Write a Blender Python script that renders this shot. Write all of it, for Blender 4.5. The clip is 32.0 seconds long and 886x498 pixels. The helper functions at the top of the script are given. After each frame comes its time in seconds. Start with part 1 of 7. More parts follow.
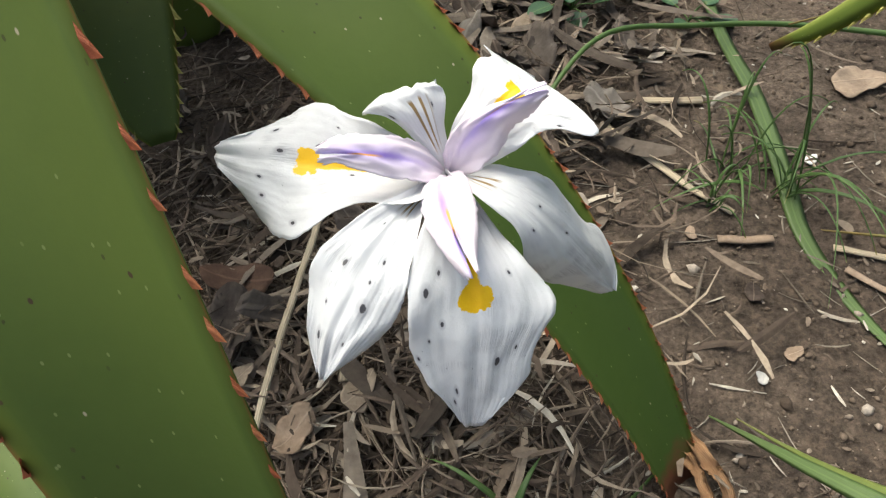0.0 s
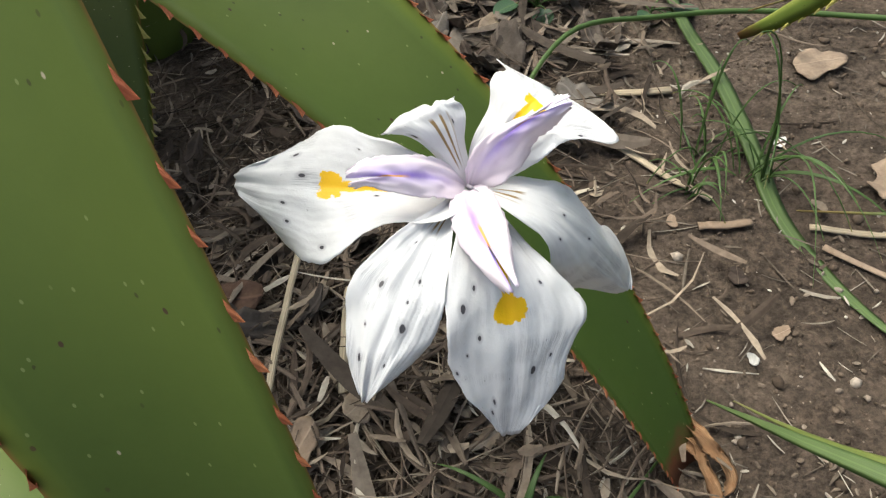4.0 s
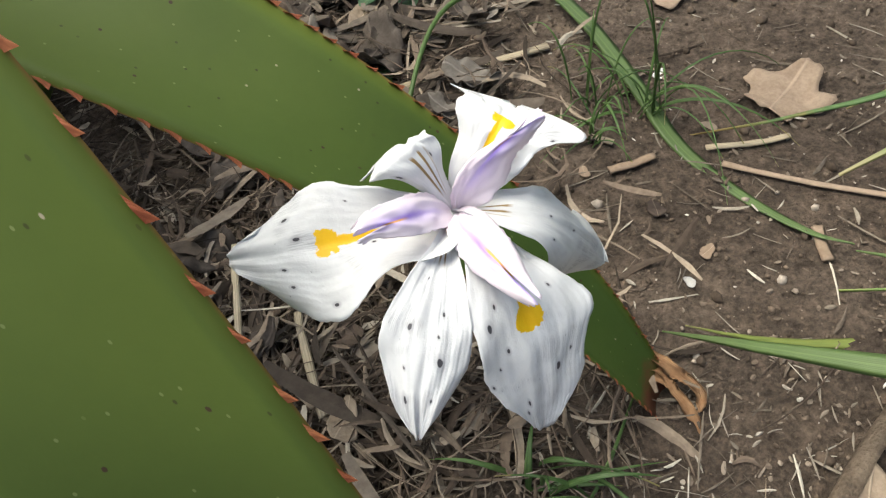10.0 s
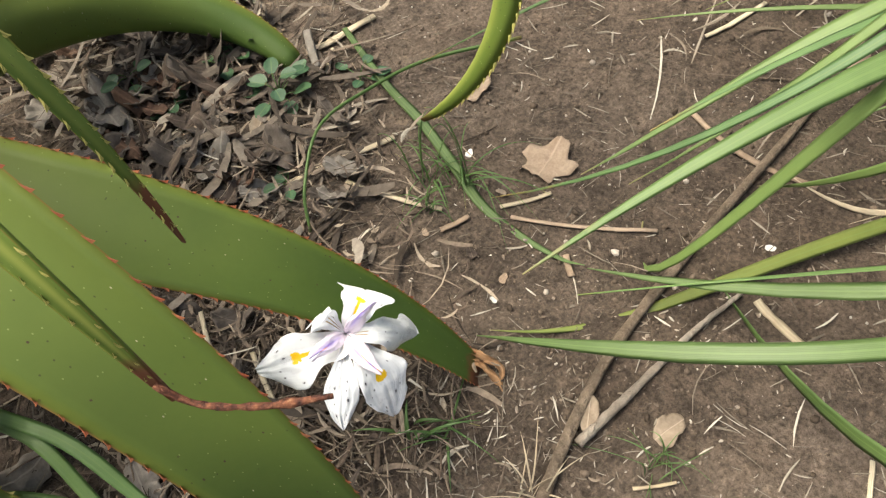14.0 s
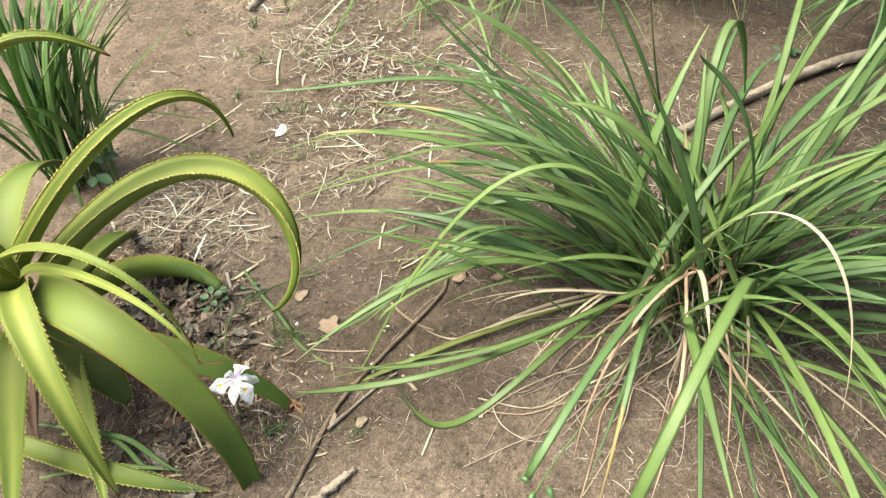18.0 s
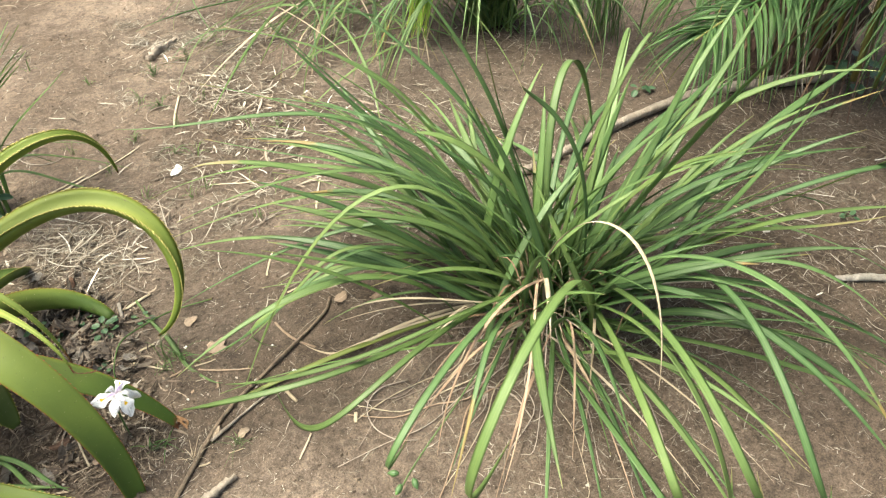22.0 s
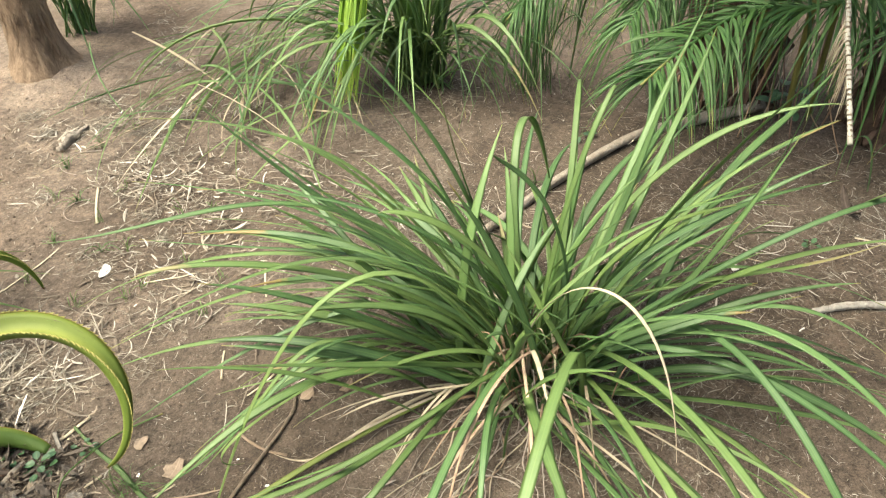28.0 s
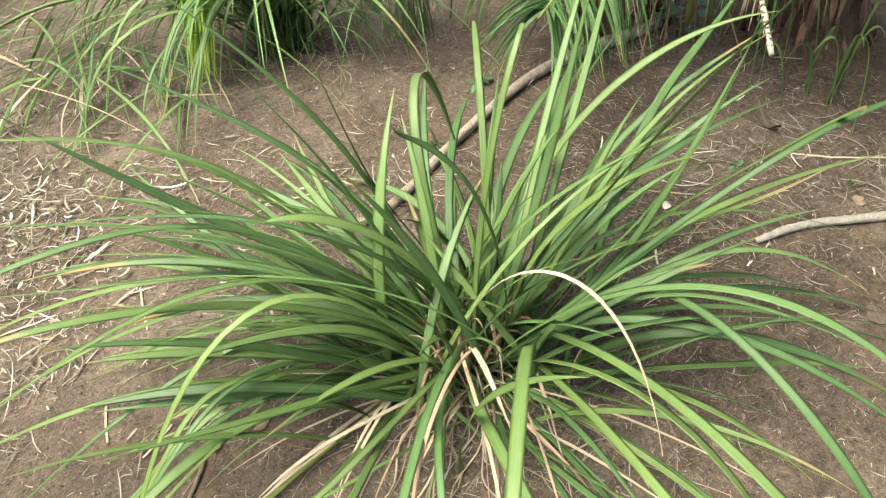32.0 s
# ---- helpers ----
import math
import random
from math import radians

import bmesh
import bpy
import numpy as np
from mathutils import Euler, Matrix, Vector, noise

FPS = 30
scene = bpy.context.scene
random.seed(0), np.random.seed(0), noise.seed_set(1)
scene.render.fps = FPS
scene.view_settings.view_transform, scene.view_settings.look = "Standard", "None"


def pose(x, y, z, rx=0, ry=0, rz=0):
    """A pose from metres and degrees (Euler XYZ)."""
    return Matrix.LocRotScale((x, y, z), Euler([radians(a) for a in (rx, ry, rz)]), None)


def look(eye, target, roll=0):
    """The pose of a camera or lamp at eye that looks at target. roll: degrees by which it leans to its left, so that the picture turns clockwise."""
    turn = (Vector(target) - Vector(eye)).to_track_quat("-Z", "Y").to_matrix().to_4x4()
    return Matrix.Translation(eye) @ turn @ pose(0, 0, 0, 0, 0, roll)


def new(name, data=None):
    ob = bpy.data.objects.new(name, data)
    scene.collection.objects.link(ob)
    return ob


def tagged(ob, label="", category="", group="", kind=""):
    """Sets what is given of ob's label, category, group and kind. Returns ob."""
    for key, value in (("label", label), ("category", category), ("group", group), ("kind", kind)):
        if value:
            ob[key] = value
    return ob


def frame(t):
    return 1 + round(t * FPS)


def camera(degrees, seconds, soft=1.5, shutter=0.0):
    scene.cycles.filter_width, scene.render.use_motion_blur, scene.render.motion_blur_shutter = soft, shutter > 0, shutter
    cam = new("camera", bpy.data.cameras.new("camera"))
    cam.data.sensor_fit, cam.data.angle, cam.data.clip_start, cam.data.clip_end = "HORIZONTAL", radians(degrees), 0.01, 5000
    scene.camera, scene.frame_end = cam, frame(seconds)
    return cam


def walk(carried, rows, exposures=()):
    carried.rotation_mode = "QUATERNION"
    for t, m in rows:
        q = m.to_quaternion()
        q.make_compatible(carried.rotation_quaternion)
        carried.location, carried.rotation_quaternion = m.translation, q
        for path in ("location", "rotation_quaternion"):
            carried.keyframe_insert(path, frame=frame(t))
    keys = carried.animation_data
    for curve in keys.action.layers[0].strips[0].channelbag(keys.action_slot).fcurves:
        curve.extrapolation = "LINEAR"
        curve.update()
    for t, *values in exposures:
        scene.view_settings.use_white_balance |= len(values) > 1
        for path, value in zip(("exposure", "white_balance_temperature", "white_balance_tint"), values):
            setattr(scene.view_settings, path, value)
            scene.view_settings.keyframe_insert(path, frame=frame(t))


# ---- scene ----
cam = camera(61.6, 32.0, 1.25)
PATH = [
    (0, (0.014, 0.016, 0.344), (-0.109, 1.319, -1.168), -7.7),
    (0.5, (0.012, 0.016, 0.345), (-0.106, 1.318, -1.169), -7.5),
    (1, (0.011, 0.017, 0.348), (-0.105, 1.319, -1.166), -7.5),
    (1.5, (0.013, 0.016, 0.347), (-0.104, 1.319, -1.165), -7.8),
    (2, (0.012, 0.016, 0.347), (-0.097, 1.317, -1.168), -7.5),
    (2.5, (0.011, 0.015, 0.347), (-0.091, 1.313, -1.171), -7.1),
    (4.5, (-0.006, 0.021, 0.352), (0.039, 1.302, -1.183), -8.6),
    (5, (-0.011, 0.023, 0.358), (0.13, 1.274, -1.197), -8.1),
    (5.5, (-0.011, 0.02, 0.362), (0.173, 1.25, -1.204), -8.6),
    (6, (-0.016, 0.02, 0.363), (0.226, 1.216, -1.221), -8.6),
    (6.5, (-0.018, 0.023, 0.361), (0.244, 1.195, -1.238), -9.0),
    (7, (-0.022, 0.025, 0.365), (0.232, 1.182, -1.247), -9.7),
    (7.5, (-0.022, 0.024, 0.367), (0.211, 1.177, -1.251), -10.5),
    (8, (-0.017, 0.025, 0.369), (0.206, 1.179, -1.25), -11.1),
    (8.5, (-0.018, 0.024, 0.369), (0.206, 1.181, -1.247), -11.2),
    (9, (-0.02, 0.027, 0.369), (0.203, 1.187, -1.245), -11.5),
    (9.5, (-0.017, 0.027, 0.363), (0.202, 1.199, -1.242), -12.4),
    (10, (-0.02, 0.029, 0.364), (0.209, 1.206, -1.237), -12.8),
    (10.5, (-0.02, 0.028, 0.365), (0.217, 1.216, -1.226), -12.7),
    (11, (-0.023, 0.03, 0.366), (0.228, 1.218, -1.224), -11.8),
    (11.5, (-0.021, 0.026, 0.367), (0.226, 1.213, -1.225), -12.7),
    (12, (-0.022, 0.02, 0.384), (0.233, 1.202, -1.209), -12.3),
    (12.5, (-0.013, 0.007, 0.426), (0.222, 1.174, -1.181), -13.1),
    (13, (-0.017, -0.023, 0.502), (0.256, 1.107, -1.125), -12.8),
    (13.5, (-0.021, -0.053, 0.551), (0.333, 1.026, -1.096), -10.9),
    (14, (-0.014, -0.062, 0.607), (0.413, 0.907, -1.09), -9.5),
    (14.5, (-0.027, -0.087, 0.677), (0.496, 0.783, -1.046), -5.2),
    (15, (-0.016, -0.16, 0.758), (0.536, 0.735, -0.943), -5.3),
    (15.5, (-0.016, -0.266, 0.856), (0.559, 0.748, -0.769), -5.6),
    (17.5, (-0.153, -0.626, 1.352), (0.601, 0.453, -0.154), -6.1),
    (18, (-0.127, -0.796, 1.414), (0.663, 0.355, -0.018), -4.0),
    (18.5, (-0.113, -0.883, 1.462), (0.728, 0.276, 0.065), -3.4),
    (19, (-0.108, -0.956, 1.479), (0.765, 0.188, 0.09), -3.6),
    (19.5, (-0.104, -0.984, 1.481), (0.797, 0.121, 0.079), -2.9),
    (20, (-0.122, -0.997, 1.483), (0.818, 0.082, 0.086), -1.8),
    (20.5, (-0.132, -1.004, 1.491), (0.825, 0.07, 0.102), -1.6),
    (21, (-0.129, -1.013, 1.486), (0.85, 0.067, 0.117), -1.2),
    (21.5, (-0.115, -1.025, 1.482), (0.878, 0.062, 0.128), -1.2),
    (22, (-0.109, -1.024, 1.478), (0.87, 0.082, 0.129), -1.3),
    (22.5, (-0.096, -1.023, 1.479), (0.876, 0.085, 0.126), -1.6),
    (23, (-0.075, -1.027, 1.469), (0.885, 0.087, 0.112), -3.5),
    (23.5, (-0.065, -1.028, 1.467), (0.885, 0.091, 0.108), -3.9),
    (24, (-0.075, -1.032, 1.479), (0.865, 0.096, 0.122), -4.4),
    (24.5, (-0.084, -1.048, 1.501), (0.855, 0.094, 0.155), -4.7),
    (25, (-0.1, -1.062, 1.51), (0.864, 0.12, 0.215), -4.2),
    (25.5, (-0.101, -1.064, 1.511), (0.885, 0.145, 0.259), -4.2),
    (27.5, (-0.097, -0.945, 1.468), (1.012, 0.161, 0.224), -2.2),
    (28, (-0.077, -0.844, 1.449), (1.1, 0.173, 0.192), -2.6),
    (28.5, (-0.063, -0.752, 1.453), (1.193, 0.14, 0.177), -1.9),
    (29, (0.013, -0.731, 1.411), (1.296, 0.113, 0.129), -1.9),
    (29.5, (0.064, -0.713, 1.375), (1.337, 0.121, 0.078), -3.4),
    (30, (0.079, -0.682, 1.363), (1.33, 0.137, 0.036), -4.6),
    (30.5, (0.087, -0.675, 1.355), (1.334, 0.126, 0.012), -5.2),
    (31, (0.105, -0.67, 1.343), (1.354, 0.106, -0.013), -5.7),
    (31.5, (0.114, -0.673, 1.337), (1.365, 0.092, -0.024), -6.0),
    (32, (0.121, -0.673, 1.334), (1.369, 0.082, -0.034), -5.7),
]
walk(cam, [(t, look(eye, target, roll)) for t, eye, target, roll in PATH], exposures=((0.0, 0.89, 6500, 2), (2.5, 0.89, 6500, 2), (5.0, 0.79, 6500, 2), (11.5, 0.83, 6500, 2), (13.0, 0.76, 6700, 2), (14.0, 1.08, 6850, 3), (15.5, 1.43, 6850, 3), (18.0, 1.4, 6900, -1), (28.0, 1.4, 6900, -1), (32.0, 1.48, 6900, -1)))


# ---- light ----
world = bpy.data.worlds.new("sky")
scene.world = world
world.use_nodes = True
_n = world.node_tree.nodes
_sky = _n.new("ShaderNodeTexSky")
_sky.sky_type, _sky.sun_disc = "NISHITA", False
_sky.sun_elevation, _sky.sun_rotation = radians(65), radians(-48)
_sky.air_density, _sky.dust_density, _sky.ozone_density = 1.0, 8.0, 1.0
world.node_tree.links.new(_sky.outputs[0], _n["Background"].inputs[0])
_n["Background"].inputs[1].default_value = 0.138
_sun = bpy.data.lights.new("sun", "SUN")
_sun.energy, _sun.angle, _sun.color = 2.6, radians(44), (1.0, 0.96, 0.9)
sun = new("sun", _sun)
sun.matrix_world = look((-1.4, 1.25, 4.0), (0, 0, 0))

# ---- materials ----


def rgba(c):
    return (c[0], c[1], c[2], 1.0)


class Mat:
    """A small builder for node materials."""

    def __init__(self, name, rough=0.6, spec=0.4):
        self.m = bpy.data.materials.new(name)
        self.m.use_nodes = True
        self.t = self.m.node_tree
        self.b = self.t.nodes["Principled BSDF"]
        self.b.inputs["Roughness"].default_value = rough
        self.b.inputs["Specular IOR Level"].default_value = spec

    def n(self, kind, **kw):
        node = self.t.nodes.new(kind)
        for k, v in kw.items():
            if k == "operation":
                node.operation = v
            elif k == "data_type":
                node.data_type = v
            elif k == "blend_type":
                node.blend_type = v
            else:
                node.inputs[k].default_value = v
        return node

    def l(self, a, b):
        self.t.links.new(a, b)

    def coord(self, which="Object", scale=(1, 1, 1)):
        tc = self.n("ShaderNodeTexCoord")
        mp = self.n("ShaderNodeMapping")
        mp.inputs["Scale"].default_value = scale
        self.l(tc.outputs[which], mp.inputs[0])
        return mp.outputs[0]

    def noise(self, vec, scale, detail=6, rough=0.6, distortion=0.0):
        t = self.n("ShaderNodeTexNoise", Scale=scale, Detail=detail, Roughness=rough, Distortion=distortion)
        self.l(vec, t.inputs["Vector"])
        return t.outputs["Fac"]

    def ramp(self, fac, stops):
        r = self.n("ShaderNodeValToRGB")
        e = r.color_ramp.elements
        while len(e) > 1:
            e.remove(e[-1])
        for i, (p, c) in enumerate(stops):
            k = e[0] if i == 0 else e.new(p)
            k.position, k.color = p, rgba(c) if len(c) == 3 else c
        self.l(fac, r.inputs[0])
        return r.outputs[0]

    def mix(self, fac, a, b, mode="MIX"):
        m = self.n("ShaderNodeMix", data_type="RGBA", blend_type=mode)
        for s, v in ((0, fac), (6, a), (7, b)):
            if isinstance(v, (int, float)):
                m.inputs[s].default_value = v
            elif isinstance(v, tuple):
                m.inputs[s].default_value = rgba(v)
            else:
                self.l(v, m.inputs[s])
        return m.outputs[2]

    def math(self, op, a, b=0.0, c=0.0):
        m = self.n("ShaderNodeMath", operation=op)
        for i, v in enumerate((a, b, c)):
            if isinstance(v, (int, float)):
                m.inputs[i].default_value = v
            else:
                self.l(v, m.inputs[i])
        return m.outputs[0]

    def cell(self, v):
        """One random number for each cell of a Voronoi texture."""
        q = self.n("ShaderNodeSeparateColor")
        self.l(v.outputs["Color"], q.inputs[0])
        return q.outputs[0]

    def spots(self, nu, nv, radius, share, rag=0.0):
        """Scattered round spots over a leaf: nu by nv cells, a share of which hold one."""
        u, v = self.uv()
        r = self.rand()
        c = self.n("ShaderNodeCombineXYZ")
        self.l(self.math("ADD", self.math("MULTIPLY", u, nu), self.math("MULTIPLY", r, 37.0)), c.inputs[0])
        self.l(self.math("ADD", self.math("MULTIPLY", v, nv), self.math("MULTIPLY", r, 91.0)), c.inputs[1])
        t = self.n("ShaderNodeTexVoronoi", Scale=1.0)
        t.voronoi_dimensions = "2D"
        self.l(c.outputs[0], t.inputs["Vector"])
        d = t.outputs["Distance"]
        if rag:
            d = self.math("ADD", d, self.math("MULTIPLY", self.math("SUBTRACT", self.noise(c.outputs[0], 9.0, 3), 0.5), rag))
        on_ = self.ramp(self.cell(t), [(1 - share, (0, 0, 0)), (1 - share + 0.02, (1, 1, 1))])
        return self.math("MULTIPLY", self.ramp(d, [(radius, (1, 1, 1)), (radius * 1.5, (0, 0, 0))]), on_)

    def uv(self):
        s = self.n("ShaderNodeSeparateXYZ")
        self.l(self.n("ShaderNodeUVMap").outputs[0], s.inputs[0])
        return s.outputs[0], s.outputs[1]

    def rand(self):
        return self.n("ShaderNodeObjectInfo").outputs["Random"]

    def island(self):
        return self.n("ShaderNodeNewGeometry").outputs["Random Per Island"]

    def color(self, c):
        self.l(c, self.b.inputs["Base Color"])
        self.c = c
        return self

    def bump(self, h, strength=0.4, dist=0.002):
        b = self.n("ShaderNodeBump")
        b.inputs["Strength"].default_value, b.inputs["Distance"].default_value = strength, dist
        self.l(h, b.inputs["Height"])
        self.l(b.outputs[0], self.b.inputs["Normal"])
        return self

    def thin(self, amount, tint=(1, 1, 1)):
        """Lets a share of the light through, as a leaf does."""
        out = self.t.nodes["Material Output"]
        tr = self.n("ShaderNodeBsdfTranslucent")
        self.l(self.mix(1.0, self.c, tint, "MULTIPLY"), tr.inputs[0])
        mx = self.n("ShaderNodeMixShader")
        mx.inputs[0].default_value = amount
        self.l(self.b.outputs[0], mx.inputs[1])
        self.l(tr.outputs[0], mx.inputs[2])
        self.l(mx.outputs[0], out.inputs[0])
        return self


def soil_material():
    k = Mat("soil", 0.95, 0.1)
    p = k.coord()
    big = k.noise(p, 1.3, 5, 0.6)
    mid = k.noise(p, 14, 6, 0.65)
    fine = k.noise(p, 230, 6, 0.75)
    c = k.ramp(big, [(0.32, (0.083, 0.063, 0.0485)), (0.5, (0.1255, 0.0985, 0.0785)), (0.68, (0.188, 0.150, 0.122))])
    # sunlit open soil painted paler; palm shade and damp painted darker
    sep = k.n("ShaderNodeSeparateXYZ")
    k.l(p, sep.inputs[0])
    dry = k.math("ADD", k.math("SUBTRACT", sep.outputs[1], k.math("MULTIPLY", sep.outputs[0], 0.6)), k.math("MULTIPLY", k.math("SUBTRACT", k.noise(p, 2.2, 4), 0.5), 1.6))
    c = k.mix(1.0, c, k.ramp(k.math("MULTIPLY_ADD", dry, 0.25, 0.5), [(0.10, (0.65, 0.64, 0.63)), (0.36, (0.95, 0.945, 0.94)), (0.5, (1, 1, 1)), (0.85, (1.28, 1.26, 1.24))]), "MULTIPLY")
    # soil paler again towards -y, fading out near y = 0.12
    path = k.math("ADD", sep.outputs[1], k.math("MULTIPLY", k.math("SUBTRACT", k.noise(p, 3.0, 4), 0.5), 0.25))
    c = k.mix(1.0, c, k.ramp(k.math("MULTIPLY_ADD", path, 0.5, 0.5), [(0.36, (1.24, 1.23, 1.22)), (0.56, (1, 1, 1))]), "MULTIPLY")
    c = k.mix(0.75, c, k.ramp(mid, [(0.3, (0.45, 0.45, 0.46)), (0.55, (1, 1, 1)), (0.75, (1.25, 1.2, 1.15))]), "MULTIPLY")
    c = k.mix(1.0, c, k.ramp(fine, [(0.3, (0.4, 0.38, 0.36)), (0.5, (1, 1, 1)), (0.68, (1.6, 1.56, 1.5))]), "MULTIPLY")
    lumps = k.noise(p, 62, 5, 0.7)
    c = k.mix(0.8, c, k.ramp(lumps, [(0.3, (0.45, 0.44, 0.43)), (0.5, (1, 1, 1)), (0.72, (1.5, 1.47, 1.42))]), "MULTIPLY")
    v = k.n("ShaderNodeTexVoronoi", Scale=260)
    k.l(p, v.inputs["Vector"])
    grit = k.ramp(v.outputs["Distance"], [(0.0, (1, 1, 1)), (0.16, (0, 0, 0))])
    pick = k.ramp(k.cell(v), [(0.8, (0, 0, 0)), (0.86, (1, 1, 1))])
    c = k.mix(k.math("MULTIPLY", grit, pick), c, (0.42, 0.35, 0.28))
    k.color(c)
    h = k.math("ADD", k.math("MULTIPLY", mid, 1.6), k.math("ADD", fine, k.math("MULTIPLY", k.noise(p, 60, 6, 0.7), 1.4)))
    return k.bump(h, 0.9, 0.006).m


def blade_material(name, dark, light, tip, tint=(0.85, 1.05, 0.6), through_light=0.36):
    """Strap leaf: long fine ribs, paler midrib, tips that yellow and brown."""
    k = Mat(name, 0.42, 0.5)
    u, v = k.uv()
    p = k.coord()
    r = k.rand()
    c = k.mix(r, dark, light)
    mott = k.noise(p, 30, 4)
    c = k.mix(0.5, c, k.ramp(mott, [(0.3, (0.78, 0.8, 0.75)), (0.7, (1.15, 1.12, 1.1))]), "MULTIPLY")
    ribs = k.math("SINE", k.math("MULTIPLY", v, 85.0))
    c = k.mix(k.math("MULTIPLY_ADD", ribs, 0.045, 0.05), c, (0.27, 0.39, 0.15))
    mid = k.math("SUBTRACT", 1.0, k.math("MULTIPLY", k.math("ABSOLUTE", k.math("SUBTRACT", v, 0.5)), 14.0))
    mid.node.use_clamp = True
    c = k.mix(k.math("MULTIPLY", mid, 0.35), c, (0.2, 0.3, 0.09))
    # yellowing tip, further down on some leaves
    e = k.math("ADD", u, k.math("MULTIPLY", k.math("SUBTRACT", k.noise(p, 60, 3), 0.5), 0.1))
    e = k.math("ADD", e, k.math("MULTIPLY", k.math("POWER", k.math("FRACT", k.math("MULTIPLY", r, 7.3)), 9.0), 0.2))
    c = k.mix(k.ramp(e, [(0.965, (0, 0, 0)), (1.0, (1, 1, 1))]), c, tip)
    k.color(c).bump(k.math("ADD", ribs, k.math("MULTIPLY", mott, 1.5)), 0.16, 0.0005)
    return k.thin(through_light, tint).m


def dry_material(name, a, b, scale=40, through_light=0.1, rough=0.8, fibre=0.1):
    k = Mat(name, rough, 0.2)
    u, v = k.uv()
    p = k.coord()
    n1 = k.noise(p, scale, 6, 0.65, 0.4)
    c = k.ramp(k.math("ADD", k.math("MULTIPLY", n1, 0.6), k.math("MULTIPLY", k.rand(), 0.4)), [(0.25, a), (0.75, b)])
    fib = k.math("SINE", k.math("MULTIPLY", v, 60.0))
    c = k.mix(k.math("MULTIPLY_ADD", fib, fibre, fibre), c, tuple(x * 0.45 for x in a))
    k.color(c).bump(k.math("ADD", k.math("MULTIPLY", fib, fibre * 10), k.math("MULTIPLY", n1, 2.0)), 0.4, 0.0008)
    return k.thin(through_light).m


def dead_leaf_material(name, a, b, scale=60):
    """A flat dead leaf: blotched, with a midrib and a few side veins."""
    k = Mat(name, 0.8, 0.2)
    u, v = k.uv()
    p = k.coord()
    n1 = k.noise(p, scale, 6, 0.65, 0.5)
    n2 = k.noise(p, scale * 7, 4, 0.6)
    c = k.ramp(k.math("ADD", k.math("MULTIPLY", n1, 0.75), k.math("MULTIPLY", k.rand(), 0.25)), [(0.3, a), (0.7, b)])
    c = k.mix(0.5, c, k.ramp(n2, [(0.3, (0.7, 0.68, 0.66)), (0.7, (1.12, 1.12, 1.1))]), "MULTIPLY")
    rib = k.ramp(k.math("ABSOLUTE", k.math("SUBTRACT", v, 0.5)), [(0.008, (1, 1, 1)), (0.022, (0, 0, 0))])
    c = k.mix(k.math("MULTIPLY", rib, 0.5), c, tuple(min(1, x * 1.3) for x in b))
    k.color(c).bump(k.math("ADD", n2, k.math("ADD", n1, rib)), 0.45, 0.0015)
    return k.thin(0.1).m


def scatter_material(name, stops, scale=300, rough=0.85):
    """For joined litter: each piece takes its own tone."""
    k = Mat(name, rough, 0.2)
    p = k.coord()
    c = k.ramp(k.island(), stops)
    n1 = k.noise(p, scale, 4)
    c = k.mix(0.7, c, k.ramp(n1, [(0.3, (0.6, 0.58, 0.55)), (0.7, (1.2, 1.2, 1.15))]), "MULTIPLY")
    return k.color(c).bump(n1, 0.5, 0.001).m


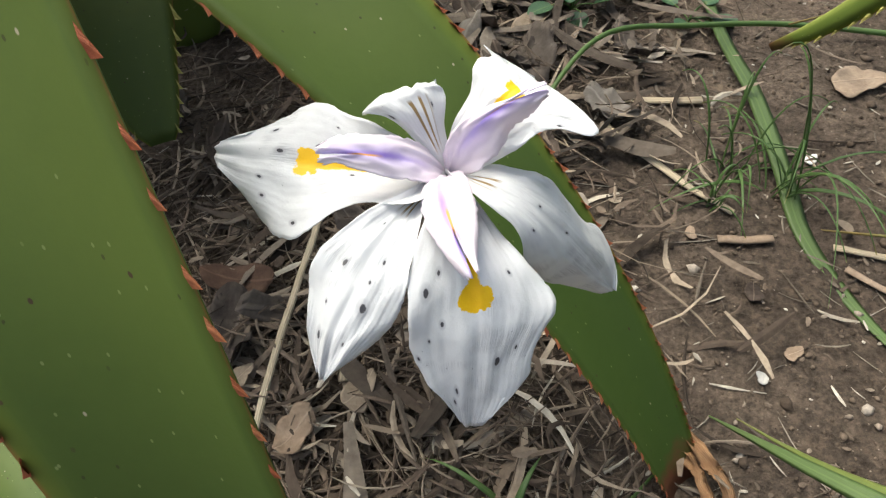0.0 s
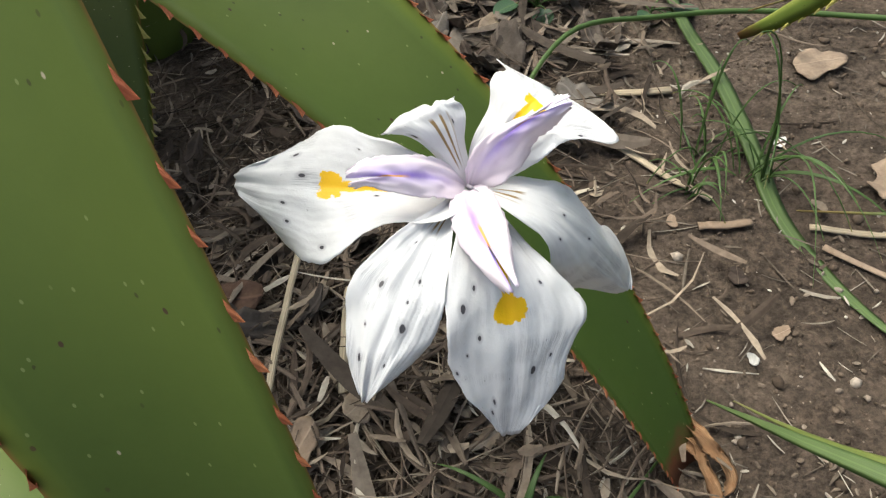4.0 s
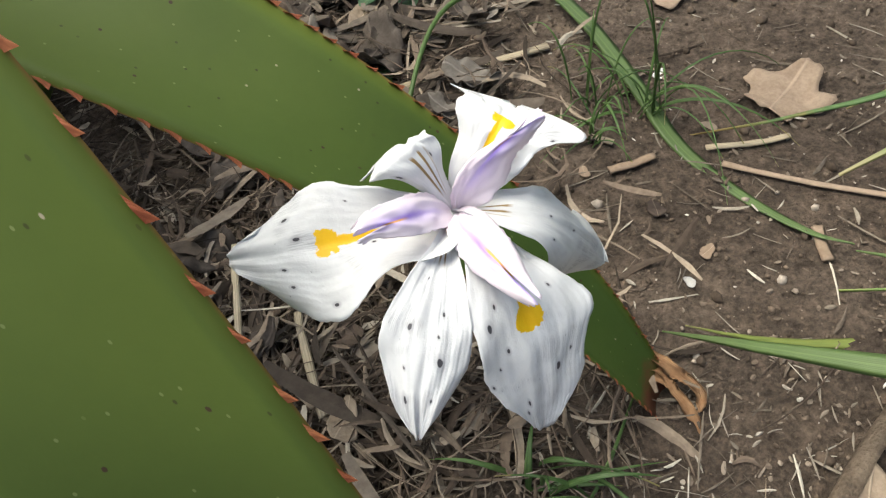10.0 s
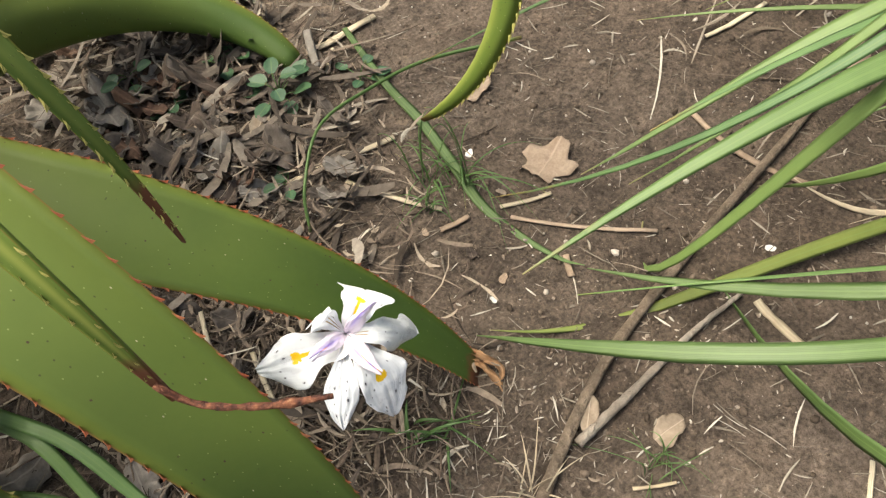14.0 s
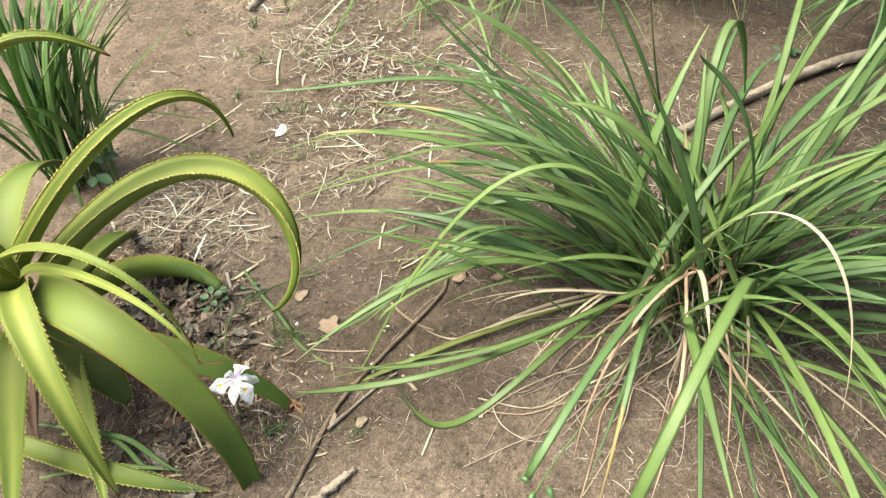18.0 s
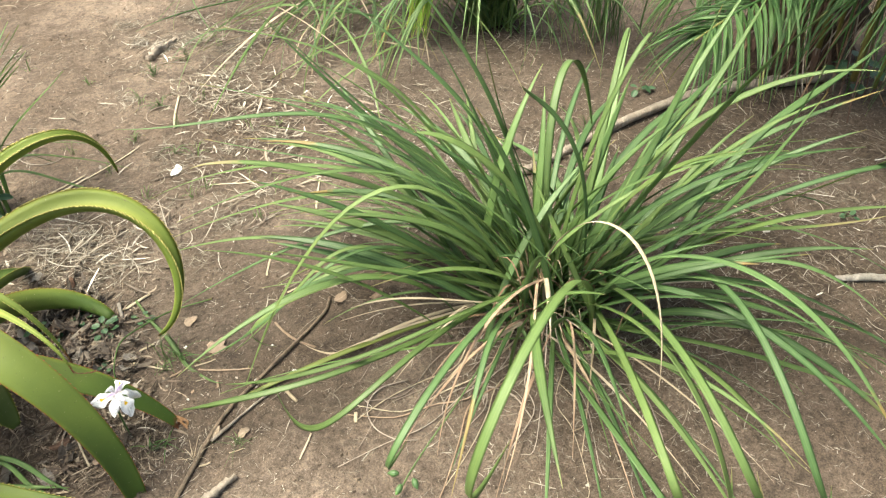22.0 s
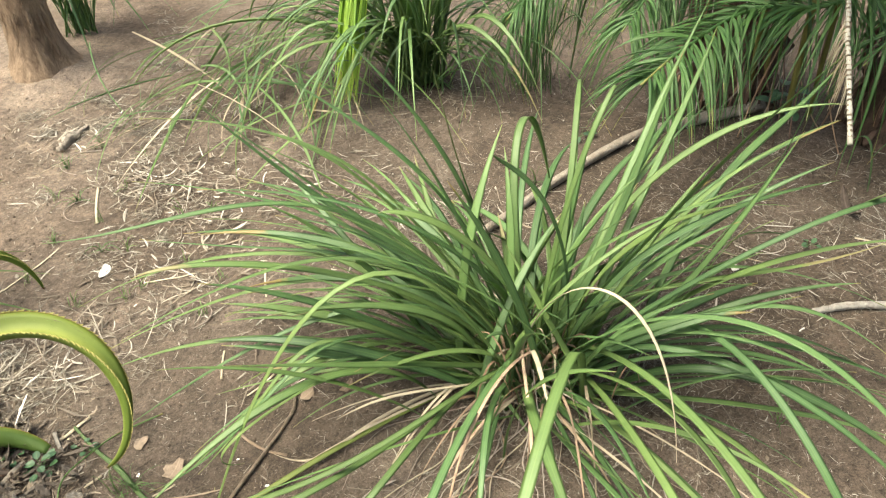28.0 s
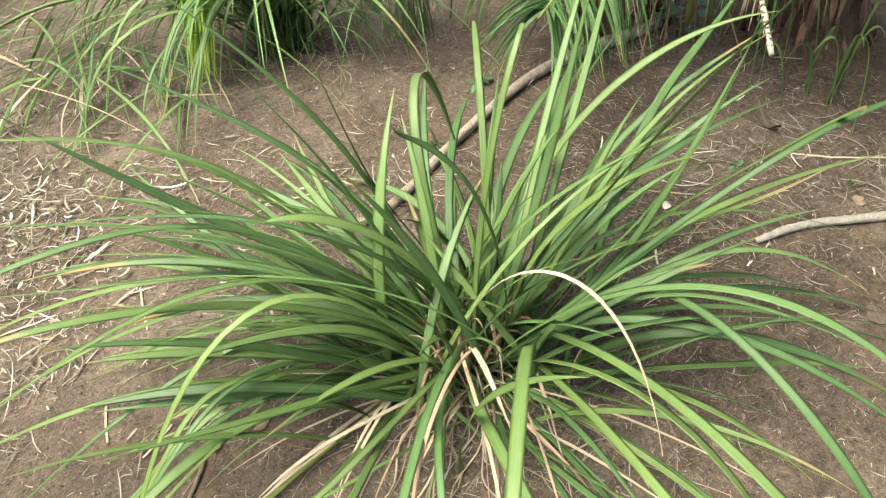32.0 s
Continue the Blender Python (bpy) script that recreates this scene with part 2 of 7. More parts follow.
def aloe_material(name, dark, light, base=(0.175, 0.215, 0.045), brown=0.965, pale=0.0, tip=(0.048, 0.088, 0.016)):
    k = Mat(name, 0.56, 0.32)
    u, v = k.uv()
    p = k.coord()
    big = k.noise(p, 9, 4, 0.5)
    c = k.mix(k.ramp(big, [(0.35, (0, 0, 0)), (0.68, (1, 1, 1))]), dark, light)
    fine = k.noise(p, 160, 4)
    c = k.mix(0.35, c, k.ramp(fine, [(0.3, (0.85, 0.87, 0.8)), (0.7, (1.12, 1.1, 1.08))]), "MULTIPLY")
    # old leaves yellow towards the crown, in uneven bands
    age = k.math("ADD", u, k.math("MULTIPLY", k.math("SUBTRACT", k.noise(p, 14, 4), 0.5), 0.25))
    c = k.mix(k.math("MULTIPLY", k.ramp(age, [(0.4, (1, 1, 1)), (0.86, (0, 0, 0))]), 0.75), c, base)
    # darker tip colour stands in for shade falling on the near leaf end
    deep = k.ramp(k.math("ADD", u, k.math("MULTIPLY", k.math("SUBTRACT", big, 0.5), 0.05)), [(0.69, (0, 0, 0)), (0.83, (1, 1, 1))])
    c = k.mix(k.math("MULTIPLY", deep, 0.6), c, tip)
    # channel painted paler than the flanks, for the yellow glow of lit leaves
    hollow = k.ramp(k.math("ADD", k.math("ABSOLUTE", k.math("SUBTRACT", v, 0.5)), k.math("MULTIPLY", k.math("SUBTRACT", k.noise(p, 25, 3), 0.5), 0.12)), [(0.04, (1, 1, 1)), (0.26, (0, 0, 0))])
    c = k.mix(k.math("MULTIPLY", hollow, pale), c, (0.33, 0.36, 0.085))
    # a few long corky scars
    lane = k.n("ShaderNodeCombineXYZ")
    k.l(k.math("MULTIPLY", u, 3.0), lane.inputs[0])
    k.l(k.math("MULTIPLY", v, 9.0), lane.inputs[1])
    k.l(k.math("MULTIPLY", k.rand(), 60.0), lane.inputs[2])
    scar = k.math("MULTIPLY", k.ramp(k.noise(lane.outputs[0], 1.2, 3), [(0.69, (0, 0, 0)), (0.74, (1, 1, 1))]), k.ramp(k.noise(p, 120, 4), [(0.42, (0, 0, 0)), (0.55, (1, 1, 1))]))
    scar = k.math("MULTIPLY", scar, k.ramp(u, [(0.5, (1, 1, 1)), (0.62, (0, 0, 0))]))
    c = k.mix(k.math("MULTIPLY", scar, 0.8), c, (0.11, 0.07, 0.04))
    # pale pinpricks and a few corky brown specks
    d1 = k.spots(66, 9, 0.035, 0.3)
    c = k.mix(k.math("MULTIPLY", d1, 0.5), c, (0.36, 0.42, 0.18))
    d2 = k.spots(41, 5.3, 0.03, 0.22, 0.06)
    c = k.mix(d2, c, (0.075, 0.05, 0.03))
    d3 = k.spots(23, 3.1, 0.014, 0.3)
    c = k.mix(d3, c, (0.5, 0.44, 0.32))
    d4 = k.spots(97, 13, 0.06, 0.10)
    c = k.mix(k.math("MULTIPLY", d4, 0.7), c, (0.05, 0.05, 0.02))
    # margins turn yellow, then rusty, at the very edge
    edge = k.math("ABSOLUTE", k.math("MULTIPLY_ADD", v, 2.0, -1.0))
    c = k.mix(k.math("MULTIPLY", k.ramp(edge, [(0.84, (0, 0, 0)), (1.0, (1, 1, 1))]), 0.4), c, (0.28, 0.32, 0.05))
    c = k.mix(k.math("MULTIPLY", k.ramp(edge, [(0.965, (0, 0, 0)), (1.0, (1, 1, 1))]), 0.75), c, (0.30, 0.13, 0.05))
    c = k.mix(k.ramp(k.math("ADD", u, k.math("MULTIPLY", k.math("SUBTRACT", k.noise(p, 70, 3), 0.5), 0.04)), [(brown, (0, 0, 0)), (brown + 0.015, (1, 1, 1))]), c, (0.16, 0.062, 0.03))
    k.color(c).bump(k.math("ADD", fine, k.math("MULTIPLY", k.math("ADD", d1, d2), 1.5)), 0.12, 0.0012)
    return k.thin(0.2, (1.0, 1.05, 0.35)).m


def petal_material(name, guide, at=0.55, marks=(), size=(0.05, 0.03)):
    """White, crinkled and veined; a yellow (outer) or brown-lined (inner) guide; dark rain-marks (u, v, radius in mm)."""
    k = Mat(name, 0.5, 0.35)
    u, v = k.uv()
    p = k.coord("Object")
    # veins fan out from the midline towards the rim
    fan = k.math("ADD", k.math("MULTIPLY", v, 95.0), k.math("MULTIPLY", k.math("MULTIPLY", k.math("ABSOLUTE", k.math("SUBTRACT", v, 0.5)), u), -34.0))
    vein = k.math("SINE", k.math("ADD", fan, k.math("MULTIPLY", k.noise(p, 120, 3), 5.0)))
    c = k.mix(k.ramp(k.noise(p, 60, 4), [(0.35, (0, 0, 0)), (0.7, (1, 1, 1))]), (0.745, 0.75, 0.76), (0.83, 0.835, 0.84))
    # grey streaks where the skin has gone glassy, along the veins
    comb = k.n("ShaderNodeCombineXYZ")
    k.l(k.math("MULTIPLY", u, 7.0), comb.inputs[0])
    k.l(k.math("MULTIPLY", fan, 1.0), comb.inputs[1])
    k.l(k.math("MULTIPLY", k.rand(), 40.0), comb.inputs[2])
    st = k.noise(comb.outputs[0], 1.6, 5, 0.65)
    where = k.noise(p, 85, 2)
    streak = k.math("MULTIPLY", k.ramp(st, [(0.42, (0, 0, 0)), (0.6, (1, 1, 1))]), k.ramp(where, [(0.50, (0, 0, 0)), (0.62, (1, 1, 1))]))
    streak = k.math("MULTIPLY", streak, k.ramp(u, [(0.3, (0, 0, 0)), (0.55, (1, 1, 1))]))
    c = k.mix(k.math("MULTIPLY", streak, 0.55), c, (0.33, 0.33, 0.355))
    small = k.math("MULTIPLY", k.spots(17, 11, 0.04, 0.06, 0.2), k.ramp(u, [(0.3, (0, 0, 0)), (0.45, (1, 1, 1))]))
    c = k.mix(k.math("MULTIPLY", small, 0.45), c, (0.14, 0.135, 0.15))
    rag = k.math("MULTIPLY", k.math("SUBTRACT", k.noise(p, 900, 3, 0.7), 0.5), 0.9)
    for mu, mv, mr in marks:                     # each mark has a dark heart and a glassy ring
        du = k.math("MULTIPLY", k.math("SUBTRACT", u, mu), size[0] * 1000.0 / mr * 0.7)
        dv = k.math("MULTIPLY", k.math("SUBTRACT", v, mv), size[1] * 1000.0 / mr)
        d = k.math("ADD", k.math("ADD", k.math("MULTIPLY", du, du), k.math("MULTIPLY", dv, dv)), rag)
        c = k.mix(k.ramp(k.math("MULTIPLY", d, 0.2), [(0.1, (0.55, 0.55, 0.55)), (0.9, (0, 0, 0))]), c, (0.36, 0.36, 0.39))
        c = k.mix(k.ramp(d, [(0.45, (0.95, 0.95, 0.95)), (0.85, (0, 0, 0))]), c, (0.045, 0.042, 0.05))
    vv = k.math("ABSOLUTE", k.math("SUBTRACT", v, 0.5))
    if guide == "yellow":
        wob = k.math("MULTIPLY", k.math("SUBTRACT", k.noise(p, 420, 4, 0.7), 0.5), 0.09)
        line = k.ramp(k.math("ADD", k.math("SUBTRACT", 0.045, vv), k.math("MULTIPLY", wob, 0.8)), [(0.0, (0, 0, 0)), (0.012, (1, 1, 1))])
        line = k.math("MULTIPLY", line, k.ramp(k.math("ADD", u, wob), [(at - 0.38, (0, 0, 0)), (at - 0.36, (1, 1, 1)), (at, (1, 1, 1)), (at + 0.02, (0, 0, 0))]))
        # a blotch that is cut off square at its far end
        du = k.math("DIVIDE", k.math("SUBTRACT", u, at), 0.052)
        dv = k.math("DIVIDE", vv, 0.11)
        blob = k.math("ADD", k.math("ADD", k.math("POWER", k.math("ABSOLUTE", du), 3.0), k.math("MULTIPLY", dv, dv)), k.math("MULTIPLY", k.math("SUBTRACT", k.noise(p, 240, 4, 0.65), 0.5), 4.0))
        m = k.math("MAXIMUM", line, k.ramp(k.math("MULTIPLY", blob, 0.5), [(0.46, (1, 1, 1)), (0.54, (0, 0, 0))]))
        c = k.mix(m, c, k.mix(k.noise(p, 300, 3), (0.90, 0.60, 0.012), (0.88, 0.50, 0.008)))
    else:
        lines = k.ramp(k.math("SINE", k.math("MULTIPLY", k.math("SUBTRACT", v, 0.5), 44.0)), [(0.2, (0, 0, 0)), (0.6, (1, 1, 1))])
        m = k.math("MULTIPLY", k.math("MULTIPLY", lines, k.ramp(vv, [(0.13, (1, 1, 1)), (0.2, (0, 0, 0))])), k.math("MULTIPLY", k.ramp(u, [(0.1, (0, 0, 0)), (0.16, (1, 1, 1))]), k.ramp(u, [(at - 0.04, (1, 1, 1)), (at, (0, 0, 0))])))
        c = k.mix(k.math("MULTIPLY", m, 0.9), c, (0.27, 0.155, 0.02))
    k.color(c).bump(k.math("ADD", k.math("MULTIPLY", vein, 0.14), k.math("ADD", k.math("MULTIPLY", k.noise(p, 420, 5, 0.65), 1.3), k.math("MULTIPLY", st, 0.15))), 0.36, 0.0004)
    return k.thin(0.22).m


def style_material():
    k = Mat("style_arm_lilac", 0.5, 0.3)
    u, v = k.uv()
    p = k.coord()
    vv = k.math("ADD", k.math("ABSOLUTE", k.math("SUBTRACT", v, 0.5)), k.math("MULTIPLY", k.math("SUBTRACT", k.noise(p, 200, 3), 0.5), 0.12))
    core = k.math("MULTIPLY", k.ramp(vv, [(0.02, (1, 1, 1)), (0.10, (0.45, 0.45, 0.45)), (0.30, (0, 0, 0))]), k.ramp(u, [(0.15, (0.05, 0.05, 0.05)), (0.55, (1, 1, 1)), (0.98, (0.8, 0.8, 0.8))]))
    c = k.mix(k.noise(p, 90, 3), (0.81, 0.715, 0.80), (0.87, 0.80, 0.855))
    c = k.mix(core, c, (0.42, 0.29, 0.80))
    slit = k.math("MULTIPLY", k.ramp(k.math("ABSOLUTE", k.math("SUBTRACT", v, 0.46)), [(0.015, (1, 1, 1)), (0.045, (0, 0, 0))]), k.ramp(u, [(0.56, (0, 0, 0)), (0.66, (1, 1, 1))]))
    c = k.mix(k.math("MULTIPLY", slit, 0.9), c, (0.80, 0.40, 0.01))
    k.color(c).bump(k.noise(p, 260, 4), 0.15, 0.0004)
    return k.thin(0.2).m


def bark_material(name, a, b, scale=18):
    k = Mat(name, 0.9, 0.15)
    p = k.coord("Object", (1, 1, 0.25))
    n1 = k.noise(p, scale, 8, 0.7, 0.8)
    n2 = k.noise(p, scale * 6, 5, 0.7)
    c = k.ramp(n1, [(0.3, a), (0.7, b)])
    c = k.mix(0.6, c, k.ramp(n2, [(0.3, (0.55, 0.55, 0.55)), (0.7, (1.2, 1.2, 1.2))]), "MULTIPLY")
    return k.color(c).bump(k.math("ADD", k.math("MULTIPLY", n1, 2.0), n2), 0.9, 0.012).m


SOIL = soil_material()
LEAF = blade_material("strap_leaf_green", (0.080, 0.158, 0.056), (0.134, 0.230, 0.082), (0.30, 0.22, 0.08))
LEAF_LIGHT = blade_material("strap_leaf_yellow_green", (0.122, 0.198, 0.060), (0.182, 0.265, 0.082), (0.30, 0.26, 0.12))
LEAF_YELLOW = blade_material("strap_leaf_yellowing", (0.165, 0.205, 0.045), (0.21, 0.245, 0.06), (0.30, 0.27, 0.12))
LEAF_DARK = blade_material("strap_leaf_deep_green", (0.060, 0.122, 0.044), (0.100, 0.178, 0.060), (0.14, 0.16, 0.06))
FROND = blade_material("palm_leaflet_green", (0.05, 0.125, 0.035), (0.09, 0.19, 0.05), (0.3, 0.3, 0.1))
FROND_LIGHT = blade_material("palm_leaflet_lime", (0.24, 0.42, 0.035), (0.34, 0.52, 0.055), (0.4, 0.4, 0.1), (1.0, 1.05, 0.4), 0.4)
DRY = dry_material("dry_leaf_straw", (0.39, 0.31, 0.21), (0.63, 0.54, 0.40))
DRY_PINK = dry_material("dry_leaf_pinkish_tan", (0.33, 0.215, 0.145), (0.56, 0.42, 0.30))
DRY_BROWN = dry_material("dry_leaf_brown", (0.19, 0.115, 0.07), (0.40, 0.27, 0.175))
def dead_tip_material():
    """Shrivelled tip: rusty, with dark rings and pale scurf."""
    k = Mat("dead_aloe_tip", 0.65, 0.25)
    p = k.coord()
    n1 = k.noise(p, 330, 5, 0.65)
    n2 = k.noise(p, 1100, 5, 0.7)
    c = k.ramp(n1, [(0.34, (0.03, 0.013, 0.010)), (0.47, (0.11, 0.040, 0.024)), (0.60, (0.21, 0.085, 0.045)), (0.72, (0.34, 0.21, 0.12))])
    c = k.mix(0.7, c, k.ramp(n2, [(0.3, (0.5, 0.48, 0.46)), (0.7, (1.35, 1.32, 1.3))]), "MULTIPLY")
    return k.color(c).bump(k.math("ADD", k.math("MULTIPLY", n1, 2.0), n2), 0.8, 0.0008).m


DEAD_TIP = dead_tip_material()
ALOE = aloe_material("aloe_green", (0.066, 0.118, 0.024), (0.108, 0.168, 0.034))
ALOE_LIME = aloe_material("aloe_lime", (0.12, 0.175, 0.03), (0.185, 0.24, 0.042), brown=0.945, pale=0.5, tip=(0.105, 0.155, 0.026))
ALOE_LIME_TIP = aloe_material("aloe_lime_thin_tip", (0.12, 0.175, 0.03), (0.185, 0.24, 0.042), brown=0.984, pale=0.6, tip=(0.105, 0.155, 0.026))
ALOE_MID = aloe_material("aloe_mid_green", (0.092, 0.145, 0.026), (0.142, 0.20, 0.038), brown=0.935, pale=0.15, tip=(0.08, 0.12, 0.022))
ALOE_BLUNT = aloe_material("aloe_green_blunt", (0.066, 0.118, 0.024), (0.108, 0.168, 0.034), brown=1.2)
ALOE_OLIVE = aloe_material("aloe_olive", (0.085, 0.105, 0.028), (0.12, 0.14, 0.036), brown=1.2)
ALOE_SPINE = dry_material("aloe_spine_rust", (0.36, 0.095, 0.045), (0.52, 0.20, 0.09), 200, 0.1, 0.5)
ALOE_SPINE_PALE = dry_material("aloe_spine_yellow", (0.34, 0.33, 0.08), (0.48, 0.42, 0.14), 200, 0.1, 0.5)
STYLE = style_material()
BARK = bark_material("bark_grey_brown", (0.15, 0.10, 0.068), (0.42, 0.30, 0.205), 30)
PALM_BARK = bark_material("palm_fibre_brown", (0.062, 0.043, 0.034), (0.235, 0.16, 0.12), 60)
PALM_FIBRE = dry_material("palm_fibre_dark", (0.07, 0.042, 0.032), (0.19, 0.12, 0.09), 60, 0.0)
WOOD = bark_material("weathered_wood", (0.26, 0.21, 0.17), (0.52, 0.45, 0.37), 25)
WOOD_DARK = bark_material("dark_twig", (0.155, 0.115, 0.085), (0.40, 0.31, 0.225), 60)
LEAF_BRIGHT = blade_material("strap_leaf_fresh_green", (0.125, 0.222, 0.068), (0.185, 0.295, 0.094), (0.22, 0.28, 0.08))
LEAF_PLAIN = blade_material("strap_leaf_even_green", (0.092, 0.150, 0.046), (0.115, 0.178, 0.054), (0.10, 0.15, 0.046))
PETIOLE = dry_material("palm_petiole_ochre", (0.10, 0.11, 0.03), (0.22, 0.19, 0.06), 30, 0.0, 0.6)
STRAND = dry_material("dry_strand_pinkish", (0.28, 0.22, 0.18), (0.55, 0.48, 0.41), 50, 0.05)
POD = blade_material("seed_pod_green", (0.045, 0.10, 0.035), (0.07, 0.14, 0.045), (0.1, 0.2, 0.05), through_light=0.05)
SPIKE = dry_material("bleached_spike", (0.40, 0.36, 0.30), (0.58, 0.54, 0.46), 120, 0.0)
WOOD_PALE = bark_material("bleached_wood", (0.34, 0.30, 0.26), (0.62, 0.57, 0.5), 30)
WITHERED = dry_material("withered_tip_orange", (0.26, 0.14, 0.07), (0.52, 0.34, 0.19), 160, 0.1)

# ---- shapes ----
rng = np.random.default_rng(7)


def mesh(name, verts, faces, material, uvs=None, smooth=True):
    me = bpy.data.meshes.new(name)
    me.from_pydata([tuple(v) for v in verts], [], faces)
    me.materials.append(material)
    if uvs is not None:
        layer = me.uv_layers.new(name="uv")
        idx = np.empty(len(me.loops), dtype=np.int32)
        me.loops.foreach_get("vertex_index", idx)
        layer.data.foreach_set("uv", np.asarray(uvs, dtype=np.float32)[idx].ravel())
    if smooth:
        me.polygons.foreach_set("use_smooth", [True] * len(me.polygons))
    me.update()
    return me


def thing(name, at, label, category, group="", kind=""):
    ob = new(name)
    ob.location = at
    ob.empty_display_size = 0.02
    return tagged(ob, label, category, group, kind)


def part(name, me, parent=None, label=""):
    """One mesh, given in world places, as a part of parent (or a thing by itself)."""
    ob = new(name, me)
    if parent is not None:
        ob.parent = parent
        if parent.parent is None:
            ob.matrix_parent_inverse = Matrix.Translation(-parent.location)
    if label:
        ob["label"] = label
    return ob


def V(*p):
    return np.array(p, dtype=float)


def bezier(pts, n):
    u = np.linspace(0, 1, n)[:, None]
    P = [np.array(p, dtype=float) for p in pts]
    if len(P) == 3:
        return (1 - u) ** 2 * P[0] + 2 * u * (1 - u) * P[1] + u * u * P[2]
    return (1 - u) ** 3 * P[0] + 3 * u * (1 - u) ** 2 * P[1] + 3 * u * u * (1 - u) * P[2] + u ** 3 * P[3]


def spline(pts, n):
    """A smooth line through the points."""
    P = np.array(pts, dtype=float)
    if len(P) == 2:
        return P[0] + (P[1] - P[0]) * np.linspace(0, 1, n)[:, None]
    Q = np.vstack([2 * P[0] - P[1], P, 2 * P[-1] - P[-2]])
    out = []
    for s in np.linspace(0, len(P) - 1 - 1e-9, n):
        i, f = int(s), s - int(s)
        a, b, c, d = Q[i:i + 4]
        out.append(0.5 * (2 * b + (c - a) * f + (2 * a - 5 * b + 4 * c - d) * f * f + (3 * b - a - 3 * c + d) * f ** 3))
    return np.array(out)


def norm(a):
    return a / np.maximum(np.linalg.norm(a, axis=-1, keepdims=True), 1e-9)


def frames(c, roll=0.0, side=None):
    """Tangent, side and normal along a line. roll in degrees, one number or one a point."""
    t = norm(np.gradient(c, axis=0))
    if side is None:
        d = c[-1] - c[0]
        side = V(d[1], -d[0], 0) if np.hypot(d[0], d[1]) > 1e-4 else V(1, 0, 0)
    s = np.broadcast_to(norm(np.asarray(side, dtype=float)), t.shape)
    s = norm(s - t * (s * t).sum(1, keepdims=True))
    n = np.cross(s, t)
    a = np.radians(np.broadcast_to(roll, len(c)))[:, None]
    return t, s * np.cos(a) + n * np.sin(a), n * np.cos(a) - s * np.sin(a)


def tube(name, c, radius, material, sides=8, rough=0.0, seed=0):
    c = np.asarray(c, dtype=float)
    r = np.broadcast_to(radius, len(c)).astype(float)
    t, s, n = frames(c)
    g = np.random.default_rng(seed)
    verts, uvs = [], []
    wob = 1 + rough * g.normal(size=(len(c), sides))
    for i in range(len(c)):
        for k in range(sides):
            a = 2 * math.pi * k / sides
            verts.append(c[i] + r[i] * wob[i, k] * (s[i] * math.cos(a) + n[i] * math.sin(a)))
            uvs.append((i / (len(c) - 1), k / sides))
    faces = [(i * sides + k, i * sides + (k + 1) % sides, (i + 1) * sides + (k + 1) % sides, (i + 1) * sides + k) for i in range(len(c) - 1) for k in range(sides)]
    faces += [tuple(range(sides))[::-1], tuple((len(c) - 1) * sides + k for k in range(sides))]
    return mesh(name, verts, faces, material, uvs)


def strap(c, width, fold=0.18, thick=0.0006, roll=0.0, taper=0.35, base=0.6, side=None):
    """Verts, faces, uvs of a strap leaf: a folded, pointed blade with some thickness."""
    m = len(c)
    t, s, n = frames(c, roll, side)
    u = np.linspace(0, 1, m)
    w = 0.5 * width * np.minimum(1.0, np.maximum((1 - u) / taper, 0.02) ** 0.75) * np.minimum(1.0, base + (1 - base) * u / 0.25)
    verts = np.empty((m, 6, 3))
    h = (w * fold)[:, None]
    w = w[:, None]
    verts[:, 0] = c + s * w + n * h
    verts[:, 1] = c + s * w * 0.45 + n * (h * 0.35 + thick)
    verts[:, 2] = c + n * thick * 0.6
    verts[:, 3] = c - s * w * 0.45 + n * (h * 0.35 + thick)
    verts[:, 4] = c - s * w + n * h
    verts[:, 5] = c - n * thick * 1.4
    uvs = [(a, b) for a in u for b in (0.0, 0.28, 0.5, 0.72, 1.0, 0.5)]
    faces = [(i * 6 + k, i * 6 + (k + 1) % 6, i * 6 + 6 + (k + 1) % 6, i * 6 + 6 + k) for i in range(m - 1) for k in range(6)]
    return verts.reshape(-1, 3), faces, uvs


def join(shapes):
    """Several (verts, faces, uvs) as one."""
    vs, fs, us, o = [], [], [], 0
    for v, f, u in shapes:
        vs.append(np.asarray(v))
        fs += [tuple(i + o for i in q) for q in f]
        us += list(u)
        o += len(v)
    return np.vstack(vs), fs, us


def ground_z(x, y):
    a = 0.011 * noise.noise((x * 2.1, y * 2.1, 3.0)) + 0.006 * noise.noise((x * 7, y * 7, 9.0)) + 0.0022 * noise.noise((x * 31, y * 31, 1.0))
    return a + 0.0012 * noise.noise((x * 95, y * 95, 5.0)) + 0.05 * math.exp(-((x - 1.19) ** 2 + (y - 2.62) ** 2) / 0.06) + 0.035 * max(0.0, math.hypot(x - 0.9, y - 0.7) - 2.6) ** 0.5 * 0.3


def on(x, y, up=0.0):
    return V(x, y, ground_z(x, y) + up)


# ---- ground ----
def axis_steps(lo, hi, step):
    core = list(np.arange(lo, hi + 1e-6, step))
    left, right, d = [], [], step
    while d < 90:
        d *= 1.35
        left.append((left[-1] if left else lo) - d)
        right.append((right[-1] if right else hi) + d)
    return left[::-1] + core + right


